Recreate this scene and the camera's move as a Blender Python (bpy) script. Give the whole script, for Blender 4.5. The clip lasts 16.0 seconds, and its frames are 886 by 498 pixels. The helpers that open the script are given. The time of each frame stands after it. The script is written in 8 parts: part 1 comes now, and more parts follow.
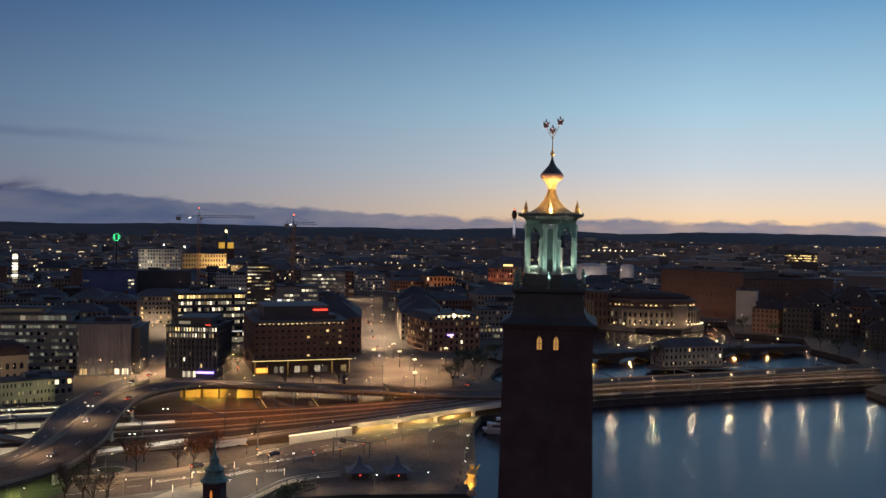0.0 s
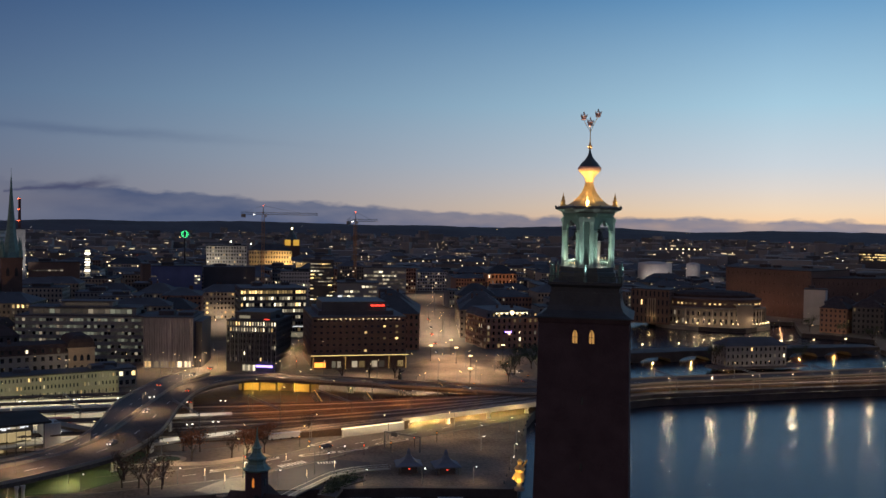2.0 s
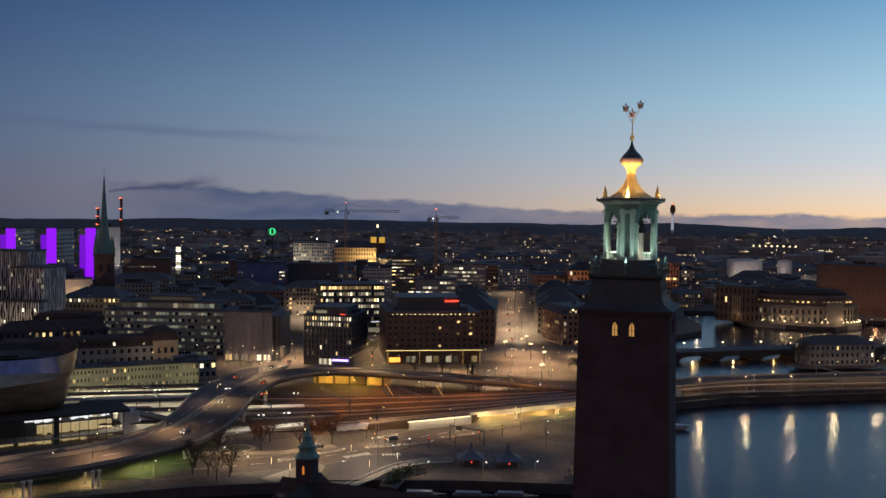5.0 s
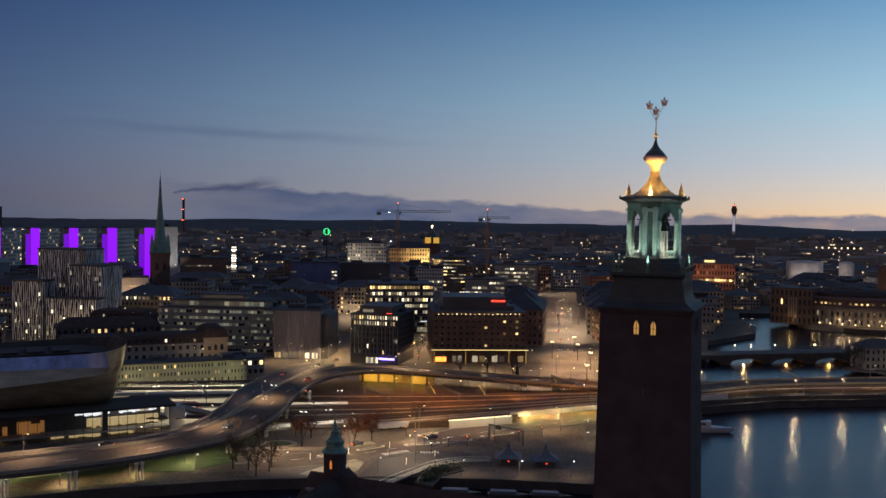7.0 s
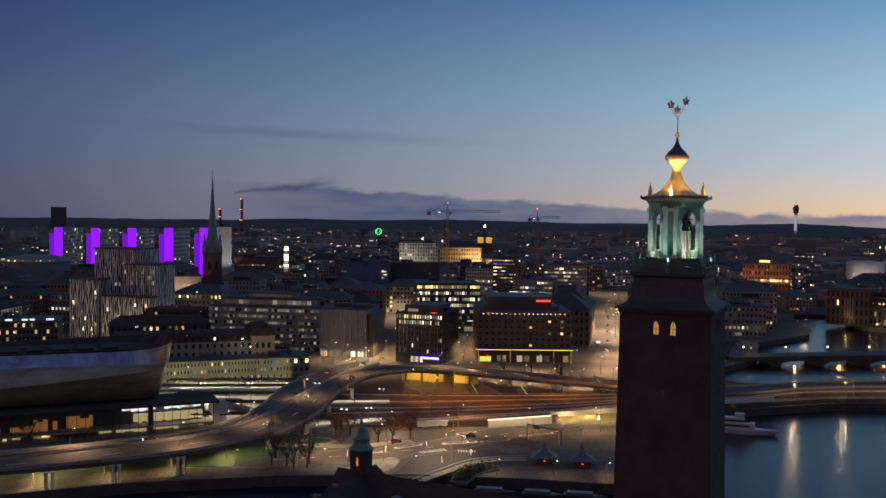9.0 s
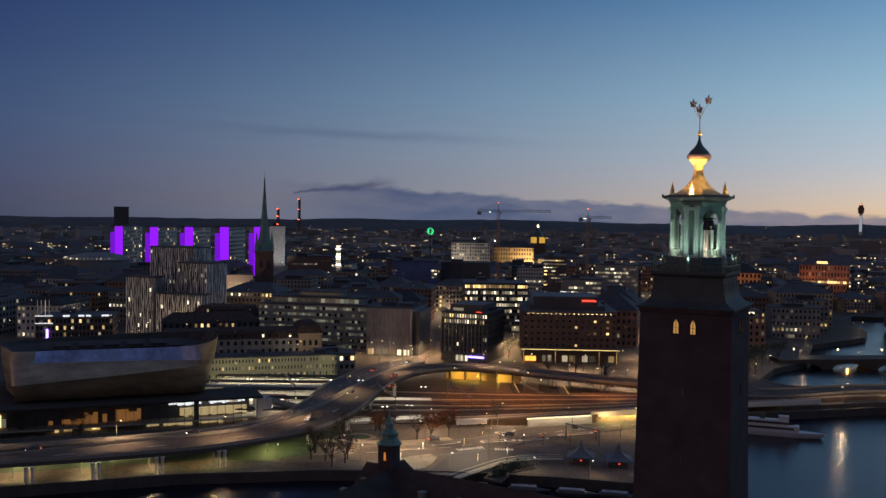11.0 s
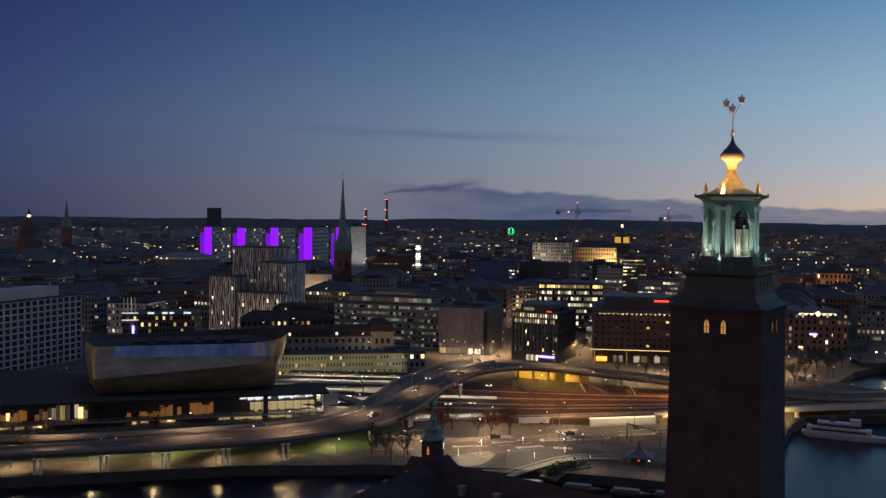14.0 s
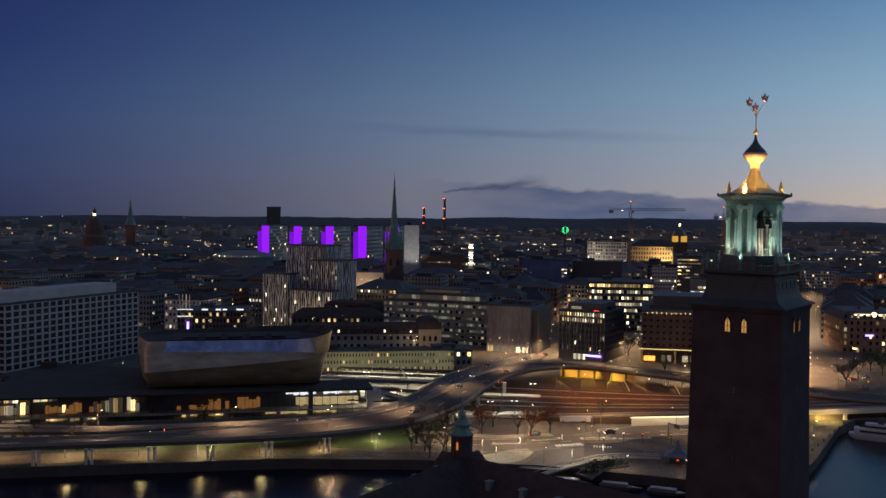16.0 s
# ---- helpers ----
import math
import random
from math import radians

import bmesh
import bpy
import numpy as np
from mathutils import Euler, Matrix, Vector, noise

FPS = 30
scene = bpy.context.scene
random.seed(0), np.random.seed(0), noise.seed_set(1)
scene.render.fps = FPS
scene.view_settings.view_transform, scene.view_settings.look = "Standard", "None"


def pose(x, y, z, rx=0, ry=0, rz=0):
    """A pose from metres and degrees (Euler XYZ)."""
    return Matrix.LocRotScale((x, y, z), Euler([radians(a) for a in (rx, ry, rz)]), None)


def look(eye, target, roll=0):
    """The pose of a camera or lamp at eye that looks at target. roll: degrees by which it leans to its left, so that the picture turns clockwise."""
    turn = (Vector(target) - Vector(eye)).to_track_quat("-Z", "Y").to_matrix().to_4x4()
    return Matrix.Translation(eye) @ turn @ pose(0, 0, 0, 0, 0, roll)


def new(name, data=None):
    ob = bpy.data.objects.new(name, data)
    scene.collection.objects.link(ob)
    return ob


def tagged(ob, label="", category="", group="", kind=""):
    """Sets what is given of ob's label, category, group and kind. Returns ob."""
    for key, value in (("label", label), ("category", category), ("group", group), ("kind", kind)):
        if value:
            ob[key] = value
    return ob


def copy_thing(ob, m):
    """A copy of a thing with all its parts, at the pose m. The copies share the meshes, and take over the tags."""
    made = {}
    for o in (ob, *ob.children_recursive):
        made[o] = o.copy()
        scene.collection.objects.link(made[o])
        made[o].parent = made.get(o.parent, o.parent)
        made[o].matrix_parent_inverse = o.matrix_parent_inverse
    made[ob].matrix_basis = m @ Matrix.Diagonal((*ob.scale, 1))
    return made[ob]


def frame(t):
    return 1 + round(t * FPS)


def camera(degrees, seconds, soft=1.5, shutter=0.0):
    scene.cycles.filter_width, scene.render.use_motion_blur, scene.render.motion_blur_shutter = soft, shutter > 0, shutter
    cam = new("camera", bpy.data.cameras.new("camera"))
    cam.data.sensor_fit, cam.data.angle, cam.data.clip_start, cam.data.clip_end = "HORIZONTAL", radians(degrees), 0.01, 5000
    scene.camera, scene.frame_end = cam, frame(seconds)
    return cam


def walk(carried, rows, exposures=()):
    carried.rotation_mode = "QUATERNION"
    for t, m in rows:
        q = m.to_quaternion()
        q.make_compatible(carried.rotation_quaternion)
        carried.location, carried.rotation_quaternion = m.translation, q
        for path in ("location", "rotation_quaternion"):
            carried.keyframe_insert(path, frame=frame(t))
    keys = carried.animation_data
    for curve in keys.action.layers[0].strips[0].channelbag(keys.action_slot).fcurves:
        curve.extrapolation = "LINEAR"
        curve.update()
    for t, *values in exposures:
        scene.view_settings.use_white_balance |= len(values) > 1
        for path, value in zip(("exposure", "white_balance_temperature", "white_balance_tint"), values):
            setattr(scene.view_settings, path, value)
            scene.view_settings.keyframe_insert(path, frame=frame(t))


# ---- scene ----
cam = camera(50.06, 16.0, soft=1.5)
PATH = [
    (0, look((5.661, -180.120, 85.678), (-8.734, -81.198, 82.981), 0.847)),
    (0.5, look((7.040, -180.035, 85.423), (-9.094, -81.382, 82.715), 0.901)),
    (1, look((8.457, -179.951, 85.178), (-9.463, -81.609, 82.382), 0.927)),
    (1.5, look((9.921, -179.863, 84.953), (-9.687, -81.846, 82.067), 0.923)),
    (2, look((11.396, -179.771, 84.772), (-9.930, -82.117, 81.793), 0.895)),
    (2.5, look((12.879, -179.674, 84.635), (-10.024, -82.381, 81.566), 0.844)),
    (3, look((14.386, -179.573, 84.524), (-10.120, -82.675, 81.346), 0.782)),
    (3.5, look((15.921, -179.464, 84.416), (-10.084, -82.959, 81.146), 0.725)),
    (4, look((17.494, -179.352, 84.313), (-10.051, -83.279, 80.960), 0.681)),
    (6.5, look((25.862, -178.314, 83.504), (-9.001, -84.645, 80.231), 0.729)),
    (7, look((27.550, -177.965, 83.480), (-8.781, -84.857, 80.158), 0.739)),
    (7.5, look((29.232, -177.614, 83.475), (-8.476, -85.056, 80.137), 0.746)),
    (8, look((30.902, -177.274, 83.486), (-8.204, -85.298, 80.132), 0.743)),
    (8.5, look((32.588, -176.943, 83.537), (-7.868, -85.555, 80.156), 0.713)),
    (9, look((34.318, -176.626, 83.612), (-7.526, -85.867, 80.186), 0.659)),
    (11.5, look((43.112, -175.857, 83.443), (-5.508, -88.542, 79.946), 0.756)),
    (12, look((44.906, -175.600, 83.455), (-5.096, -89.069, 79.962), 0.735)),
    (12.5, look((46.731, -175.331, 83.476), (-4.577, -89.569, 79.979), 0.699)),
    (13, look((48.610, -175.058, 83.512), (-4.067, -90.130, 79.994), 0.650)),
    (13.5, look((50.553, -174.778, 83.560), (-3.448, -90.687, 80.014), 0.593)),
    (14, look((52.508, -174.497, 83.626), (-2.804, -91.265, 80.028), 0.540)),
    (14.5, look((54.449, -174.210, 83.700), (-2.163, -91.858, 80.043), 0.499)),
    (15, look((56.332, -173.932, 83.742), (-1.590, -92.500, 80.014), 0.480)),
    (15.5, look((58.173, -173.659, 83.759), (-0.987, -93.123, 79.996), 0.505)),
    (16, look((59.999, -173.393, 83.757), (-0.420, -93.800, 79.962), 0.549)),
]
walk(cam, PATH)

# ---- world, dusk sky ----
world = bpy.data.worlds.new("dusk")
scene.world = world
world.use_nodes = True
WN, WL = world.node_tree.nodes, world.node_tree.links
WN.clear()


def wmath(op, a, b=None, c=None, clamp=False):
    n = WN.new("ShaderNodeMath")
    n.operation, n.use_clamp = op, clamp
    for i, v in enumerate((a, b, c)):
        if v is None:
            continue
        if isinstance(v, (int, float)):
            n.inputs[i].default_value = v
        else:
            WL.new(v, n.inputs[i])
    return n.outputs[0]


def wramp(fac, stops):
    n = WN.new("ShaderNodeValToRGB")
    n.color_ramp.interpolation = "LINEAR"
    while len(n.color_ramp.elements) < len(stops):
        n.color_ramp.elements.new(0.5)
    for e, (p, c) in zip(n.color_ramp.elements, stops):
        e.position, e.color = p, (*[srgb(v) for v in c], 1)
    WL.new(fac, n.inputs[0])
    return n.outputs[0]


def wmix(fac, a, b):
    n = WN.new("ShaderNodeMix")
    n.data_type = "RGBA"
    for sock, v in ((n.inputs[0], fac), (n.inputs[6], a), (n.inputs[7], b)):
        if isinstance(v, (int, float)):
            sock.default_value = v
        elif isinstance(v, tuple):
            sock.default_value = (*[srgb(q) for q in v], 1)
        else:
            WL.new(v, sock)
    return n.outputs[2]


def srgb(v):
    v = v / 255
    return v / 12.92 if v <= 0.04045 else ((v + 0.055) / 1.055) ** 2.4


coord = WN.new("ShaderNodeTexCoord")
sep = WN.new("ShaderNodeSeparateXYZ")
WL.new(coord.outputs["Generated"], sep.inputs[0])
SX, SY, SZ = sep.outputs
azim = wmath("MULTIPLY", wmath("ARCTAN2", wmath("MULTIPLY", SX, -1), SY), 57.2958)
height = wmath("MULTIPLY_ADD", SZ, 2.0, 0.1, True)
# cosine of the angle from the dawn glow, in the horizontal plane
flat = wmath("SQRT", wmath("ADD", wmath("MULTIPLY", SX, SX), wmath("MULTIPLY_ADD", SY, SY, 1e-6)))
glow = wmath("DIVIDE", wmath("ADD", wmath("MULTIPLY", SX, 0.574), wmath("MULTIPLY", SY, 0.819)), flat)
west = wmath("MULTIPLY_ADD", glow, -1.4, -0.35, True)
glow = wmath("POWER", wmath("DIVIDE", wmath("SUBTRACT", 104, wmath("ABSOLUTE", wmath("ADD", azim, 35))), 76, None, True), 1.6)
cold = wramp(height, [(0.0, (34, 42, 68)), (0.1, (36, 46, 80)), (0.17, (43, 55, 95)), (0.28, (42, 60, 104)), (0.42, (33, 48, 98)), (0.58, (29, 39, 88)), (0.72, (36, 48, 92)), (1.0, (66, 76, 110))])
warm = wramp(height, [(0.0, (200, 150, 110)), (0.1, (254, 208, 160)), (0.13, (242, 216, 186)), (0.175, (222, 215, 209)), (0.22, (203, 212, 220)), (0.34, (167, 203, 223)), (0.56, (98, 150, 194)), (0.72, (84, 130, 178)), (1.0, (96, 124, 160))])
pale = wramp(height, [(0.0, (150, 150, 165)), (0.1, (206, 208, 220)), (0.13, (212, 207, 208)), (0.175, (205, 209, 214)), (0.22, (195, 210, 221)), (0.34, (166, 203, 226)), (0.56, (98, 150, 196)), (0.72, (84, 130, 178)), (1.0, (96, 124, 160))])
warm = wmix(wmath("DIVIDE", wmath("SUBTRACT", azim, 2), 26, None, True), warm, pale)
sky = wmix(glow, cold, warm)
# rosy band of the sky opposite the dawn
sky = wmix(west, sky, wramp(height, [(0.0, (146, 124, 114)), (0.1, (230, 194, 172)), (0.3, (236, 196, 172)), (0.6, (186, 164, 160)), (1.0, (76, 82, 112))]))
cl = WN.new("ShaderNodeTexNoise")
cl.inputs["Scale"].default_value, cl.inputs["Detail"].default_value = 16, 6
mp = WN.new("ShaderNodeMapping")
mp.inputs["Scale"].default_value = (1, 1, 4)
WL.new(coord.outputs["Generated"], mp.inputs[0])
WL.new(mp.outputs[0], cl.inputs["Vector"])
puff = wmath("SUBTRACT", cl.outputs[0], 0.5)
fl = WN.new("ShaderNodeTexNoise")
fl.inputs["Scale"].default_value, fl.inputs["Detail"].default_value = 34, 5
mp2 = WN.new("ShaderNodeMapping")
mp2.inputs["Scale"].default_value = (1, 1, 2.6)
WL.new(coord.outputs["Generated"], mp2.inputs[0])
WL.new(mp2.outputs[0], fl.inputs["Vector"])
tuft = wmath("SUBTRACT", fl.outputs[0], 0.5)
# bank of cloud low over the horizon, rising towards the north and breaking off there
bank = wmath("MAXIMUM", wmath("SUBTRACT", azim, 7), 0)
top = wmath("MULTIPLY_ADD", bank, 0.00088, 0.0068)
edge = wmath("SUBTRACT", wmath("MULTIPLY_ADD", puff, 0.010, wmath("MULTIPLY_ADD", tuft, 0.015, top)), SZ)
mask = wmath("MULTIPLY_ADD", edge, 230, 0.2, True)
mask = wmath("MULTIPLY", wmath("MULTIPLY", mask, wmath("MULTIPLY_ADD", puff, 0.8, 0.74)), wmath("DIVIDE", wmath("SUBTRACT", 39, azim), 8, None, True))
cloudcol = wmix(glow, (46, 58, 96), (90, 110, 144))
sky = wmix(mask, sky, cloudcol)
# long thin streak
level = wmath("MULTIPLY_ADD", azim, 0.0006, 0.0635)
st = wmath("EXPONENT", wmath("MULTIPLY", wmath("POWER", wmath("DIVIDE", wmath("SUBTRACT", wmath("MULTIPLY_ADD", puff, 0.012, SZ), level), 0.0042), 2), -1))
st = wmath("MULTIPLY", st, wmath("EXPONENT", wmath("MULTIPLY", wmath("POWER", wmath("DIVIDE", wmath("SUBTRACT", azim, 34), 8), 2), -1)))
sky = wmix(wmath("MULTIPLY", st, 0.3, None, True), sky, (62, 80, 116))
# smoke drifting from the far chimney
along = wmath("DIVIDE", wmath("SUBTRACT", 37.2, azim), 5.6)
rise = wmath("MULTIPLY_ADD", wmath("MAXIMUM", along, 0), 0.0125, 0.0212)
wide = wmath("MULTIPLY_ADD", wmath("MAXIMUM", along, 0), 0.0042, 0.0011)
pl = wmath("EXPONENT", wmath("MULTIPLY", wmath("POWER", wmath("DIVIDE", wmath("SUBTRACT", wmath("MULTIPLY_ADD", tuft, 0.018, SZ), rise), wide), 2), -1))
pl = wmath("MULTIPLY", pl, wmath("MULTIPLY", wmath("GREATER_THAN", along, 0), wmath("MULTIPLY", wmath("SUBTRACT", 1.15, along), 3.0, None, True)))
sky = wmix(wmath("MULTIPLY", pl, 0.7, None, True), sky, (62, 66, 98))
bgn = WN.new("ShaderNodeBackground")
bgn.inputs[1].default_value = 1.0
WL.new(sky, bgn.inputs[0])
wo = WN.new("ShaderNodeOutputWorld")
WL.new(bgn.outputs[0], wo.inputs[0])
world.cycles.sampling_method = "MANUAL"
world.cycles.sample_map_resolution = 512


# ---- materials ----
def material(name, color, rough=0.7, metal=0.0, vary=0.25, scale=0.4, fine=4.0, bump=0.15, spec=0.5, emit=None, power=0.0, per="none", stretch=None):
    """Noise at two scales over the base colour, with relief; per: 'object' or 'island' variation."""
    m = bpy.data.materials.new(name)
    m.use_nodes = True
    n, l = m.node_tree.nodes, m.node_tree.links
    b = n["Principled BSDF"]
    b.inputs["Roughness"].default_value, b.inputs["Metallic"].default_value = rough, metal
    b.inputs["Specular IOR Level"].default_value = spec
    tc = n.new("ShaderNodeTexCoord")
    src = tc.outputs["Object"]
    if stretch:
        mpn = n.new("ShaderNodeMapping")
        mpn.inputs["Scale"].default_value = stretch
        l.new(src, mpn.inputs[0])
        src = mpn.outputs[0]
    big, small = n.new("ShaderNodeTexNoise"), n.new("ShaderNodeTexNoise")
    big.inputs["Scale"].default_value, small.inputs["Scale"].default_value = scale, fine
    big.inputs["Detail"].default_value = 4
    l.new(src, big.inputs["Vector"])
    l.new(src, small.inputs["Vector"])
    mixn = n.new("ShaderNodeMath")
    mixn.operation = "MULTIPLY_ADD"
    l.new(big.outputs[0], mixn.inputs[0])
    mixn.inputs[1].default_value = 1.4
    l.new(small.outputs[0], mixn.inputs[2])
    mr = n.new("ShaderNodeMapRange")
    mr.inputs[1].default_value, mr.inputs[2].default_value = 0.7, 1.7
    mr.inputs[3].default_value, mr.inputs[4].default_value = 1 - vary, 1 + vary
    l.new(mixn.outputs[0], mr.inputs[0])
    val = mr.outputs[0]
    if per != "none":
        if per == "object":
            rnd = n.new("ShaderNodeObjectInfo").outputs["Random"]
        else:
            rnd = n.new("ShaderNodeNewGeometry").outputs["Random Per Island"]
        r2 = n.new("ShaderNodeMapRange")
        r2.inputs[3].default_value, r2.inputs[4].default_value = 0.55, 1.45
        l.new(rnd, r2.inputs[0])
        mm = n.new("ShaderNodeMath")
        mm.operation = "MULTIPLY"
        l.new(val, mm.inputs[0])
        l.new(r2.outputs[0], mm.inputs[1])
        val = mm.outputs[0]
        rand = rnd
    hsv = n.new("ShaderNodeHueSaturation")
    hsv.inputs["Color"].default_value = (*color, 1)
    l.new(val, hsv.inputs["Value"])
    l.new(hsv.outputs[0], b.inputs["Base Color"])
    if bump:
        bp = n.new("ShaderNodeBump")
        bp.inputs["Strength"].default_value, bp.inputs["Distance"].default_value = bump, 0.05
        l.new(small.outputs[0], bp.inputs["Height"])
        l.new(bp.outputs[0], b.inputs["Normal"])
    if emit:
        b.inputs["Emission Color"].default_value = (*emit, 1)
        b.inputs["Emission Strength"].default_value = power
        if per != "none":
            # few bright ones among many dim ones
            r3, r4 = n.new("ShaderNodeMath"), n.new("ShaderNodeMath")
            r3.operation, r4.operation = "POWER", "MULTIPLY_ADD"
            l.new(rand, r3.inputs[0])
            r3.inputs[1].default_value = 3.0
            l.new(r3.outputs[0], r4.inputs[0])
            r4.inputs[1].default_value, r4.inputs[2].default_value = power * 2.6, power * 0.16
            l.new(r4.outputs[0], b.inputs["Emission Strength"])
        m.cycles.emission_sampling = "NONE"
    return m


def glow_mat(name, color, power, sampled=False, per="none"):
    m = material(name, (0.14, 0.13, 0.12), 0.4, emit=color, power=power, per=per, bump=0)
    m.cycles.emission_sampling = "AUTO" if sampled else "NONE"
    return m


M = {}
M["ground"] = material("city_ground", (0.1, 0.088, 0.075), 0.95, spec=0.15, vary=0.45, scale=0.02, fine=0.6)
M["paving_pale"] = material("pale_stone_paving", (0.27, 0.23, 0.18), 0.9, spec=0.2, vary=0.4, scale=0.12, fine=1.5)
M["paving"] = material("stone_paving", (0.125, 0.1, 0.08), 0.92, spec=0.15, vary=0.75, scale=0.05, fine=1.2)
M["asphalt"] = material("asphalt", (0.06, 0.057, 0.055), 0.9, vary=0.35, scale=0.06, fine=2.0)
M["asphalt_worn"] = material("worn_asphalt", (0.11, 0.093, 0.08), 0.92, spec=0.15, vary=0.45, scale=0.08, fine=1.0)
M["viaduct_asphalt"] = material("rubbed_asphalt", (0.085, 0.074, 0.065), 0.92, spec=0.15, vary=0.45, scale=0.08, fine=1.0)
M["ballast"] = material("rail_ballast", (0.075, 0.045, 0.026), 0.9, vary=0.7, scale=0.08, fine=2.5, bump=0.4)
# pale diffuse colour holds the orange lamp glint on the brighter rails
M["rail"] = material("glint_toned_rail", (0.46, 0.36, 0.27), 0.45, 0.1, bump=0)
M["concrete"] = material("concrete", (0.22, 0.2, 0.17), 0.9, spec=0.2, vary=0.25, scale=0.1, fine=1.5)
M["concrete_pale"] = material("pale_concrete", (0.5, 0.46, 0.4), 0.7, vary=0.2, scale=0.15, fine=2)
M["paint"] = material("road_paint", (0.62, 0.6, 0.55), 0.6, vary=0.3, bump=0)
M["grass"] = material("grass", (0.05, 0.075, 0.03), 0.9, vary=0.4, scale=0.1, fine=3, bump=0.5)
M["brick"] = material("dark_red_brick", (0.058, 0.042, 0.047), 0.95, spec=0.15, vary=0.3, scale=0.3, fine=6, bump=0.4)
M["brick_brown"] = material("brown_brick", (0.1, 0.06, 0.045), 0.85, vary=0.3, scale=0.2, fine=4)
M["copper"] = material("green_copper", (0.1, 0.185, 0.16), 0.6, 0.1, vary=0.35, scale=0.5, fine=5)
M["copper_pale"] = material("pale_copper", (0.29, 0.43, 0.365), 0.6, 0.0, vary=0.25, scale=0.8, fine=6)
M["copper_dark"] = material("dark_copper_roof", (0.055, 0.075, 0.075), 0.5, 0.3, vary=0.3, scale=0.3, fine=3)
M["skirt"] = material("darkest_copper", (0.036, 0.043, 0.046), 0.7, 0.1, vary=0.3, scale=0.3, fine=3)
M["copper_rose"] = material("rosy_copper", (0.5, 0.27, 0.2), 0.45, 0.4, vary=0.2, scale=1, fine=6)
M["gilt"] = material("gilded_copper", (0.8, 0.5, 0.17), 0.5, 0.35, vary=0.2, scale=1, fine=6)
M["roof_tile"] = material("dark_roof_tile", (0.055, 0.04, 0.036), 0.95, spec=0.15, vary=0.35, scale=0.4, fine=5, bump=0.4)
M["roof"] = material("sheet_metal_roof", (0.058, 0.056, 0.06), 0.75, 0.0, spec=0.25, vary=0.35, scale=0.1, fine=1.5, per="object")
M["plaster"] = material("plaster", (0.25, 0.21, 0.165), 0.85, vary=0.25, scale=0.1, fine=1.5, per="object")
M["plaster_red"] = material("red_stone", (0.22, 0.12, 0.08), 0.85, vary=0.25, scale=0.1, fine=1.5)
M["white_wall"] = material("pale_render", (0.42, 0.4, 0.36), 0.8, vary=0.2, scale=0.1, fine=1.5)
M["grey_wall"] = material("grey_concrete_panel", (0.17, 0.17, 0.165), 0.8, vary=0.25, scale=0.1, fine=1.5)
M["dark_wall"] = material("dark_cladding", (0.05, 0.048, 0.05), 0.6, vary=0.3, scale=0.1, fine=2)
M["cream_wall"] = material("cream_render", (0.22, 0.205, 0.16), 0.85, vary=0.25, scale=0.1, fine=1.5)
M["stone"] = material("sandstone", (0.3, 0.235, 0.165), 0.85, vary=0.25, scale=0.1, fine=1.5)
M["ochre"] = material("ochre_render", (0.33, 0.17, 0.08), 0.85, vary=0.25, scale=0.1, fine=1.5)
M["steel"] = material("brushed_steel", (0.32, 0.25, 0.165), 0.45, 0.7, vary=0.55, scale=0.1, fine=1.5, bump=0.05, stretch=(1, 1, 4))
# dull dark panes that hardly mirror the sky, for the slab hotel
M["glass_matte"] = material("matte_dark_window", (0.014, 0.015, 0.018), 0.5, vary=0.3, bump=0, spec=0.2, per="object")
M["slab_panel"] = material("brown_grey_concrete_panel", (0.36, 0.32, 0.325), 0.8, vary=0.25, scale=0.1, fine=1.5)
M["track_bed"] = material("oily_track_bed", (0.022, 0.018, 0.015), 0.9, vary=0.6, scale=0.1, fine=2)
M["steel_blue"] = material("polished_steel", (0.31, 0.35, 0.47), 0.2, 0.95, vary=0.6, scale=0.09, fine=0.5, bump=0.03, stretch=(1, 1, 0.2))
M["iron"] = material("dark_iron", (0.03, 0.03, 0.032), 0.5, 0.5, vary=0.2)
M["pole"] = material("galvanised_pole", (0.16, 0.16, 0.16), 0.45, 0.6, vary=0.2, bump=0)
M["fin_white"] = material("pale_glazed_fin", (0.52, 0.52, 0.51), 0.6, vary=0.3, scale=0.3, fine=2, per="object")
# darker copy for the rails without that painted glint
M["rail_dull"] = material("dull_rail", (0.13, 0.08, 0.05), 0.6, 0.1, bump=0)
M["glass"] = material("dark_window_glass", (0.02, 0.024, 0.03), 0.08, 0.0, vary=0.3, bump=0, spec=0.8, per="object")
M["win_warm"] = glow_mat("lit_window_warm", (1.0, 0.66, 0.25), 0.85, per="object")
M["win_white"] = glow_mat("lit_window_pale", (1.0, 0.86, 0.58), 0.82, per="object")
M["win_dim"] = glow_mat("dim_window", (1.0, 0.82, 0.56), 0.17, per="object")
M["win_ribbon"] = glow_mat("dim_ribbon_window", (0.86, 0.92, 0.66), 0.075, per="object")
M["bulb"] = glow_mat("lamp_glass", (1.0, 0.76, 0.38), 5.0)
M["bulb_white"] = glow_mat("lamp_glass_white", (1.0, 0.93, 0.8), 5.0)
M["bulb_red"] = glow_mat("red_light", (1.0, 0.12, 0.04), 5.0)
M["bulb_orange"] = glow_mat("orange_light", (1.0, 0.36, 0.05), 2.2)
M["bulb_green"] = glow_mat("green_light", (0.05, 1.0, 0.3), 1.6)
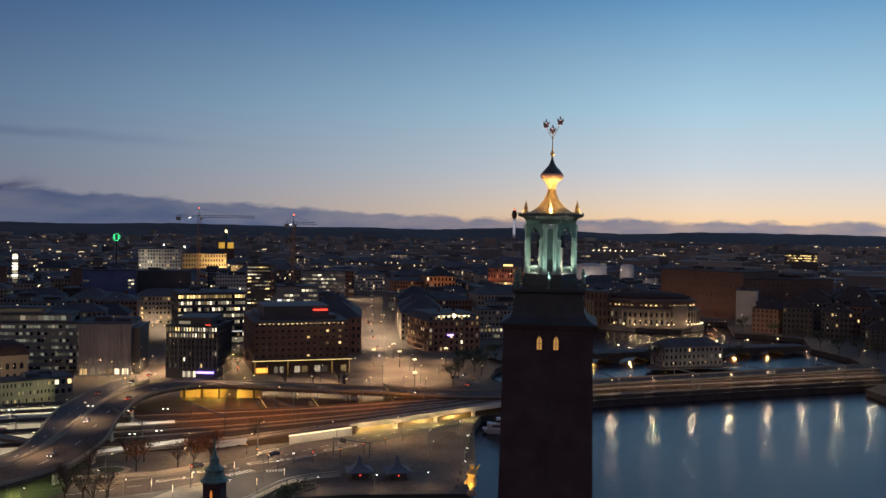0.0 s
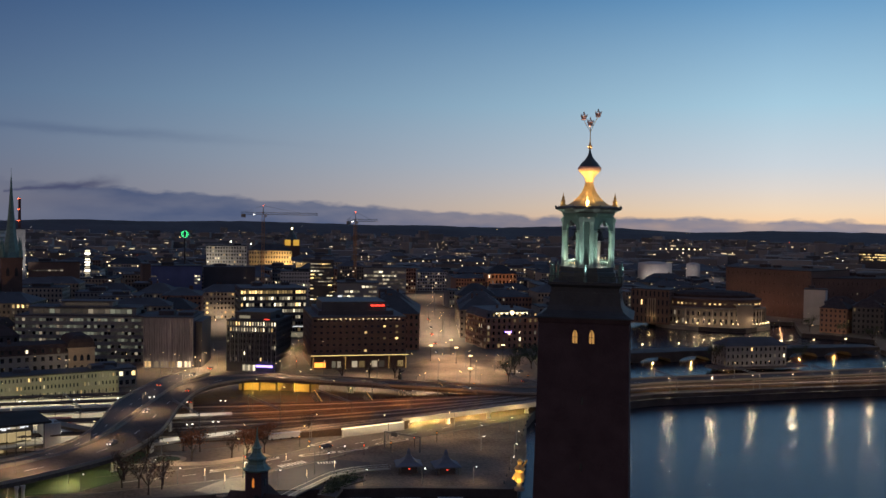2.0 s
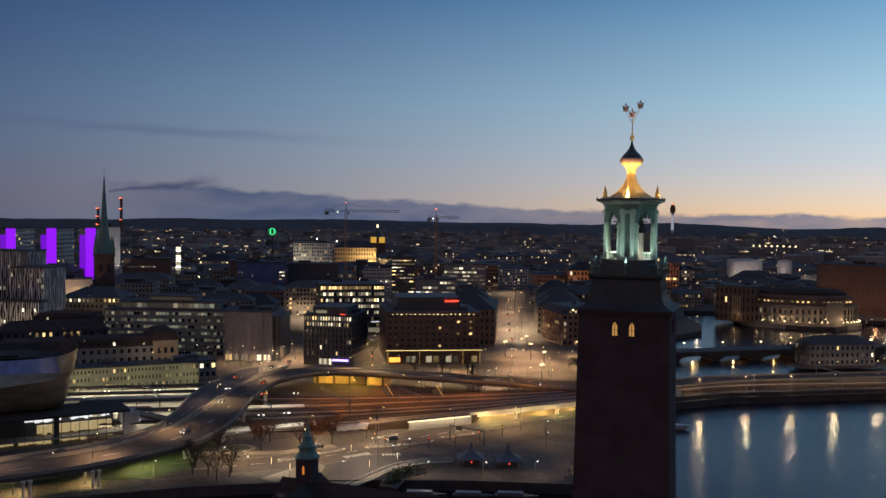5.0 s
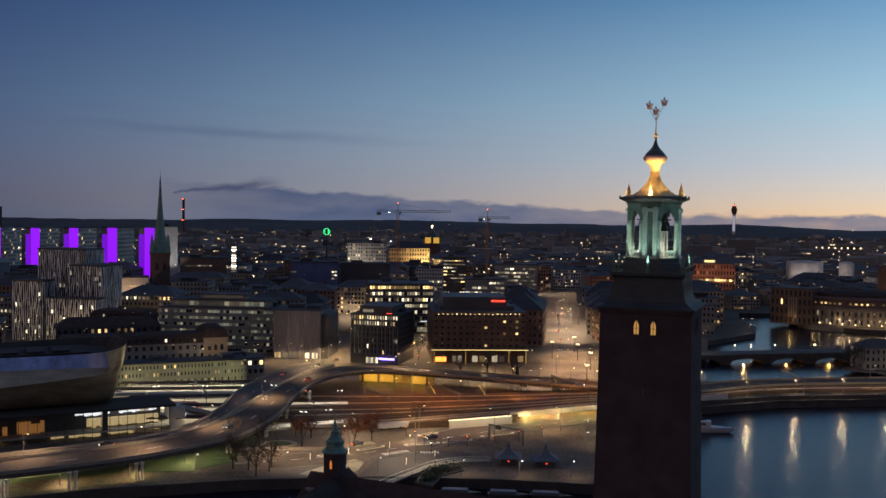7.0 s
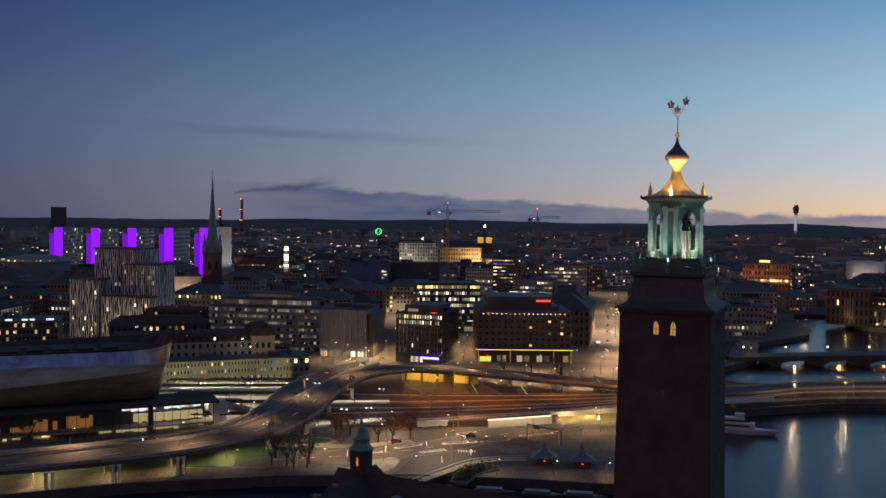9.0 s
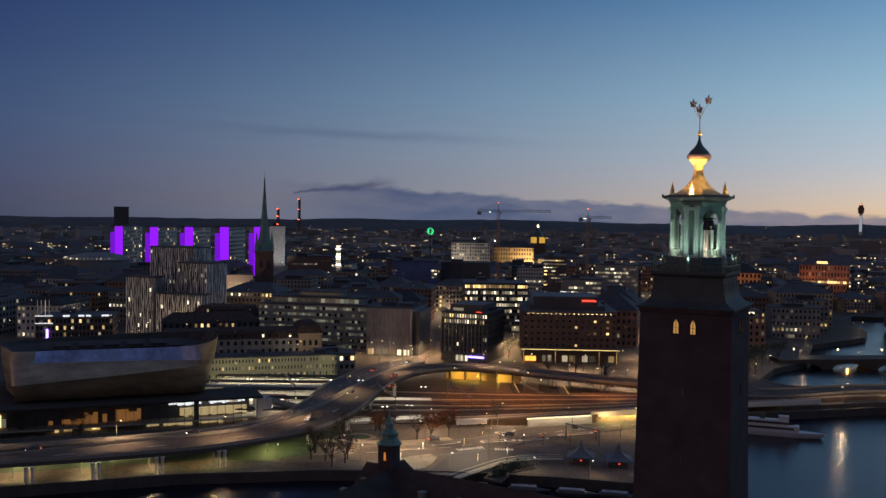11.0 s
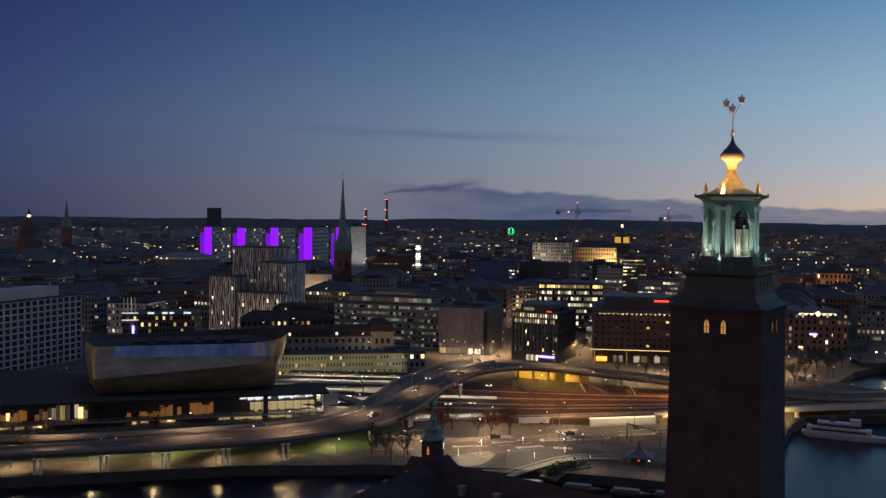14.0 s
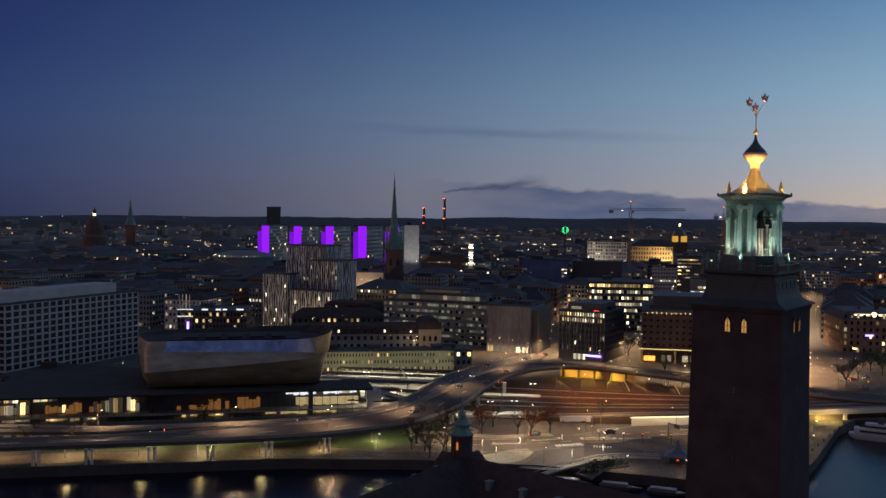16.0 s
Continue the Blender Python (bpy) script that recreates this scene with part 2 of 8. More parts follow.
# violet light on the tower ends is put into these panels as emission
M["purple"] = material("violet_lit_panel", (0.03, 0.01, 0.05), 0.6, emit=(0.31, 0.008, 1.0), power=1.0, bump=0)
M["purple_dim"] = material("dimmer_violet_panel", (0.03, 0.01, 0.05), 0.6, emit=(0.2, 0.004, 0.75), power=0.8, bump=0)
M["violet_sign"] = glow_mat("violet_sign", (0.3, 0.2, 1.0), 5.0)
M["red_sign"] = glow_mat("red_sign", (1.0, 0.06, 0.03), 1.8)
M["tower_window"] = material("amber_tower_window", (0.06, 0.03, 0.01), 0.5, emit=(1.0, 0.5, 0.14), power=0.46, bump=0)
M["turret_window"] = material("orange_turret_window", (0.06, 0.02, 0.01), 0.5, emit=(1.0, 0.3, 0.05), power=0.6, bump=0)
M["strip"] = glow_mat("light_strip", (1.0, 0.82, 0.5), 2.2)
M["gold_strip"] = glow_mat("golden_light_strip", (1.0, 0.7, 0.26), 1.6)
M["palace"] = material("weathered_ochre_render", (0.12, 0.078, 0.06), 0.9, vary=0.35, scale=0.04, fine=0.8)
M["sheet"] = material("grey_scaffold_sheet", (0.18, 0.165, 0.17), 0.8, vary=0.4, scale=0.12, fine=1.2, stretch=(1, 1, 0.15))
M["hall_glow"] = glow_mat("lit_hall_wall", (1.0, 0.74, 0.34), 0.36)
M["amber_glow"] = glow_mat("amber_lit_hall", (1.0, 0.55, 0.06), 0.6)
M["white_glow"] = glow_mat("white_lit_ceiling", (0.95, 0.97, 1.0), 0.9)
M["wood_lit"] = glow_mat("lit_timber_hall", (1.0, 0.42, 0.1), 0.16)
M["stair_glow"] = glow_mat("amber_stair_light", (1.0, 0.58, 0.14), 1.0)
# very dark stone for quay walls, causeway, bridge span and planting bed
M["dark_stone"] = material("very_dark_stone", (0.05, 0.042, 0.036), 0.8, vary=0.4, scale=0.2, fine=2)
M["wood"] = material("warm_timber_wall", (0.32, 0.16, 0.06), 0.6, vary=0.3, scale=0.3, fine=3)
M["bark"] = material("tree_bark", (0.045, 0.034, 0.026), 0.9, vary=0.3, scale=1, fine=8)
M["twigs"] = material("bare_twigs", (0.075, 0.05, 0.032), 0.9, vary=0.4, per="island")
M["autumn"] = material("autumn_leaves", (0.22, 0.08, 0.03), 0.85, vary=0.4, per="island")
M["leaf"] = material("evergreen_leaves", (0.035, 0.05, 0.025), 0.85, vary=0.4, per="island")
M["boat_white"] = material("white_boat_paint", (0.4, 0.4, 0.42), 0.4, vary=0.12)
M["car_paint"] = material("car_paint", (0.10, 0.10, 0.11), 0.25, 0.3, vary=0.1, bump=0, per="object")
M["rubber"] = material("rubber", (0.02, 0.02, 0.02), 0.8, bump=0)
M["forest"] = material("far_forest", (0.05, 0.045, 0.05), 0.95, vary=0.4, scale=0.004, fine=0.05)
M["kiosk_roof"] = material("grey_canvas_roof", (0.11, 0.12, 0.14), 0.8, vary=0.2)
M["train"] = material("train_paint", (0.5, 0.5, 0.5), 0.35, 0.2, vary=0.1)

wm = material("lake_water", (0.006, 0.007, 0.014), 0.22, 0.0, vary=0.1, bump=0, spec=0.15)
wm.node_tree.nodes["Principled BSDF"].inputs["Specular Tint"].default_value = (0.42, 0.5, 1.0, 1)
n, l = wm.node_tree.nodes, wm.node_tree.links
wv = n.new("ShaderNodeTexNoise")
wv.inputs["Scale"].default_value, wv.inputs["Detail"].default_value = 0.9, 3
wt = n.new("ShaderNodeTexCoord")
l.new(wt.outputs["Object"], wv.inputs["Vector"])
wb = n.new("ShaderNodeBump")
wb.inputs["Strength"].default_value, wb.inputs["Distance"].default_value = 0.5, 0.2
l.new(wv.outputs[0], wb.inputs["Height"])
l.new(wb.outputs[0], n["Principled BSDF"].inputs["Normal"])
M["water"] = wm


# ---- mesh helpers ----
def part(name, bm, mat, parent=None, label=""):
    me = bpy.data.meshes.new(name)
    bm.to_mesh(me)
    bm.free()
    me.materials.append(M[mat] if isinstance(mat, str) else mat)
    ob = new(name, me)
    if parent is not None:
        ob.parent = parent
    if label:
        tagged(ob, label)
    return ob


def piece(name, me, parent, loc, rz=0.0, scale=None):
    """Another object on a shared mesh."""
    ob = new(name, me)
    ob.parent = parent
    ob.location, ob.rotation_euler = loc, (0, 0, rz)
    if scale:
        ob.scale = scale
    return ob


def thing(name, x, y, z, rz, label, category, group="", kind=""):
    ob = new(name)
    ob.matrix_basis = pose(x, y, z, 0, 0, rz)
    return tagged(ob, label, category, group, kind)


def box(bm, x0, x1, y0, y1, z0, z1, m=None):
    vs = [bm.verts.new(Vector(p) if m is None else m @ Vector(p)) for p in
          ((x0, y0, z0), (x1, y0, z0), (x1, y1, z0), (x0, y1, z0), (x0, y0, z1), (x1, y0, z1), (x1, y1, z1), (x0, y1, z1))]
    for f in ((0, 3, 2, 1), (4, 5, 6, 7), (0, 1, 5, 4), (1, 2, 6, 5), (2, 3, 7, 6), (3, 0, 4, 7)):
        bm.faces.new([vs[i] for i in f])
    return bm


def boxes(*dims):
    bm = bmesh.new()
    for d in dims:
        box(bm, *d)
    return bm


def lathe(bm, profile, n=16, turn=0.0, cx=0.0, cy=0.0, wide=1.0, deep=1.0):
    """Rings of (radius, z) joined from the bottom up, closed at both ends."""
    rings = []
    for r, z in profile:
        rings.append([bm.verts.new((cx + wide * r * math.cos(turn + 2 * math.pi * i / n), cy + deep * r * math.sin(turn + 2 * math.pi * i / n), z)) for i in range(n)])
    for a, b in zip(rings, rings[1:]):
        for i in range(n):
            bm.faces.new((a[i], a[(i + 1) % n], b[(i + 1) % n], b[i]))
    bm.faces.new(rings[0][::-1])
    bm.faces.new(rings[-1])
    return bm


def smooth(ob):
    for p in ob.data.polygons:
        p.use_smooth = True
    return ob


def square(bm, profile, m=1.41421):
    return lathe(bm, [(r * m, z) for r, z in profile], 4, math.pi / 4)


def tube(bm, a, b, r0, r1=None, n=6):
    a, b = Vector(a), Vector(b)
    r1 = r0 if r1 is None else r1
    q = (b - a).to_track_quat("Z", "Y").to_matrix()
    ra = [bm.verts.new(a + q @ Vector((r0 * math.cos(2 * math.pi * i / n), r0 * math.sin(2 * math.pi * i / n), 0))) for i in range(n)]
    rb = [bm.verts.new(b + q @ Vector((r1 * math.cos(2 * math.pi * i / n), r1 * math.sin(2 * math.pi * i / n), 0))) for i in range(n)]
    for i in range(n):
        bm.faces.new((ra[i], ra[(i + 1) % n], rb[(i + 1) % n], rb[i]))
    bm.faces.new(ra[::-1])
    bm.faces.new(rb)
    return bm


def spline(pts, step=6.0):
    """Catmull-Rom through points of any size."""
    out = []
    P = [Vector(p) for p in pts]
    P = [P[0] * 2 - P[1]] + P + [P[-1] * 2 - P[-2]]
    for a, b, c, d in zip(P, P[1:], P[2:], P[3:]):
        k = max(2, int((c - b).length / step))
        for i in range(k):
            t = i / k
            out.append(0.5 * (2 * b + (c - a) * t + (2 * a - 5 * b + 4 * c - d) * t * t + (3 * b - a - 3 * c + d) * t ** 3))
    out.append(P[-2])
    return out


def resample(pts, n):
    pts = spline(pts, 2.0)
    acc = [0.0]
    for a, b in zip(pts, pts[1:]):
        acc.append(acc[-1] + (b - a).length)
    out, j = [], 0
    for i in range(n):
        s = acc[-1] * i / (n - 1)
        while j < len(pts) - 2 and acc[j + 1] < s:
            j += 1
        k = (s - acc[j]) / max(1e-6, acc[j + 1] - acc[j])
        out.append(pts[j].lerp(pts[j + 1], min(1, max(0, k))))
    return out


def slab(left, right, thick):
    """A deck between two edge lines of 3D points."""
    bm = bmesh.new()
    rows = [[bm.verts.new(p) for p in (a, b, b - Vector((0, 0, thick)), a - Vector((0, 0, thick)))] for a, b in zip(left, right)]
    for r, s in zip(rows, rows[1:]):
        for i in range(4):
            bm.faces.new((r[i], r[(i + 1) % 4], s[(i + 1) % 4], s[i]))
    bm.faces.new(rows[0][::-1])
    bm.faces.new(rows[-1])
    bmesh.ops.recalc_face_normals(bm, faces=bm.faces)
    return bm


def wallstrip(line, h, w, base=0.0):
    """An upright band that follows a line of 3D points."""
    L = []
    R = []
    for i, p in enumerate(line):
        d = (line[min(i + 1, len(line) - 1)] - line[max(i - 1, 0)])
        d.z = 0
        d.normalize()
        nrm = Vector((-d.y, d.x, 0)) * (w / 2)
        L.append(p + nrm + Vector((0, 0, h + base)))
        R.append(p - nrm + Vector((0, 0, h + base)))
    return slab(L, R, h)


def lay(line, w, dz=0.0):
    """Left and right edge lines at half a width from a centre line."""
    L, R = [], []
    for i, p in enumerate(line):
        d = (line[min(i + 1, len(line) - 1)] - line[max(i - 1, 0)])
        d.z = 0
        d.normalize()
        nrm = Vector((-d.y, d.x, 0)) * (w / 2)
        L.append(p + nrm + Vector((0, 0, dz)))
        R.append(p - nrm + Vector((0, 0, dz)))
    return L, R

# ---- ground and water ----
G = 3.0
bm = bmesh.new()
box(bm, -5000, 5000, -1500, 5000, -3.0, 0.0)
tagged(part("water", bm, "water"), "calm dark blue lake water", "water", kind="structure")

COAST = [(-900, -520), (-226, -24), (-196, 8), (-166, 40), (-132, 66), (-96, 86), (-62, 98), (-27, 106), (-30, 150), (-37, 205), (-36, 226), (-18, 240), (15, 272), (90, 314), (164, 352), (153, 334), (156, 316), (200, 288), (420, 300), (1200, 700), (4800, 2400), (4800, 4850), (-4800, 4850), (-4800, -520)]
BASIN = [(8, 314), (-30, 308), (-42, 320), (-42, 358), (-30, 395), (-34, 440), (-37, 476), (-10, 536), (-12, 580), (-28, 632), (-32, 690), (8, 702), (12, 642), (34, 615), (60, 600), (86, 597), (99, 622), (106, 664), (133, 670), (128, 614), (126, 584), (148, 578), (172, 556), (164, 500), (178, 455), (177, 410), (90, 360)]
bm = bmesh.new()
for loop in (COAST, BASIN):
    vs = [bm.verts.new((x, y, G)) for x, y in loop]
    for a, b in zip(vs, vs[1:] + vs[:1]):
        bm.edges.new((a, b))
bmesh.ops.triangle_fill(bm, edges=bm.edges[:], use_beauty=True)
bmesh.ops.recalc_face_normals(bm, faces=bm.faces)
for f in bm.faces:
    if f.normal.z < 0:
        f.normal_flip()
tagged(part("ground", bm, "ground"), "dark paved city ground reaching the horizon", "ground", kind="structure")
for loop, nm in ((COAST[1:19], "quay_wall_south"), (BASIN + BASIN[:1], "quay_wall_basin")):
    bm = wallstrip([Vector((x, y, -1.0)) for x, y in loop], 4.3, 1.0)
    tagged(part(nm, bm, "dark_stone"), "dark stone quay wall along the water", "quay", kind="structure")


def patch(name, pts, z, mat, label, category="pavement"):
    """A flat area with a low kerb edge, laid on the ground."""
    bm = bmesh.new()
    top = [bm.verts.new((x, y, z)) for x, y in pts]
    low = [bm.verts.new((x, y, G - 0.3)) for x, y in pts]
    f = bm.faces.new(top)
    for i in range(len(pts)):
        j = (i + 1) % len(pts)
        bm.faces.new((top[i], low[i], low[j], top[j]))
    bmesh.ops.triangulate(bm, faces=[f])
    bmesh.ops.recalc_face_normals(bm, faces=bm.faces)
    return tagged(part(name, bm, mat), label, category, kind="structure")


# ---- elevated road ----
NEAR = [(-262, -64), (-226, -22), (-203, 4), (-181, 28), (-163, 52), (-153, 76), (-150, 91), (-151.5, 107), (-155, 123), (-162, 143), (-170, 165), (-177, 191), (-178, 212), (-171, 229), (-158, 235), (-144, 237), (-118, 239), (-90, 240), (-30, 246), (14, 290), (90, 335), (175, 385)]
MIDL = [(-272, -58), (-234, -16), (-212, 8), (-193, 38), (-178, 62), (-168.5, 82), (-167.5, 98), (-170, 117), (-175, 137), (-181, 157), (-187, 180), (-192, 204), (-188, 228), (-174, 242), (-158, 248), (-146, 250), (-116, 252), (-90, 253), (-36, 262), (6, 302), (84, 348), (168, 398)]
FARL = [(-300, -44), (-254, -8), (-224, 13.5), (-199.5, 42), (-182, 67), (-175.5, 85), (-176, 107), (-183.5, 130), (-193, 152), (-200, 172), (-207, 196), (-215, 226), (-222, 252), (-226, 275)]
MID2 = [(-292, -50), (-248, -13), (-220, 12), (-197, 42), (-176.5, 62), (-169.3, 81), (-168.2, 98), (-172, 117), (-177, 137), (-183, 157), (-190, 182), (-200, 214), (-208, 246), (-211, 275)]
ZR = [9.4] * 12 + [9.4, 9.3, 9.2, 9, 8.6, 8.2, 7.4, 7, 7, 7]
ZL = [9.4] * 9 + [9.0, 8.2, 6.8, 5.0, 3.25]


def road(name, near, far, zs, label, mat="asphalt_worn"):
    a = resample([(x, y, z) for (x, y), z in zip(near, zs)], 110)
    b = resample([(x, y, z) for (x, y), z in zip(far, zs)], 110)
    ob = tagged(part(name, slab(a, b, 1.3), mat), label, "road", kind="structure")
    for line, sgn in ((a, 0.35), (b, 0.65)):
        part("parapet", wallstrip(line, 1.0, 0.35, -0.15), "concrete", ob)
    mid = [p.lerp(q, 0.5) + Vector((0, 0, 0.006)) for p, q in zip(a, b)]
    for k in range(0, 108, 2):
        L, R = lay([mid[k], mid[k].lerp(mid[k + 1], 0.9)], 0.25)
        if k % 4 == 0:
            part("lane_mark", slab(L, R, 0.02), "paint", ob)
    return ob, a, b


road_right, RA, RB = road("road_viaduct_right", NEAR, MIDL, ZR, "curving elevated road with worn asphalt and concrete parapets", "viaduct_asphalt")
road_left, LA, LB = road("road_viaduct_left", MID2, FARL, ZL, "elevated road ramp with dark asphalt leading into the city", "asphalt")


def pier(x, y, rz):
    t = thing("bridge_pier", x, y, G, rz, "paired concrete columns holding up the elevated road", "pier", "road piers")
    for s in (-0.9, 0.9):
        bm = bmesh.new()
        lathe(bm, [(0.55, 0), (0.48, 0.3), (0.42, 4.0), (0.7, 5.2)], 10, 0, s)
        part("column", bm, "concrete_pale", t)
    return t


p0 = pier(-208.3, -4, 45)
for x, y, rz in ((-195.4, 10.1, 45), (-182.9, 23.6, 47), (-171.4, 38, 50), (-160.6, 54, 60), (-154.5, 92, 85), (-156, 118, 100), (-220.3, -15, 45), (-232, -28, 45), (-165, 148, 105), (-173, 180, 100), (-150, 243, 5), (-125, 246, 5), (-100, 247, 5)):
    copy_thing(p0, pose(x, y, G, 0, 0, rz))

# ---- streets, square and railway yard ----
patch("pavement_square", [(-150, 262), (-100, 262), (-50, 268), (-45, 318), (-60, 350), (-50, 390), (-95, 400), (-128, 330), (-168, 306), (-182, 296)], G + 0.02, "paving", "broad paved square at the foot of the hotel")
patch("road_main_street", [(-226, 276), (-211, 276), (-207, 300), (-240, 420), (-262, 420), (-232, 300)], G + 0.025, "asphalt_worn", "asphalt city street between tall blocks", "road")
patch("road_side_street", [(-181, 296), (-168, 306), (-205, 440), (-255, 640), (-268, 636), (-222, 440)], G + 0.03, "asphalt_worn", "asphalt side street beside the brick hotel", "road")
patch("road_square_street", [(-122, 360), (-98, 366), (-130, 470), (-175, 640), (-196, 636), (-146, 470)], G + 0.03, "asphalt_worn", "lamp-lit street running away from the square", "road")
patch("road_quay", [(-150, 66), (-118, 92), (-98, 118), (-84, 150), (-60, 182), (-42, 206), (-48, 214), (-72, 192), (-98, 160), (-112, 126), (-130, 104), (-156, 84)], G + 0.03, "asphalt_worn", "asphalt road curving under the railway bridge", "road")
patch("road_crossing", [(-101.2, 79.2), (-106.4, 110.1), (-101.4, 120.2), (-89.9, 125.6), (-79.4, 125.3), (-77.1, 119), (-86.5, 108), (-89.4, 93), (-91.7, 83)], G + 0.045, "asphalt", "dark asphalt junction beside the plaza", "road")
patch("pavement_plaza", [(-112, 84), (-62, 101), (-31, 109), (-34, 150), (-41, 205), (-60, 180), (-83, 148), (-97, 116)], G + 0.02, "paving", "paved plaza with kiosks beside the quay")
patch("ground_park", [(-165, 60), (-150, 92), (-158, 122), (-180, 118), (-178, 80)], G + 0.03, "grass", "green lawn below the elevated road", "lawn")
patch("ground_bank", [(-240, -10), (-170, 56), (-176, 70), (-250, 0)], G + 0.03, "grass", "grass bank under the elevated road", "lawn")
patch("pavement_promenade", [(-262, -44), (-226, -18), (-166, 46), (-130, 72), (-136, 82), (-172, 56), (-232, -6)], G + 0.035, "paving", "pale paved promenade along the canal quay")
patch("ground_yard", [(-330, 85), (-262, 84), (-196, 108), (-150, 120), (-120, 145), (-82, 178), (-28, 232), (10, 276), (-10, 300), (-70, 232), (-112, 236), (-150, 232), (-200, 205), (-330, 100)], G + 0.05, "ballast", "railway yard of brown ballast", "rail yard")

TF = resample([(-300, 60, 3.12), (-230, 98, 3.12), (-178, 124, 3.15), (-134, 147, 3.9), (-103, 164, 5.9), (-82, 182, 6.3), (-57, 212, 6.4), (-28, 241, 6.45), (14, 284, 6.3), (90, 325, 6.25), (176, 369, 6.25)], 60)
TB = resample([(-300, 130, 3.12), (-250, 160, 3.12), (-200, 188, 3.12), (-159, 203, 3.6), (-119, 213, 5.2), (-92, 222, 6.2), (-61, 239, 6.4), (-44, 252, 6.45), (2, 298, 6.3), (82, 342, 6.25), (166, 390, 6.25)], 60)


def beside(line, other, by):
    """A line moved away from another one, a little lower than the tracks."""
    out = []
    for a, b in zip(line, other):
        d = a - b
        d.z = 0
        out.append(a + d.normalized() * by - Vector((0, 0, 0.06)))
    return out


EF, EB = beside(TF, TB, 4.5), beside(TB, TF, 4.0)
cut = next(i for i, p in enumerate(TF) if p.x > -84)
tagged(part("railway_bank", slab(EF[:cut + 1], EB[:cut + 1], 3.3), "ballast"), "bank of brown ballast carrying the tracks", "railway", kind="structure")
yard = tagged(part("railway_bed", slab(EF[cut:], EB[cut:], 1.1), "ballast"), "raised railway deck towards the causeway", "railway", kind="structure")
cause = tagged(part("causeway", slab([Vector(p) for p in ((-20, 242, 4.9), (14, 274, 4.9), (90, 316, 4.9), (166, 356, 4.9), (230, 390, 4.9))], [Vector(p) for p in ((-40, 258, 4.9), (6, 300, 4.9), (84, 358, 4.9), (168, 404, 4.9), (236, 440, 4.9))], 5.5), "dark_stone"), "low stone causeway carrying road and rails over the water", "causeway", kind="structure")

tracks = thing("railway_tracks", 0, 0, 0, 0, "many parallel steel rails on brown ballast", "railway", kind="structure")
for k in range(14):
    f = k / 13
    line = [a.lerp(b, f + 0.012 * math.sin(i * 0.5 + k)) for i, (a, b) in enumerate(zip(TF, TB))]
    if k % 3 == 1:
        line = line[:38]
    L, R = lay(line, (2.1, 3.0, 2.5)[k % 3])
    part("track_bed", slab(L, R, 0.06), "track_bed", tracks)
    for g in (-0.72, 0.72):
        L, R = lay(line, 1.44)
        off = L if g < 0 else R
        part("rail", wallstrip(off, 0.17, 0.26), "rail" if k in (0, 1, 4, 6, 9, 12) else "rail_dull", tracks)

# retaining wall under the railway with a light strip, and the bridge beam
wall = tagged(part("retaining_wall", wallstrip([Vector((-100, 158, G)), Vector((-90, 168, G)), Vector((-81, 177, G))], 3.4, 0.6), "concrete_pale"), "pale retaining wall below the railway, lit by a strip", "wall", kind="structure")
part("light_strip", wallstrip([Vector((-100.2, 157.4, G + 3.0)), Vector((-90.2, 167.4, G + 3.0)), Vector((-81.2, 176.4, G + 3.0))], 0.3, 0.12), "strip", wall, "long warm light strip")
beam = tagged(part("railway_bridge", wallstrip([Vector(p) for p in ((-82, 178, 5.2), (-66, 193, 5.4), (-52, 208, 5.5), (-28, 233, 5.6), (-6, 254, 5.6))], 2.0, 0.7), "concrete_pale"), "pale concrete railway bridge beam over the road", "bridge", kind="structure")
for x, y in ((-66, 192), (-52, 207), (-38, 222)):
    bm = bmesh.new()
    lathe(bm, [(1.0, 0), (0.8, 1), (0.8, 2.0), (1.5, 2.6)], 10)
    ob = part("pier", bm, "concrete_pale", beam)
    ob.location = (x - 0.8, y + 0.8, G)
under = tagged(part("abutment_wall", wallstrip([Vector((-84, 192, G)), Vector((-72, 204, G)), Vector((-60, 216, G)), Vector((-42, 234, G))], 3.2, 0.6), "concrete_pale"), "pale abutment wall in the shade of the railway bridge", "wall", kind="structure")

# ---- lamps ----
def lamp_light(name, x, y, z, power, color, radius=0.4):
    d = bpy.data.lights.new(name, "POINT")
    d.energy, d.color, d.shadow_soft_size = power, color, radius
    o = new(name, d)
    o.location = (x, y, z)
    return o


def down_light(name, x, y, z, power, color, size=164):
    d = bpy.data.lights.new(name, "SPOT")
    d.energy, d.color, d.shadow_soft_size, d.spot_size, d.spot_blend = power, color, 0.4, radians(size), 0.5
    o = new(name, d)
    o.location = (x, y, z)
    return o


ORANGE, WARM, PALE = (1.0, 0.66, 0.36), (1.0, 0.72, 0.44), (1.0, 0.86, 0.66)
LAMP_W = 15500


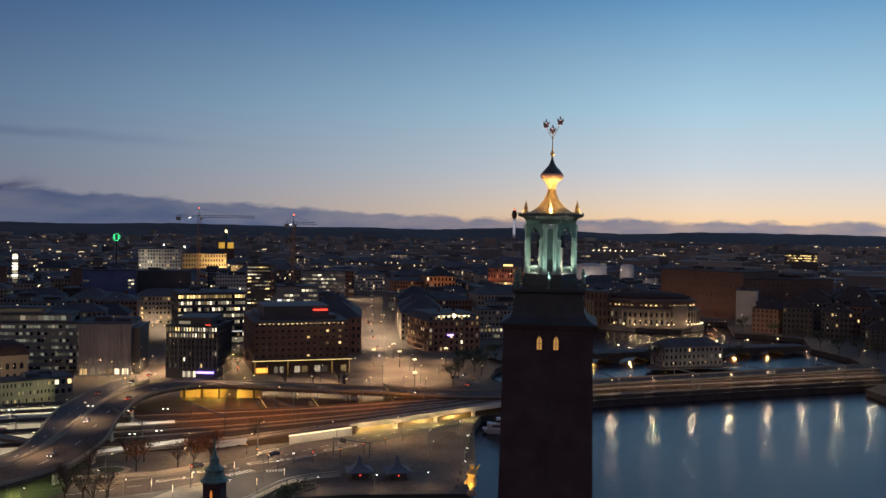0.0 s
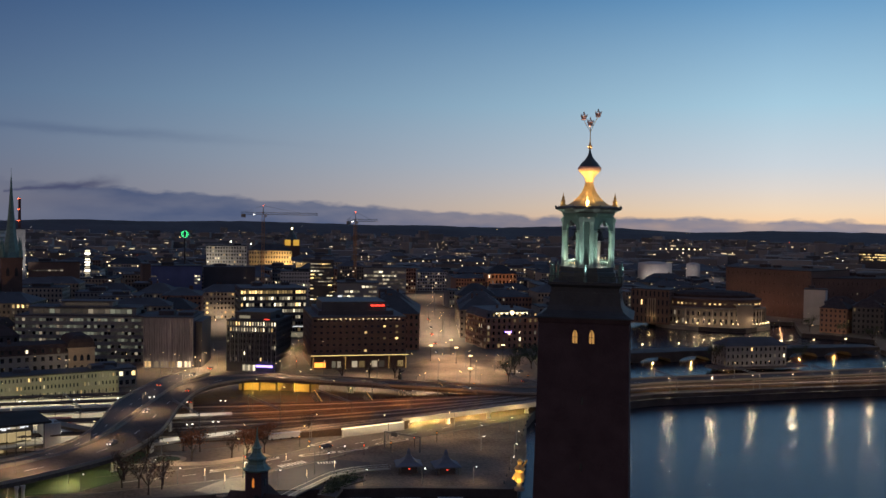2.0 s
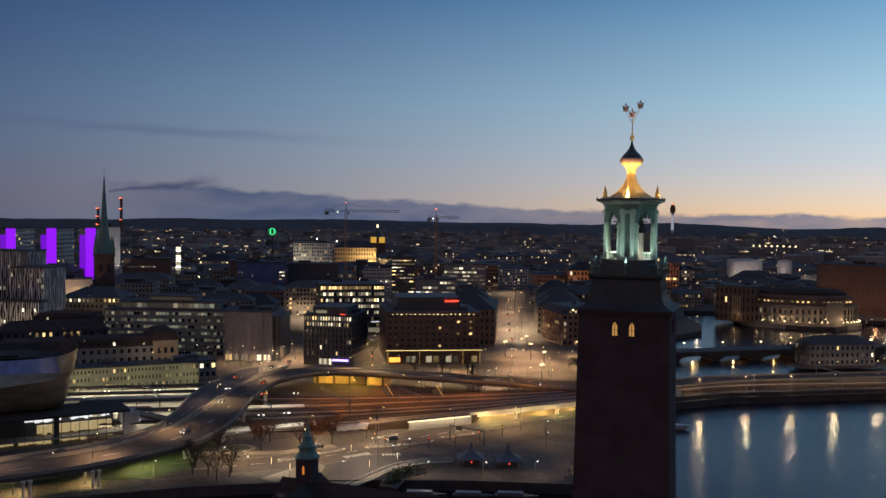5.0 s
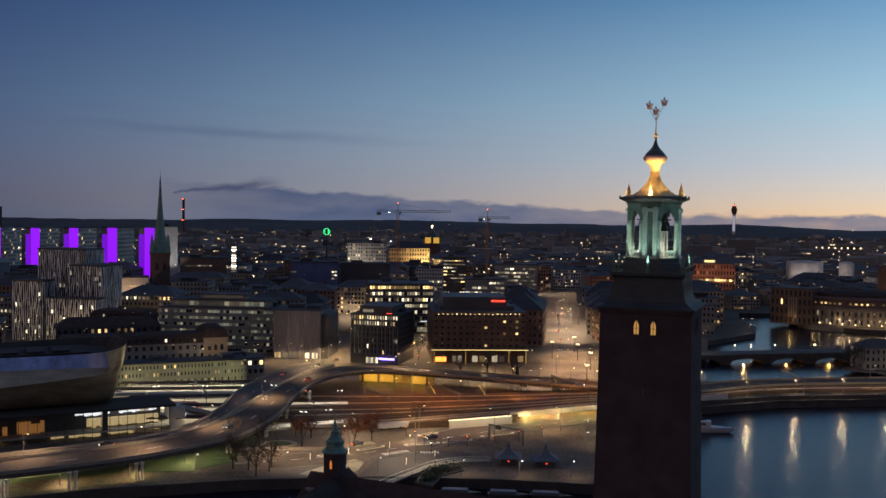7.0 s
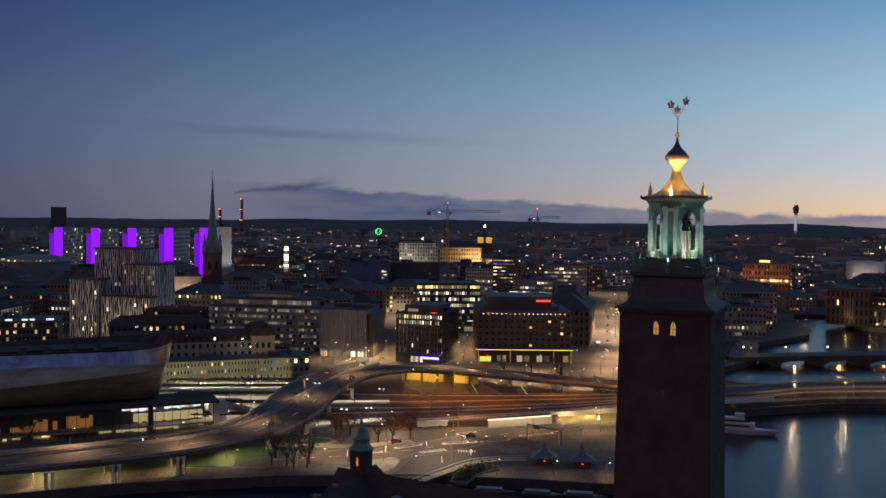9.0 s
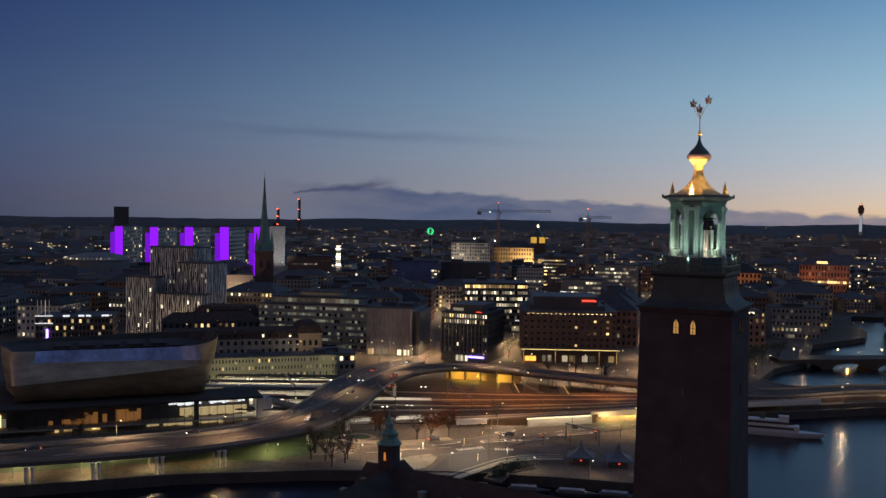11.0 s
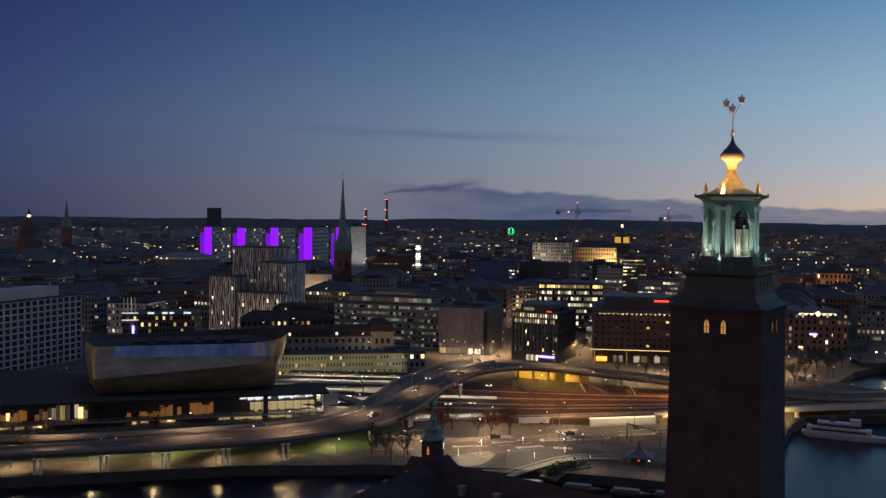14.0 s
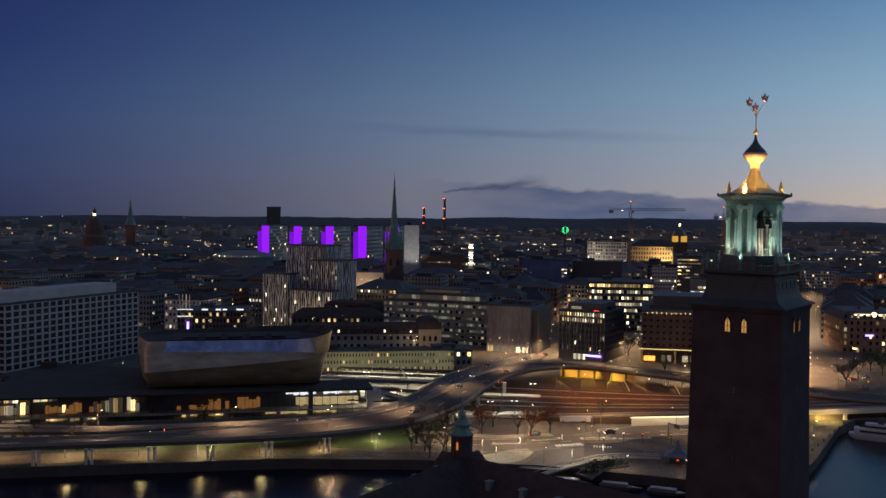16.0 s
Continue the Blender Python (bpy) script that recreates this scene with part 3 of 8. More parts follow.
def street_lamp(h=9.0, arm=1.6, color=ORANGE, power=LAMP_W, bulb="bulb", label="tall grey street lamp with a glowing amber head", group="street lamps", spread=False):
    t = thing("street_lamp", 0, 0, 0, 0, label, "street lamp", group)
    bm = bmesh.new()
    lathe(bm, [(0.16, 0), (0.13, 0.6), (0.08, h)], 8)
    tube(bm, (0, 0, h - 0.05), (arm, 0, h + 0.25), 0.06, 0.05)
    part("pole", bm, "pole", t)
    bm = boxes((arm - 0.1, arm + 0.75, -0.2, 0.2, h + 0.2, h + 0.36))
    part("lamp_head", bm, "iron", t)
    bm = bmesh.new()
    lathe(bm, [(0.1, h - 0.02), (0.26, h + 0.05), (0.28, h + 0.19)], 8, 0, arm + 0.3)
    part("lamp_glass", bm, bulb, t)
    if power:
        o = (lamp_light if spread else down_light)("lamp_light", arm + 0.3, 0, h - (0.5 if spread else 0.1), power, color)
        o.parent = t
    return t


def place(proto, spots, base=G):
    proto.matrix_basis = pose(spots[0][0], spots[0][1], spots[0][2] if len(spots[0]) > 3 else base, 0, 0, spots[0][-1])
    for s in spots[1:]:
        copy_thing(proto, pose(s[0], s[1], s[2] if len(s) > 3 else base, 0, 0, s[-1]))


place(street_lamp(power=9500, group="quay road lamps"), [(-104, 134, 200), (-118, 110, 220), (-140, 96, 40), (-110, 152, 30), (-128, 128, 40)])
place(street_lamp(power=5200, group="plaza road lamps"), [(-82, 158, 160), (-60, 172, 200), (-92, 106, 200)])
place(street_lamp(power=6000, group="pavement lamps"), [(-228, 350, 0), (-240, 390, 0), (-236, 330, 180), (-258, 270, 0), (-246, 273, 0), (-234, 277, 0)])
place(street_lamp(), [(-148, 250, 60), (-120, 254, 90), (-92, 256, 90), (-66, 262, 90), (-170, 262, 90), (-200, 290, 0), (-206, 250, 5.0, 0), (-214, 268, 3.6, 180), (-222, 288, 0), (-219, 300, 180), (-216, 310, 0),
    (-196, 330, 0), (-212, 380, 0), (-228, 440, 180), (-250, 540, 0), (-108, 372, 0), (-124, 430, 0), (-142, 490, 180), (-160, 560, 0), (-176, 610, 0), (-95, 300, 90), (-125, 290, 90), (-75, 300, 90), (-150, 278, 90), (-88, 340, 0), (-70, 330, 0), (-100, 325, 0), (-184, 316, 0), (-194, 352, 0), (-204, 384, 180)])
place(street_lamp(13.0, 1.2, (1.0, 0.38, 0.08), 9500, label="yard lamp with a glowing amber head", group="yard lamps"), [(-150, 190, 4.0, 30), (-106, 182, 4.0, 30), (-84, 208, 6.0, 30), (-118, 196, 4.0, 30), (-96, 222, 4.0, 30), (-140, 215, 4.0, 30), (-72, 236, 4.0, 30), (-132, 176, 4.0, 30)])
d = bpy.data.lights.new("strip_light", "AREA")
d.shape, d.size, d.size_y, d.energy, d.color = "RECTANGLE", 26, 0.5, 300, (1.0, 0.84, 0.5)
o = new("strip_light", d)
o.matrix_basis = pose(-90.0, 166.4, G + 3.2, 0, 0, 45)

# ---- bell tower of the town hall ----
tower = thing("bell_tower", 0, 0, 0, 0, "dark brick bell tower with lit copper lantern and gilded cap", "tower")
bm = bmesh.new()
square(bm, [(9.2, 0), (8.75, 25), (8.35, 45), (8.05, 66.6), (8.3, 66.9), (8.3, 67.6)])
shaft = part("shaft", bm, "brick", tower, "dark red brick shaft tapering upwards")


def arch_outline(w, h, n=8):
    """A pointed arch, from the bottom left round to the bottom right."""
    pts = [(-w / 2, 0), (w / 2, 0), (w / 2, h * 0.62)]
    for i in range(1, n):
        a = i / n
        pts.append((w / 2 * (1 - a ** 1.7), h * (0.62 + 0.38 * a)))
    pts.append((0, h))
    for i in range(n - 1, 0, -1):
        a = i / n
        pts.append((-w / 2 * (1 - a ** 1.7), h * (0.62 + 0.38 * a)))
    pts.append((-w / 2, h * 0.62))
    return pts


def arch_panel(w, h, thick):
    bm = bmesh.new()
    pts = arch_outline(w, h)
    a = [bm.verts.new((x, -thick, z)) for x, z in pts]
    b = [bm.verts.new((x, 0, z)) for x, z in pts]
    bm.faces.new(a)
    bm.faces.new(b[::-1])
    for i in range(len(a)):
        bm.faces.new((a[i], b[i], b[(i + 1) % len(a)], a[(i + 1) % len(a)]))
    bmesh.ops.recalc_face_normals(bm, faces=bm.faces)
    return bm


def arch_frame(w, h, rim, depth):
    bm = bmesh.new()
    ins, out = arch_outline(w, h), arch_outline(w + 2 * rim, h + rim)
    rings = []
    for pts, y in ((out, 0), (out, -depth), (ins, -depth), (ins, 0)):
        rings.append([bm.verts.new((x, y, z)) for x, z in pts])
    for r, s in zip(rings, rings[1:] + rings[:1]):
        for i in range(1, len(r)):
            j = (i + 1) % len(r)
            bm.faces.new((r[i], r[j], s[j], s[i]))
    bmesh.ops.recalc_face_normals(bm, faces=bm.faces)
    return bm


pane_src = part("window", arch_panel(0.9, 2.5, 0.05), "tower_window", tower, "lit pointed window")
rim_src = part("frame", arch_frame(0.9, 2.5, 0.24, 0.14), "brick", pane_src)
bar_src = part("mullion", boxes((-0.05, 0.05, -0.12, -0.02, 0, 2.4), (-0.45, 0.45, -0.1, -0.03, 1.05, 1.12)), "iron", pane_src)
pane_src.location = (-1.5, -8.08, 63.1)
for face in range(4):
    for s in (-1.5, 1.5):
        if face == 0 and s < 0:
            continue
        a = face * math.pi / 2
        ob = piece("window", pane_src.data, tower, (s * math.cos(a) + 8.08 * math.sin(a), s * math.sin(a) - 8.08 * math.cos(a), 63.1), a)
        piece("frame", rim_src.data, ob, (0, 0, 0))
        piece("mullion", bar_src.data, ob, (0, 0, 0))
# sparse slit windows down the shaft
bm = arch_panel(0.5, 1.6, 0.04)
slit = part("slit_window", bm, "glass", tower)
slit.location = (0, -8.5, 40)
for a, z, s in ((0, 52, 8.34), (0, 28, 8.72), (math.pi / 2, 40, 8.5), (math.pi / 2, 52, 8.34), (math.pi / 2, 28, 8.72)):
    piece("slit_window", slit.data, tower, (s * math.sin(a), -s * math.cos(a), z), a)
# copper skirt over the shaft
bm = bmesh.new()
square(bm, [(8.75, 67.5), (8.8, 67.75), (7.7, 68.2), (6.9, 68.9), (6.5, 69.8), (6.35, 71.0), (6.3, 72.2)])
part("copper_skirt", bm, "skirt", tower, "curved dark copper skirt roof")
bm = bmesh.new()
square(bm, [(6.1, 72.0), (6.15, 73.0), (6.7, 73.5), (6.7, 74.0)])
part("gallery_base", bm, "skirt", tower)
for k in range(4):
    m = Matrix.Rotation(k * math.pi / 2, 4, "Z")
    bm = bmesh.new()
    box(bm, -6.65, 6.65, -6.65, -6.5, 75.0, 75.15, m)
    for i in range(25):
        x = -6.5 + i * 13.0 / 24
        box(bm, x - 0.07, x + 0.07, -6.63, -6.52, 74.0, 75.0, m)
    part("balustrade", bm, "copper_dark", tower)
    bm = bmesh.new()
    for i in range(5):
        box(bm, -5.2 + i * 2.3, -4.0 + i * 2.3, -6.42, -6.2, 70.2, 72.0, m)
    part("neck_panel", bm, "skirt", tower)
# stepped base of the lantern
bm = bmesh.new()
lathe(bm, [(5.6, 74.0), (5.6, 75.6), (5.3, 75.8), (5.3, 76.6)], 8, math.pi / 8)
part("lantern_base", bm, "copper_dark", tower)
# four wide pillar groups, and between them arches across the corners
for k in range(4):
    a = k * math.pi / 2
    bm = bmesh.new()
    for dy in (-1.1, -0.72, 0.72, 1.1):
        lathe(bm, [(0.34, 76.6), (0.3, 77.2), (0.25, 77.4), (0.23, 84.4), (0.3, 84.7), (0.34, 85.1), (0.26, 85.2), (0.26, 85.9)], 10, 0, 4.72 - abs(dy) * 0.12, dy)
    box(bm, 4.0, 5.0, -1.4, 1.4, 76.5, 77.0)
    box(bm, 4.0, 5.05, -1.45, 1.45, 85.0, 85.6)
    bmesh.ops.transform(bm, matrix=Matrix.Rotation(a, 4, "Z"), verts=bm.verts)
    part("pillar", bm, "copper_pale", tower, "fluted pale green copper pillar")
    # shading between the columns is put into a darker copper
    bm = boxes((3.9, 4.62, -1.2, 1.2, 76.9, 85.1), *[(4.6, 4.72, -0.1, 0.1, 77.2 + j * 0.55, 77.5 + j * 0.55) for j in range(14)])
    bmesh.ops.transform(bm, matrix=Matrix.Rotation(a, 4, "Z"), verts=bm.verts)
    part("pillar_panel", bm, "copper", tower, "green copper panel, darkened for the shade between the columns")
    m2 = Matrix.Rotation(a + math.pi / 4, 4, "Z")
    bm = bmesh.new()
    seg, w, out = 14, 1.55, 2.3
    ri, ro = [], []
    for i in range(seg + 1):
        t = math.pi * i / seg
        ri.append((w * math.cos(t), 83.4 + w * math.sin(t)))
        ro.append((max(-out, min(out, 2.6 * math.cos(t))), 86.0 if 0 < i < seg else 83.4))
    va = [[bm.verts.new((y, x, z)) for x, z in ri] for y in (3.85, 4.25)]
    vb = [[bm.verts.new((y, x, z)) for x, z in ro] for y in (3.85, 4.25)]
    for i in range(seg):
        bm.faces.new((va[0][i], va[0][i + 1], va[1][i + 1], va[1][i]))
        for s in (0, 1):
            bm.faces.new((va[s][i], va[s][i + 1], vb[s][i + 1], vb[s][i]))
    bmesh.ops.recalc_face_normals(bm, faces=bm.faces)
    bmesh.ops.transform(bm, matrix=m2, verts=bm.verts)
    part("arch", bm, "copper", tower)
    bm = bmesh.new()
    lathe(bm, [(0.12, 84.1), (0.26, 84.3), (0.3, 84.9), (0.14, 85.2)], 8, 0, 4.32)
    bmesh.ops.transform(bm, matrix=m2, verts=bm.verts)
    part("keystone", bm, "copper_dark", tower)
    for sgn in (-1, 1):
        bm = bmesh.new()
        box(bm, 3.85, 4.2, min(sgn * 1.57, sgn * 2.2), max(sgn * 1.57, sgn * 2.2), 76.6, 83.4)
        lathe(bm, [(0.3, 76.7), (0.24, 77.2), (0.2, 82.3), (0.3, 82.6), (0.34, 82.95)], 10, 0, 4.32, sgn * 1.82)
        bmesh.ops.transform(bm, matrix=m2, verts=bm.verts)
        part("jamb", bm, "copper_pale", tower)
    bm = bmesh.new()
    box(bm, 4.2, 4.35, -1.55, 1.55, 77.7, 77.85)
    bmesh.ops.transform(bm, matrix=m2, verts=bm.verts)
    rail = part("railing", bm, "copper_pale", tower)
    for i in range(8):
        bm = boxes((4.23, 4.32, -1.42 + i * 0.4, -1.33 + i * 0.4, 76.6, 77.7))
        bmesh.ops.transform(bm, matrix=m2, verts=bm.verts)
        part("baluster", bm, "copper_pale", rail)
# very dark core, its colour stands for the shade inside the arches
bm = bmesh.new()
lathe(bm, [(1.5, 76.6), (1.5, 84.0), (2.0, 85.4)], 8, math.pi / 8)
part("core", bm, "skirt", tower)
for k in range(4):
    m2 = Matrix.Rotation(k * math.pi / 2 + math.pi / 4, 4, "Z")
    for dy in (-0.62, 0.0, 0.5):
        bm = bmesh.new()
        lathe(bm, [(0.27, 76.6), (0.23, 77.0), (0.2, 77.2), (0.18, 81.6), (0.27, 81.9), (0.27, 82.2)], 10, 0, 2.3, dy)
        bmesh.ops.transform(bm, matrix=m2, verts=bm.verts)
        part("inner_column", bm, "white_wall", tower, "pale inner column lit from below")
# a bell behind every arch
for sx, sy in ((1, 1), (1, -1), (-1, 1), (-1, -1)):
    x, y = 2.0 * sx, 2.0 * sy
    bm = bmesh.new()
    lathe(bm, [(0.95, 81.5), (0.8, 81.8), (0.55, 82.7), (0.45, 83.2), (0.1, 83.4)], 14, 0, x, y)
    part("bell", bm, "iron", tower)
    bm = bmesh.new()
    tube(bm, (x - 0.9 * sx, y + 0.9 * sy, 83.55), (x + 0.9 * sx, y - 0.9 * sy, 83.55), 0.13)
    part("bell_yoke", bm, "iron", tower)
bm = bmesh.new()
lathe(bm, [(5.0, 86.5), (5.5, 86.9), (6.4, 87.25), (6.55, 87.35), (6.55, 87.6), (5.5, 87.85)], 8, math.pi / 8)
part("eave", bm, "skirt", tower, "moulded copper eaves with corner points")
for k in range(8):
    a = math.pi / 8 + k * math.pi / 4
    bm = bmesh.new()
    lathe(bm, [(0.16, 87.6), (0.2, 87.75), (0.1, 87.9), (0.02, 88.05)], 6, 0, 6.4 * math.cos(a), 6.4 * math.sin(a))
    part("eaves_knob", bm, "copper_dark", tower)
bm = bmesh.new()
lathe(bm, [(4.75, 85.85), (4.9, 85.9), (4.9, 86.1), (5.05, 86.15), (5.05, 86.3), (5.15, 86.35), (5.15, 86.55)], 8, math.pi / 8)
part("frieze", bm, "copper", tower, "dull green copper frieze")
# gilded tent roof
bm = bmesh.new()
lathe(bm, [(5.2, 87.9), (4.0, 88.2), (3.05, 88.8), (2.1, 89.7), (1.4, 90.6), (1.0, 91.5), (0.82, 92.3), (0.8, 92.7)], 8, math.pi / 8)
part("gilded_roof", bm, "gilt", tower, "gilded concave tent roof lit by floodlights")
bm = bmesh.new()
lathe(bm, [(0.78, 92.5), (0.82, 92.8), (0.94, 93.25), (1.2, 93.7), (1.75, 94.2), (2.08, 94.6)], 24)
smooth(part("cup", bm, "gilt", tower, "brightly lit gilded cup"))
bm = bmesh.new()
lathe(bm, [(2.08, 94.7), (2.12, 94.95), (2.0, 95.3), (1.6, 95.9), (1.0, 96.5), (0.5, 97.2), (0.26, 97.9), (0.16, 98.5), (0.14, 98.7)], 24)
smooth(part("onion_dome", bm, "copper_dark", tower, "dark copper onion dome"))
bm = bmesh.new()
lathe(bm, [(2.1, 94.55), (2.17, 94.75), (2.17, 95.1), (2.05, 95.3)], 24)
smooth(part("dome_rim", bm, "copper_rose", tower, "rosy copper rim of the dome"))
bm = bmesh.new()
lathe(bm, [(0.12, 98.5), (0.32, 98.7), (0.46, 99.0), (0.32, 99.35), (0.14, 99.5), (0.22, 99.7), (0.1, 99.9), (0.07, 103.2)], 14)
smooth(part("spire_mast", bm, "gilt", tower))
# three gilded crowns on a forked finial
for a, ex, z in ((0.35, 1.45, 104.6), (math.pi * 1.02, 1.25, 104.0), (-math.pi / 2, 0.5, 102.9)):
    dx, dy = ex * math.cos(a), ex * math.sin(a)
    bm = bmesh.new()
    tube(bm, (0, 0, 101.8), (dx * 0.6, dy * 0.6, z - 0.9), 0.06)
    tube(bm, (dx * 0.6, dy * 0.6, z - 0.9), (dx, dy, z), 0.05)
    part("crown_stem", bm, "gilt", tower)
    bm = bmesh.new()
    lathe(bm, [(0.42, 0), (0.5, 0.1), (0.44, 0.35), (0.62, 0.7)], 10)
    for i in range(5):
        t = i * 2 * math.pi / 5
        tube(bm, (0.5 * math.cos(t), 0.5 * math.sin(t), 0.6), (0.66 * math.cos(t), 0.66 * math.sin(t), 1.15), 0.12, 0.03)
        tube(bm, (0.55 * math.cos(t), 0.55 * math.sin(t), 0.7), (0, 0, 1.25), 0.07, 0.05)
    lathe(bm, [(0.05, 1.2), (0.18, 1.35), (0.05, 1.55)], 8)
    ob = part("crown", bm, "copper_rose", tower, "small gilded crown")
    ob.location = (dx, dy, z)
# gilded figures over the four pillars, on the eaves
for k in range(4):
    a = k * math.pi / 2
    bm = bmesh.new()
    x, y = 4.8 * math.cos(a), 4.8 * math.sin(a)
    lathe(bm, [(0.62, 87.7), (0.56, 88.1), (0.36, 88.3), (0.42, 88.8), (0.24, 89.25), (0.27, 89.5), (0.1, 89.8), (0.03, 90.4)], 8, 0, x, y)
    part("eaves_figure", bm, "gilt", tower, "small gilded figure on the eaves")
# statues on the gallery corners
for k in range(8):
    a = math.pi / 4 * k
    r = 6.3 if k % 2 == 0 else 8.7
    bm = bmesh.new()
    x, y = r * math.cos(a), r * math.sin(a)
    lathe(bm, [(0.35, 74.0), (0.3, 75.0), (0.22, 75.2), (0.32, 76.0), (0.28, 76.6), (0.12, 76.8), (0.18, 77.05), (0.05, 77.3)], 8, 0, x, y)
    part("gallery_statue", bm, "copper", tower)


# floodlights of the lantern and the cap
def flood(name, eye, target, power, color, size=70, blend=0.6):
    d = bpy.data.lights.new(name, "SPOT")
    d.energy, d.color, d.spot_size, d.spot_blend, d.shadow_soft_size = power, color, radians(size), blend, 0.25
    o = new(name, d)
    o.matrix_basis = look(eye, target)
    return o


MINT = (0.86, 1.0, 0.9)
for k in range(8):
    a = k * math.pi / 4
    flood("lantern_floodlight", (7.4 * math.cos(a), 7.4 * math.sin(a), 75.6), (4.5 * math.cos(a), 4.5 * math.sin(a), 82.0), 1200, MINT, 80)
for k in range(4):
    a = k * math.pi / 2 + math.pi / 4
    lamp_light("lantern_lamp", 3.5 * math.cos(a), 3.5 * math.sin(a), 77.9, 190, (1.0, 0.88, 0.68), 0.2)
for k in range(8):
    a = k * math.pi / 4 + math.pi / 8
    flood("cap_floodlight", (5.6 * math.cos(a), 5.6 * math.sin(a), 88.9), (0.9 * math.cos(a), 0.9 * math.sin(a), 91.8), 560, (1.0, 0.7, 0.34), 80)
for k in range(6):
    a = k * math.pi / 3 + 0.4
    flood("cup_floodlight", (2.9 * math.cos(a), 2.9 * math.sin(a), 90.4), (1.3 * math.cos(a), 1.3 * math.sin(a), 94.0), 480, (1.0, 0.8, 0.45), 60)
for k in range(4):
    a = k * math.pi / 2
    flood("figure_floodlight", (6.3 * math.cos(a), 6.3 * math.sin(a), 87.9), (4.8 * math.cos(a), 4.8 * math.sin(a), 88.9), 2600 if k == 3 else 300, (1.0, 0.88, 0.62) if k == 3 else (1.0, 0.78, 0.3), 70)
    a += math.pi / 4
    flood("crown_floodlight", (2.3 * math.cos(a), 2.3 * math.sin(a), 95.4), (0.5 * math.cos(a), 0.5 * math.sin(a), 103.5), 1500, (1.0, 0.8, 0.78), 44)

# ---- town hall wings with the small turret ----
def gable_roof(w0, w1, half, eave, ridge, ends=0.0):
    """A roof along local x from w0 to w1."""
    bm = bmesh.new()
    pts = [(w0, -half, eave), (w1, -half, eave), (w1, half, eave), (w0, half, eave), (w0 + ends, 0, ridge), (w1 - ends, 0, ridge)]
    v = [bm.verts.new(p) for p in pts]
    for f in ((0, 1, 5, 4), (2, 3, 4, 5), (3, 0, 4), (1, 2, 5), (3, 2, 1, 0)):
        bm.faces.new([v[i] for i in f])
    return bm


hall = thing("town_hall", 0, 0, 0, 0, "dark brick town hall wings with steep tiled roofs", "town hall")
tagged(patch("ground_hall_terrace", [(-84, -110), (40, -60), (40, 40), (-20, 40), (-70, 34), (-84, 14)], 2.6, "paving", "stone terrace round the town hall"), kind="structure")
for nm, x, y, rz, l0, l1 in (("wing", -66, 1, -4, -6, 55), ("wing", -66, 1, -86, -6, 60)):
    m = pose(x, y, 0, 0, 0, rz)
    bm = boxes((l0, l1, -8, 8, 2.3, 21.4))
    bm.transform(m)
    part("wing_wall", bm, "brick", hall)
    bm = gable_roof(l0 - 0.5, l1 + 0.5, 8.8, 21.0, 28.4)
    bm.transform(m)
    part("wing_roof", bm, "roof_tile", hall)
    for k in range(6):
        bm = boxes((l0 + 8 + k * 9, l0 + 9.2 + k * 9, -5.6, -4.2, 23.2, 25.6), (l0 + 7.8 + k * 9, l0 + 9.4 + k * 9, -5.8, -4.0, 25.6, 25.8))
        bm.transform(m)
        part("roof_vent", bm, "grey_wall", hall, "grey roof ventilator")
bm = bmesh.new()
square(bm, [(1.75, 20), (1.75, 33.0), (1.95, 33.2)])
ob = part("turret_shaft", bm, "brick", hall)
ob.location = (-66.5, 1.1, 0)
bm = bmesh.new()
lathe(bm, [(2.7, 33.1), (2.95, 33.4), (2.2, 33.8), (1.75, 34.4), (1.7, 35.0), (2.0, 35.4), (2.0, 35.65), (1.45, 36.0), (0.95, 36.7), (0.85, 37.4), (1.1, 37.65), (0.7, 38.0), (0.4, 38.8), (0.2, 39.8), (0.04, 42.0)], 8, math.pi / 8)
ob = part("turret_roof", bm, "copper", hall, "tiered green copper turret roof")
ob.location = (-66.5, 1.1, 0)
for a in range(4):
    ob = part("turret_window", arch_panel(0.5, 1.9, 0.05), "turret_window" if a == 0 else "glass", hall)
    ob.location, ob.rotation_euler = (-66.5 + 1.77 * math.sin(a * math.pi / 2), 1.1 - 1.77 * math.cos(a * math.pi / 2), 29.9), (0, 0, a * math.pi / 2)

# ---- buildings ----
PANES = {}


def pane(w, h, mat):
    key = (round(w, 2), round(h, 2), mat)
    if key not in PANES:
        me = bpy.data.meshes.new("window")
        bm = bmesh.new()
        box(bm, -w / 2, w / 2, -0.06, 0.0, -h / 2, h / 2)
        # glazing bar and sill
        box(bm, -w / 2 - 0.05, w / 2 + 0.05, -0.14, 0.0, -h / 2 - 0.1, -h / 2)
        bm.to_mesh(me)
        bm.free()
        me.materials.append(M[mat])
        PANES[key] = me
    return PANES[key]


rng = random.Random(7)


def pick(lit, white):
    if rng.random() > lit:
        return "glass"
    q = rng.random()
    return "win_dim" if q < 0.35 else "win_white" if q < 0.35 + 0.65 * white else "win_warm"


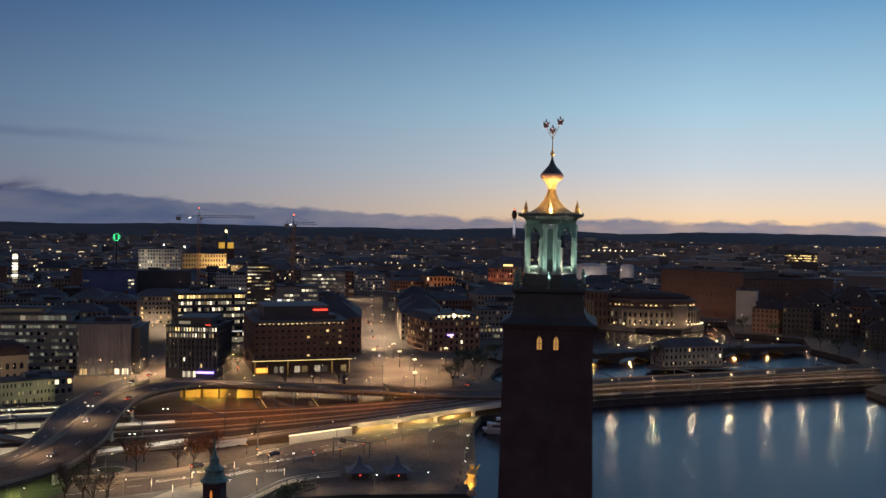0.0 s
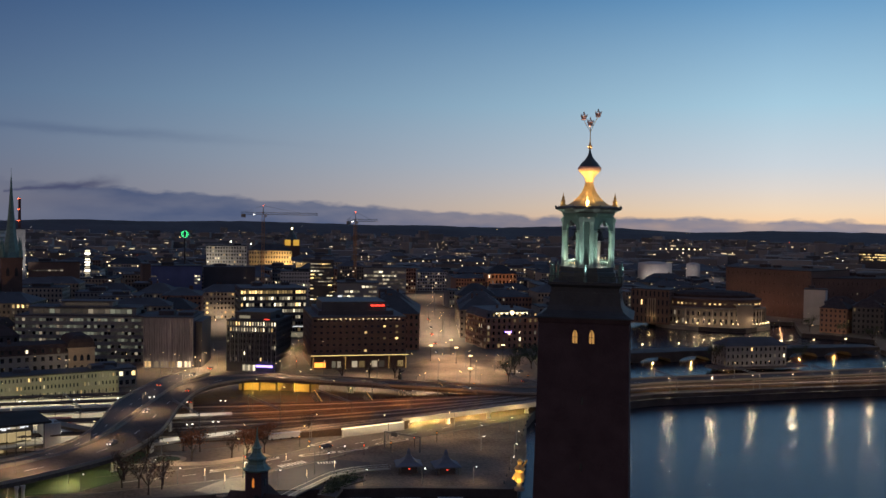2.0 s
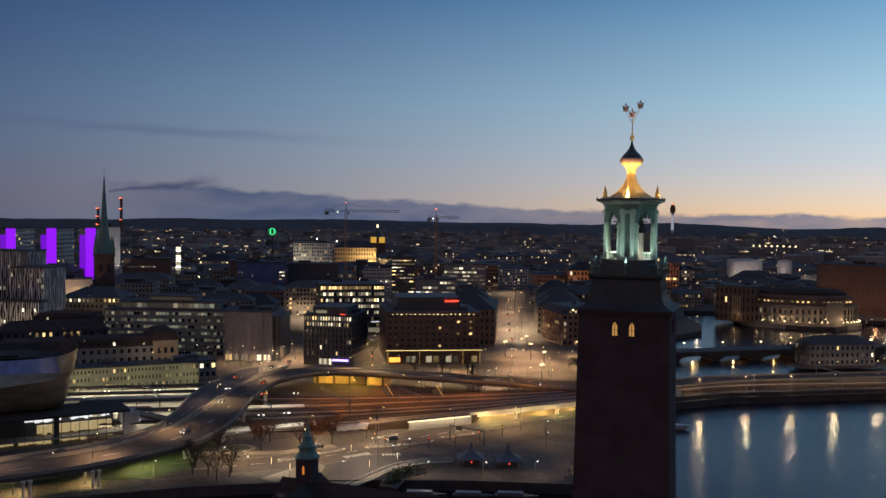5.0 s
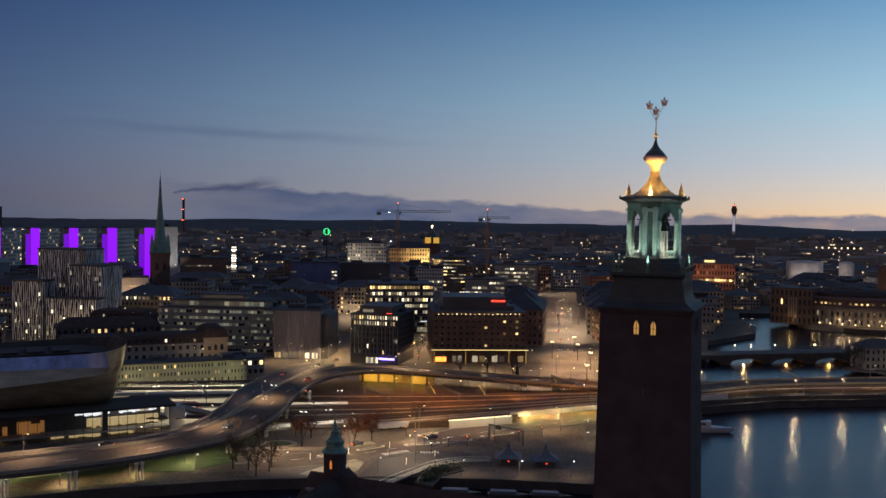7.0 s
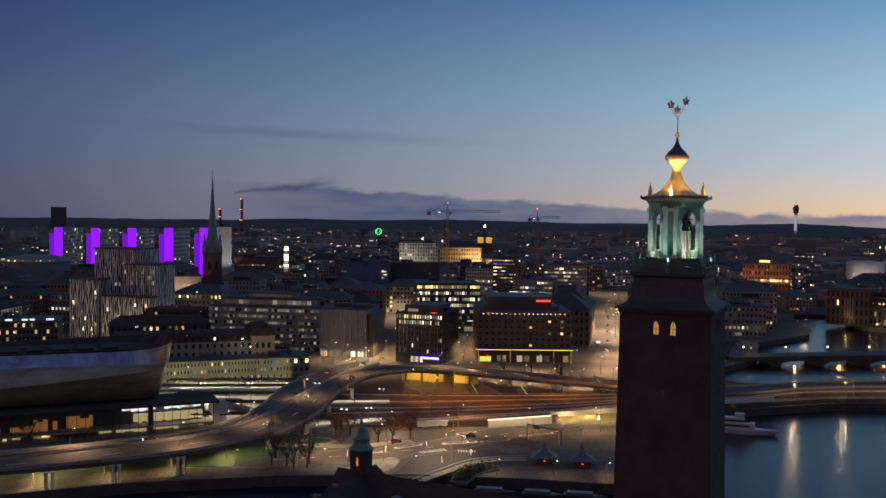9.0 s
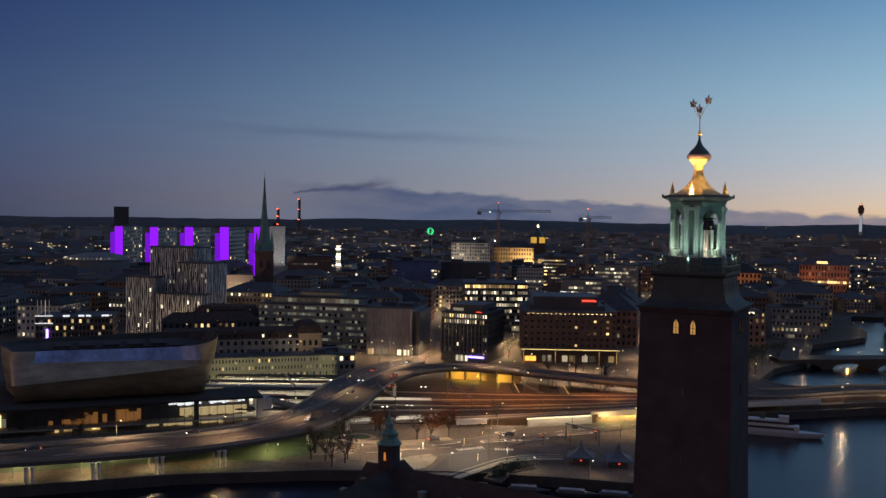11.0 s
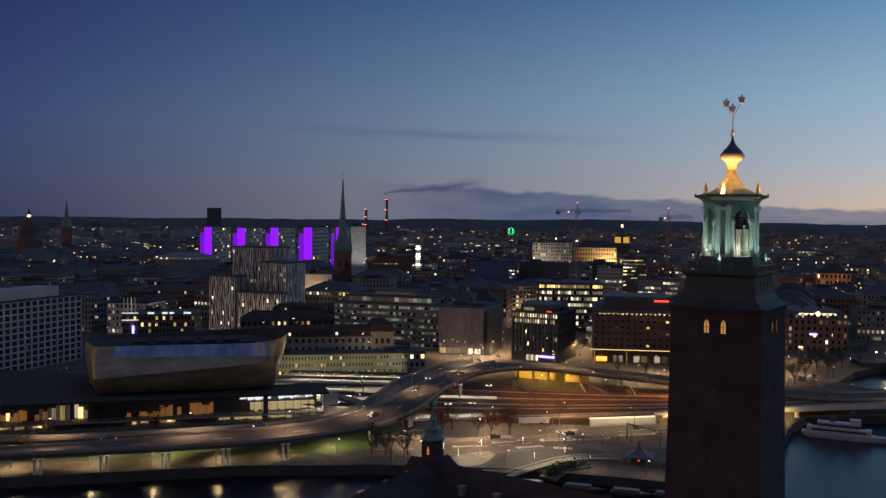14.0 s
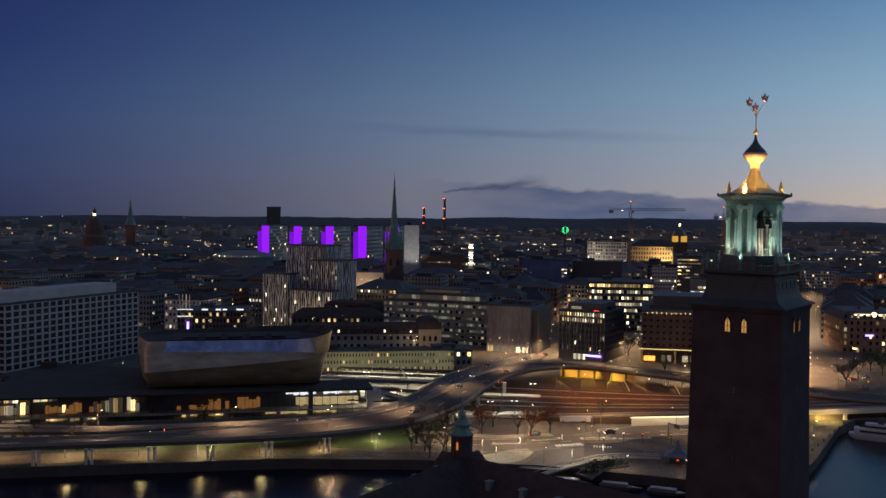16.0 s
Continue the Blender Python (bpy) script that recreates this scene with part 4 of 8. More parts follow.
def facade(bm, t, w, h, floors, bays, m, z0=0.0, lit=0.2, white=0.3, win=(0.6, 0.55), windows="lit", special=None):
    """One skin with recessed openings on the face y=0 of the frame m; panes are set in the openings."""
    fh, bw = (h - z0) / floors, w / bays
    ww, wh = bw * win[0], fh * win[1]
    px, pz = (bw - ww) / 2, (fh - wh) / 2
    xs, zs = [0.0], [z0]
    for i in range(bays):
        xs += [i * bw + px, (i + 1) * bw - px]
    for k in range(floors):
        zs += [z0 + k * fh + pz, z0 + (k + 1) * fh - pz]
    xs.append(w)
    zs.append(h)
    if z0 > 0:
        zs.insert(0, 0.0)
    s = 1 if z0 > 0 else 0
    g = [[bm.verts.new(m @ Vector((x, 0, z))) for x in xs] for z in zs]
    for k in range(len(zs) - 1):
        for i in range(len(xs) - 1):
            q = (g[k][i], g[k][i + 1], g[k + 1][i + 1], g[k + 1][i])
            if i % 2 and (k - s) % 2 and k >= s:
                back = [bm.verts.new(m @ Vector((x, 0.38, z))) for x, z in ((xs[i], zs[k]), (xs[i + 1], zs[k]), (xs[i + 1], zs[k + 1]), (xs[i], zs[k + 1]))]
                for e in range(4):
                    bm.faces.new((q[e], q[(e + 1) % 4], back[(e + 1) % 4], back[e]))
            else:
                bm.faces.new(q)
    if windows != "none":
        rot = m.to_euler().z
        for k in range(floors):
            for i in range(bays):
                mat = (special(k, i) if special else None) or pick(lit, white)
                if mat == "glass" and windows == "lit":
                    continue
                p = m @ Vector(((i + 0.5) * bw, 0.36, z0 + (k + 0.5) * fh))
                piece("window", pane(ww, wh, mat), t, p, rot)


def block(name, x, y, rz, w, d, h, floors, bays, wall="plaster", roof="flat", lit=0.15, white=0.3, label="", category="building", win=(0.6, 0.55), side=True, group="", z=G, special=None, roofmat="roof", windows="lit", plinth=0.0):
    """A building whose front runs from its left corner (x, y) along local x; local y goes back."""
    t = thing(name, x, y, z, rz, label, category, group)
    bm = bmesh.new()
    facade(bm, t, w, h, floors, bays, Matrix.Identity(4), plinth, lit, white, win, windows, special)
    nb = max(2, round(bays * d / w))
    facade(bm, t, d, h, floors, nb, pose(w, 0, 0, 0, 0, 90), plinth, lit, white, win, windows)
    facade(bm, t, d, h, floors, nb, pose(0, d, 0, 0, 0, -90), plinth, lit, white, win, windows)
    bm.faces.new([bm.verts.new(p) for p in ((w, d, 0), (0, d, 0), (0, d, h), (w, d, h))])
    bmesh.ops.remove_doubles(bm, verts=bm.verts, dist=0.001)
    part("wall", bm, wall, t)
    part("glazing", boxes((0.39, w - 0.39, 0.39, d - 0.1, 0, h - 0.05)), "glass", t)
    if roof == "flat":
        bm = boxes((-0.2, w + 0.2, -0.2, d + 0.2, h, h + 0.5), (0.5, w - 0.5, 0.5, d - 0.5, h + 0.5, h + 0.55))
        part("roof", bm, roofmat, t)
        for k in range(max(1, int(w / 22))):
            bw, bd = rng.uniform(4, 9), rng.uniform(4, 8)
            bx, by = rng.uniform(1, max(1.5, w - bw - 1)), rng.uniform(d * 0.3, max(d * 0.35, d - bd - 1))
            part("roof_plant", boxes((bx, bx + bw, by, by + bd, h + 0.3, h + rng.uniform(2, 3.6))), roofmat, t)
    elif roof == "hip":
        rh = min(d, w) * 0.28
        bm = gable_roof(-0.5, w + 0.5, d / 2 + 0.5, h, h + rh, min(d, w) * 0.4)
        bmesh.ops.translate(bm, vec=(0, d / 2, 0), verts=bm.verts)
        part("roof", bm, roofmat, t)
        for k in range(max(1, int(w / 14))):
            cx = rng.uniform(0.2, 0.8) * w
            part("chimney", boxes((cx, cx + 1.2, d * 0.5, d * 0.5 + 0.9, h + rh * 0.4, h + rh + 1.2)), "brick_brown", t)
    elif roof == "mansard":
        bm = bmesh.new()
        k = 2.6
        lo = [bm.verts.new(p) for p in ((-0.4, -0.4, h), (w + 0.4, -0.4, h), (w + 0.4, d + 0.4, h), (-0.4, d + 0.4, h))]
        hi = [bm.verts.new(p) for p in ((k, k, h + 4.6), (w - k, k, h + 4.6), (w - k, d - k, h + 4.6), (k, d - k, h + 4.6))]
        for i in range(4):
            bm.faces.new((lo[i], lo[(i + 1) % 4], hi[(i + 1) % 4], hi[i]))
        bm.faces.new(hi)
        bm.faces.new(lo[::-1])
        part("roof", bm, roofmat, t)
        for i in range(bays):
            bx = (i + 0.5) * w / bays
            part("dormer", boxes((bx - 0.8, bx + 0.8, 0.3, 2.6, h + 0.5, h + 2.8), (bx - 1.0, bx + 1.0, 0.1, 2.6, h + 2.8, h + 3.0)), roofmat, t)
            piece("window", pane(1.1, 1.5, pick(lit, white)), t, (bx, 0.28, h + 1.7), 0)
        for k in range(max(2, int(w / 12))):
            cx = rng.uniform(0.1, 0.9) * w
            part("chimney", boxes((cx, cx + 1.4, d * 0.45, d * 0.45 + 1.0, h + 3.5, h + 6.6)), "brick_brown", t)
    return t


# dark brick hotel with a canopy strip of light
hotel = block("hotel", -167, 307, 25.5, 52, 58, 28, 6, 15, "brick_brown", "flat", 0.04, 0.1, "dark brown brick hotel with a glowing canopy and red roof sign", "hotel", (0.42, 0.36), windows="all", plinth=8.0, special=lambda k, i: "win_warm" if i in (11, 13) and 0 < k < 5 and rng.random() < 0.6 else None)
part("penthouse", boxes((6, 42, 8, 40, 28, 36), (4, 46, 7, 50, 28, 31)), "dark_wall", hotel)
part("canopy", boxes((-0.8, 52.8, -3.2, 0.0, 7.2, 7.9)), "brick_brown", hotel)
part("canopy_light", boxes((-0.9, 52.9, -3.34, -3.2, 7.45, 7.72)), "gold_strip", hotel, "glowing strip along the canopy edge")
part("canopy", boxes((52.0, 55.0, 0.0, 44, 7.2, 7.9)), "brick_brown", hotel)
part("canopy_light", boxes((55.0, 55.14, -3.2, 44, 7.45, 7.72)), "gold_strip", hotel, "glowing strip along the canopy edge")
for x in (0.5, 18, 42, 51.5):
    part("canopy_post", boxes((x, x + 0.14, -3.1, -2.96, 0, 7.2)), "stair_glow", hotel)
for i in range(19):
    part("roof_lamp", boxes((3 + i * 2.5, 3.36 + i * 2.5, -0.4, -0.1, 27.0, 27.3)), "bulb", hotel)
part("roof_sign", boxes((33, 41, 6.6, 6.9, 33.4, 34.4)), "red_sign", hotel, "long red lit roof sign")
part("eaves_light", boxes((52.0, 52.5, 4, 34, 27.0, 27.5)), "strip", hotel)
part("entrance", boxes((1.5, 7.5, -0.35, 0, 0.8, 3.4)), "bulb_orange", hotel, "glowing orange entrance")
for x0, x1, mt in ((11, 13, "win_white"), (14, 16, "win_dim"), (22, 25, "win_dim"), (26, 29, "win_warm"), (33, 36, "win_dim"), (37, 40, "win_dim"), (47.5, 50.5, "win_warm")):
    part("shop_window", boxes((x0, x1, -0.3, 0, 0.6, 4.0)), mt, hotel)

# narrow finned office with the violet sign
office = block("fin_office", -208, 288, 6, 27, 30, 27, 7, 18, "dark_wall", "flat", 0.06, 0.6, "dark finned office block with lit top floors and violet sign", "office", (0.55, 0.62), special=lambda k, i: ("win_white" if rng.random() < 0.75 else "win_warm") if k in (5, 6) and rng.random() < 0.85 else None, plinth=5)
for i in range(13):
    part("fin", boxes((i * 2.25 - 0.12, i * 2.25 + 0.12, -0.5, 0, 5, 20)), "grey_wall", office)
part("violet_sign", boxes((16.5, 25.5, -0.9, -0.6, 2.6, 3.6)), "violet_sign", office, "glowing violet shop sign")
for k in range(5):
    part("shopfront", boxes((9 + k * 1.4, 10.2 + k * 1.4, -0.25, 0, 0.5, 3.6)), "win_white", office)
flood("sign_glow", (-187, 283.5, 7.2), (-187, 281, 3.0), 5000, (0.35, 0.2, 1.0), 150)
part("upper_storey", boxes((4, 23, 3, 26, 27, 31.5)), "dark_wall", office)
part("upper_window", boxes((6, 12, 2.8, 3.0, 28, 29.5)), "win_white", office)
part("roof_sign", boxes((20.5, 23.5, 0.0, 0.3, 27.7, 28.1)), "red_sign", office)

# pale building wrapped in scaffolding sheets
wrap = thing("wrapped_building", -254, 283, G, 17, "pale sheeted building with vertical folds and lit ground floor", "building")
bm = bmesh.new()
fold = [(0, 34)] + [(26.5 * i / 60, -0.25 * (i % 2) + 0.12 * math.sin(i * 0.9)) for i in range(61)] + [(26.5, 34)]
lo, hi = [bm.verts.new((x, y, 0)) for x, y in fold], [bm.verts.new((x, y, 27)) for x, y in fold]
for i in range(len(fold)):
    j = (i + 1) % len(fold)
    bm.faces.new((lo[i], lo[j], hi[j], hi[i]))
part("wall", bm, "sheet", wrap)
part("roof", boxes((-0.2, 26.7, 0, 34.2, 27, 27.6), (6, 14, 10, 18, 27.6, 30), (17, 25, 8, 22, 27.6, 29.4)), "roof", wrap)
for i in range(6):
    part("shopfront", boxes((1 + i * 4.2, 4.2 + i * 4.2, -0.2, 0.3, 0.5, 3.6)), "win_white" if i % 3 else "win_warm", wrap)
part("side_wall", boxes((26.6, 30.5, 3, 34, 0, 25)), "dark_wall", wrap)

# long office block with ribbon windows
longb = block("long_office", -328, 277, 16, 70, 26, 26, 7, 38, "grey_wall", "flat", 0.03, 0.9, "long grey office block with rows of ribbon windows", "office", (0.9, 0.44), special=lambda k, i: ("win_dim" if rng.random() < 0.12 else "win_ribbon") if rng.random() < (0.4, 0.7, 0.6, 0.8, 0.75, 0.85, 0.9)[k] else "glass")
part("attic", boxes((6, 64, 5, 22, 26.5, 30.4)), "grey_wall", longb)
for k in range(18):
    part("attic_window", boxes((8 + k * 3.0, 10.6 + k * 3.0, 4.8, 5.0, 27.2, 29.6)), ("win_dim", "win_ribbon", "win_dim", "win_ribbon", "win_dim")[(k * 7 + k // 4) % 5], longb)
part("attic_roof", boxes((4, 66, 4, 23, 30.4, 30.8)), "roof", longb)
part("plant_room", boxes((22, 50, 9, 19, 30.8, 33.6)), "grey_wall", longb)
part("plant_window", boxes((24, 48, 8.8, 9.0, 31.4, 32.8)), "win_dim", longb)
part("plant_roof", boxes((20, 52, 8, 20, 33.6, 33.9)), "roof", longb)
block("old_office", -366, 262, 16, 34, 22, 19, 5, 13, "plaster_red", "mansard", 0.12, 0.5, "old reddish office house with a dark mansard roof", "office", (0.45, 0.5), roofmat="roof_tile")

block("corner_office", -255, 409, 30, 44, 40, 34, 8, 24, "dark_wall", "flat", 0.3, 0.6, "dark office block with bright upper storeys", "office", (0.8, 0.5), special=lambda k, i: ("win_warm" if rng.random() < 0.9 else None) if k >= 7 else ("win_white" if rng.random() < (0.62, 0.75, 0.5)[k % 3] else None) if k >= 3 else None)
corner = bpy.data.objects["corner_office"]
part("billboard", boxes((33, 43.5, -0.9, -0.6, 1.4, 4.4)), "win_white", corner, "white lit billboard")
part("shop_sign", boxes((35, 42, -0.7, -0.4, 8.2, 8.7)), "white_glow", corner, "white lit shop sign")

# long low station wing, pale with two rows of slit windows
white = block("station_wing", -289, 152, 45, 88, 14, 10.5, 3, 56, "cream_wall", "flat", 0.05, 0.7, "long pale station wing with rows of narrow windows", "station", (0.42, 0.46), special=lambda k, i: ("win_dim" if rng.random() < 0.6 else "win_warm") if (k == 0 and i % 2) or (k and (i // 5) % 4 == k and rng.random() < 0.8) else None)
station = block("station_house", -322, 190, 44, 84, 22, 13, 3, 23, "grey_wall", "mansard", 0.3, 0.7, "station house with a dark mansard roof and lit dormers", "station", (0.45, 0.5), roofmat="roof_tile", special=lambda k, i: "glass")
pav = part("corner_pavilion", boxes((72, 84.5, -0.8, 22.5, 0, 15), (71.6, 84.9, -1.2, 22.9, 15, 15.6)), "stone", station, "sandstone corner pavilion of the station")
bm = bmesh.new()
for (x0, x1, y0, y1, z) in ((71.8, 84.7, -1, 22.7, 15.6),):
    rings = []
    for k, dz in ((0, 0), (0.4, 2.4), (1.2, 4.2), (2.8, 5.4), (4.6, 5.8)):
        rings.append([bm.verts.new(p) for p in ((x0 + k, y0 + k, z + dz), (x1 - k, y0 + k, z + dz), (x1 - k, y1 - k, z + dz), (x0 + k, y1 - k, z + dz))])
    for a, b in zip(rings, rings[1:]):
        for i in range(4):
            bm.faces.new((a[i], a[(i + 1) % 4], b[(i + 1) % 4], b[i]))
    bm.faces.new(rings[-1])
part("pavilion_roof", bm, "roof_tile", station, "dark domed pavilion roof")
for k in range(3):
    for z in (5.4, 10.6):
        ob = part("pavilion_window", arch_panel(1.6, 3.2, 0.1), "glass", pav)
        ob.location = (75 + k * 3.2, -0.82, z - 1.6)

# platforms with lit canopies
def platform(x, y, rz, ln, roofed, power):
    t = thing("railway_platform", x, y, G, rz, "long railway platform with a lit canopy", "platform", "railway platforms")
    part("deck", boxes((0, ln, -2.8, 2.8, 0, 1.0)), "concrete_pale", t)
    part("edge_line", boxes((0, ln, -2.6, -2.35, 1.0, 1.012)), "paint", t)
    if roofed:
        part("canopy", boxes((0, roofed, -1.9, 3.0, 4.7, 4.95), (0, roofed, -1.9, -1.75, 4.5, 4.7)), "roof_tile", t)
        part("back_screen", boxes((2, roofed - 2, 1.4, 1.5, 1.0, 3.2)), "white_wall", t)
        for i in range(int(roofed / 9)):
            part("canopy_post", boxes((4 + i * 9, 4.25 + i * 9, -0.12, 0.12, 1.0, 4.7)), "iron", t)
            part("tube_lamp", boxes((3 + i * 9, 6.2 + i * 9, -1.2, -1.0, 4.35, 4.5)), "strip", t)
    d = bpy.data.lights.new("platform_light", "AREA")
    d.shape, d.size, d.size_y, d.energy, d.color = "RECTANGLE", ln - 2, 1.0, power, (1.0, 0.9, 0.66)
    o = new("platform_light", d)
    o.location, o.parent = (ln / 2, -0.6, 4.3 if roofed else 5.6), t
    return t


PR = radians(29)
for x, y, a, b, roofed, p in ((-210, 190, -56, 12, 66, 2300), (-204, 176, -58, 10, 60, 1900), (-196, 160, -44, 46, 50, 2400), (-190, 141, -40, 8, 44, 1600), (-182, 119, -34, 20, 36, 1700)):
    platform(x + a * math.cos(PR), y + a * math.sin(PR), 29, b - a, roofed, p)
platform(-162, 128, 45, 36, 0, 1500)


for u in (14, 36, 58, 80):
    lamp_light("platform_glow", -289 + 0.707 * u + 6.5, 152 + 0.707 * u - 6.5, G + 5.5, 1700, (1.0, 0.93, 0.5), 0.5)


def platform_lamp():
    t = thing("platform_lamp", 0, 0, 0, 0, "platform lamp post with two white heads", "street lamp", "platform lamps")
    bm = bmesh.new()
    lathe(bm, [(0.12, 0), (0.08, 4.8)], 8)
    tube(bm, (-0.9, 0, 4.8), (0.9, 0, 4.8), 0.06)
    part("pole", bm, "pole", t)
    for s in (-0.9, 0.9):
        part("lamp_head", boxes((s - 0.35, s + 0.35, -0.2, 0.2, 4.66, 4.84)), "bulb_white", t)
    return t


place(platform_lamp(), [(x, y, G + 1, 29) for x, y in ((-236, 158, ), (-218, 168), (-203, 176), (-192, 182), (-186, 166), (-172, 177), (-160, 183), (-206, 131), (-190, 114.5), (-176, 122), (-159, 131), (-152, 138), (-145, 145))])

# congress hall: faceted steel hull over a glass podium
hullt = thing("congress_hall", -251, 52, G, 49, "faceted brushed steel congress hall above a glazed podium", "congress hall")
bm = bmesh.new()
# plan outlines from the bottom up: front, curved prow, back
LEVELS = ((11.8, (-3.4, 7), (-2.5, 1), (5, 0.2), (30, 0), (48, 0), (60, 0.5), (63.5, 4), (64, 14), (61, 44), (-4, 44)),
          (16.0, (-4, 7), (-3, 0.6), (5, -0.5), (30, -1.2), (48, -1.4), (60.6, -1), (64.6, 3.4), (65.2, 14), (61.5, 45), (-4, 45)),
          (20.0, (-4.4, 8), (-3.4, 0.2), (5, -1.2), (30, -2.8), (48, -3.2), (61.2, -2), (65.8, 2.8), (66.4, 14), (62, 46), (-4.5, 46)),
          (24.6, (-6.6, 19), (-2.6, 6), (10, 5), (30, 3), (48, 0.6), (61.6, -2.4), (66.8, 2.4), (67.6, 14), (62.5, 48), (-5, 48)))
CROWN = ((-6, 20, 27.6), (-1, 11, 28.2), (10, 10, 28.4), (30, 7.5, 28.6), (47, 4, 29), (60, -1.4, 30.2), (67.6, 1.6, 32), (68.6, 13, 33), (63, 49, 29.6), (-5, 49, 27.8))


def closed_spline(pts, k=4):
    """A closed Catmull-Rom line through the points, k steps to each."""
    out, n = [], len(pts)
    for i in range(n):
        a, b, c, d = (Vector(pts[(i + j) % n]) for j in (-1, 0, 1, 2))
        for q in range(k):
            t = q / k
            out.append(0.5 * (2 * b + (c - a) * t + (2 * a - 5 * b + 4 * c - d) * t * t + (3 * b - a - 3 * c + d) * t ** 3))
    return out


FOLD = 2
rims = [closed_spline([(x, y, z + (0.075 * (x - 30) if k == FOLD else 0)) for x, y in pts]) for k, (z, *pts) in enumerate(LEVELS)]
crown = closed_spline(CROWN)
lv = [[bm.verts.new(p) for p in ring] for ring in rims + [crown]]
BAND = range(6, 20)
for k, (a, b) in enumerate(zip(lv, lv[1:])):
    for i in range(40):
        if k < 3 or i not in BAND:
            bm.faces.new((a[i], a[(i + 1) % 40], b[(i + 1) % 40], b[i]))
bm.faces.new(lv[0][::-1])
bmesh.ops.delete(bm, geom=[v for v in bm.verts if not v.link_faces], context="VERTS")
bmesh.ops.recalc_face_normals(bm, faces=bm.faces)
for ring in lv[FOLD], [lv[k][4] for k in range(len(LEVELS))], [lv[k][24] for k in range(len(LEVELS))]:
    for a, b in zip(ring, ring[1:]):
        e = bm.edges.get((a, b))
        if e:
            e.smooth = False
smooth(part("hull", bm, "steel", hullt, "folded brown-gold brushed steel shell with a curved prow"))
bm = bmesh.new()
lo, hi = [bm.verts.new(rims[-1][i]) for i in range(6, 21)], [bm.verts.new(crown[i]) for i in range(6, 21)]
for i in range(14):
    bm.faces.new((lo[i], lo[i + 1], hi[i + 1], hi[i]))
smooth(part("upper_shell", bm, "steel_blue", hullt, "polished steel band mirroring the sky"))
bowl = bmesh.new()
outer = [bowl.verts.new((x, y, z - 0.02)) for x, y, z in crown]
inner = [bowl.verts.new((x * 0.93 + 2.2, y * 0.84 + 5, 26.6)) for x, y, z in crown]
for i in range(40):
    bowl.faces.new((outer[i], outer[(i + 1) % 40], inner[(i + 1) % 40], inner[i]))
bowl.faces.new(inner)
part("roof_bowl", bowl, "track_bed", hullt, "dark sunken roof inside the steel rim")
part("roof_deck", boxes((4, 58, 21, 44, 26.65, 27.4)), "track_bed", hullt)
for k in range(5):
    part("roof_light", boxes((9 + k * 9, 15 + k * 9, 23, 38, 27.4, 28.2)), "track_bed", hullt)
part("podium_roof", boxes((-62, 64, -9.5, 50, 10.0, 10.7), (64, 84, -9.5, 12, 10.0, 10.7)), "track_bed", hullt)
part("podium_slab", boxes((-62, 82, -7.5, 10, 2.2, 2.7)), "concrete", hullt)
part("podium_floor", boxes((-62, 82, -7.5, 10, -0.2, 0.05)), "concrete", hullt)
part("podium_core", boxes((-62, 62, -0.6, 48, 0, 10), (62, 80, -0.6, 10, 0, 10)), "dark_wall", hullt)
for i in range(49):
    x = -62 + i * 3
    part("mullion", boxes((x, x + 0.16, -7.3, -7.1, 0, 10)), "iron", hullt)
for x0, x1, z0, z1, mt in ((42, 58.4, 0.2, 1.9, "hall_glow"), (60.6, 79, 0.3, 2.1, "hall_glow"), (54, 79, 3.4, 6.3, "hall_glow"), (50, 80, 7.7, 9.5, "white_glow"), (8, 20, 3.0, 4.6, "wood_lit"), (20, 28, 3.0, 6.6, "wood_lit"), (31, 40, 3.0, 7.0, "wood_lit"),
        (-40, -30, 3.2, 6.0, "wood_lit"), (-30, -20, 3.2, 7.0, "wood_lit"), (-20, -6, 3.2, 8.6, "win_dim"), (-56, -46, 3.2, 7.4, "win_dim"), (-58, -50, 7.6, 9.0, "win_white"), (-44, -36, 8.0, 9.2, "win_white"), (10, 16, 0.4, 1.6, "win_dim"), (20, 27, 0.4, 1.8, "win_warm"), (-40, -22, 0.3, 1.6, "win_warm"), (-60, -46, 0.3, 1.7, "win_white")):
    n = max(1, round((x1 - x0) / 1.5))
    for k in range(n):
        if rng.random() < (0.03 if mt == "hall_glow" else 0.14):
            continue
        a, b = x0 + (x1 - x0) * k / n, x0 + (x1 - x0) * (k + 0.94) / n
        y = -rng.uniform(0.75, 4.0)
        part("lit_bay", boxes((a, b, y, -0.62, z0, z1 - (z1 - z0) * (0 if mt == "hall_glow" else rng.choice((0, 0, 0.1, 0.25, 0.5))))), mt if mt == "hall_glow" else rng.choice((mt, mt, mt, "win_dim", "win_warm" if mt != "white_glow" else mt)), hullt)
part("bay_column", boxes((58.6, 60.4, -7.0, -5.6, 0, 10)), "dark_wall", hullt)
part("white_ceiling", boxes((56, 80, -7.0, -1.2, 9.6, 9.8)), "white_glow", hullt, "bright white lit ceiling")
# stair tower at the end of the podium
part("stair_tower", boxes((82, 88, -6, 2, 0, 9)), "white_wall", hullt)
part("stair_ramp", tube(bmesh.new(), (86, -4, 8.5), (104, -6, 3.0), 1.3, n=4), "concrete", hullt)

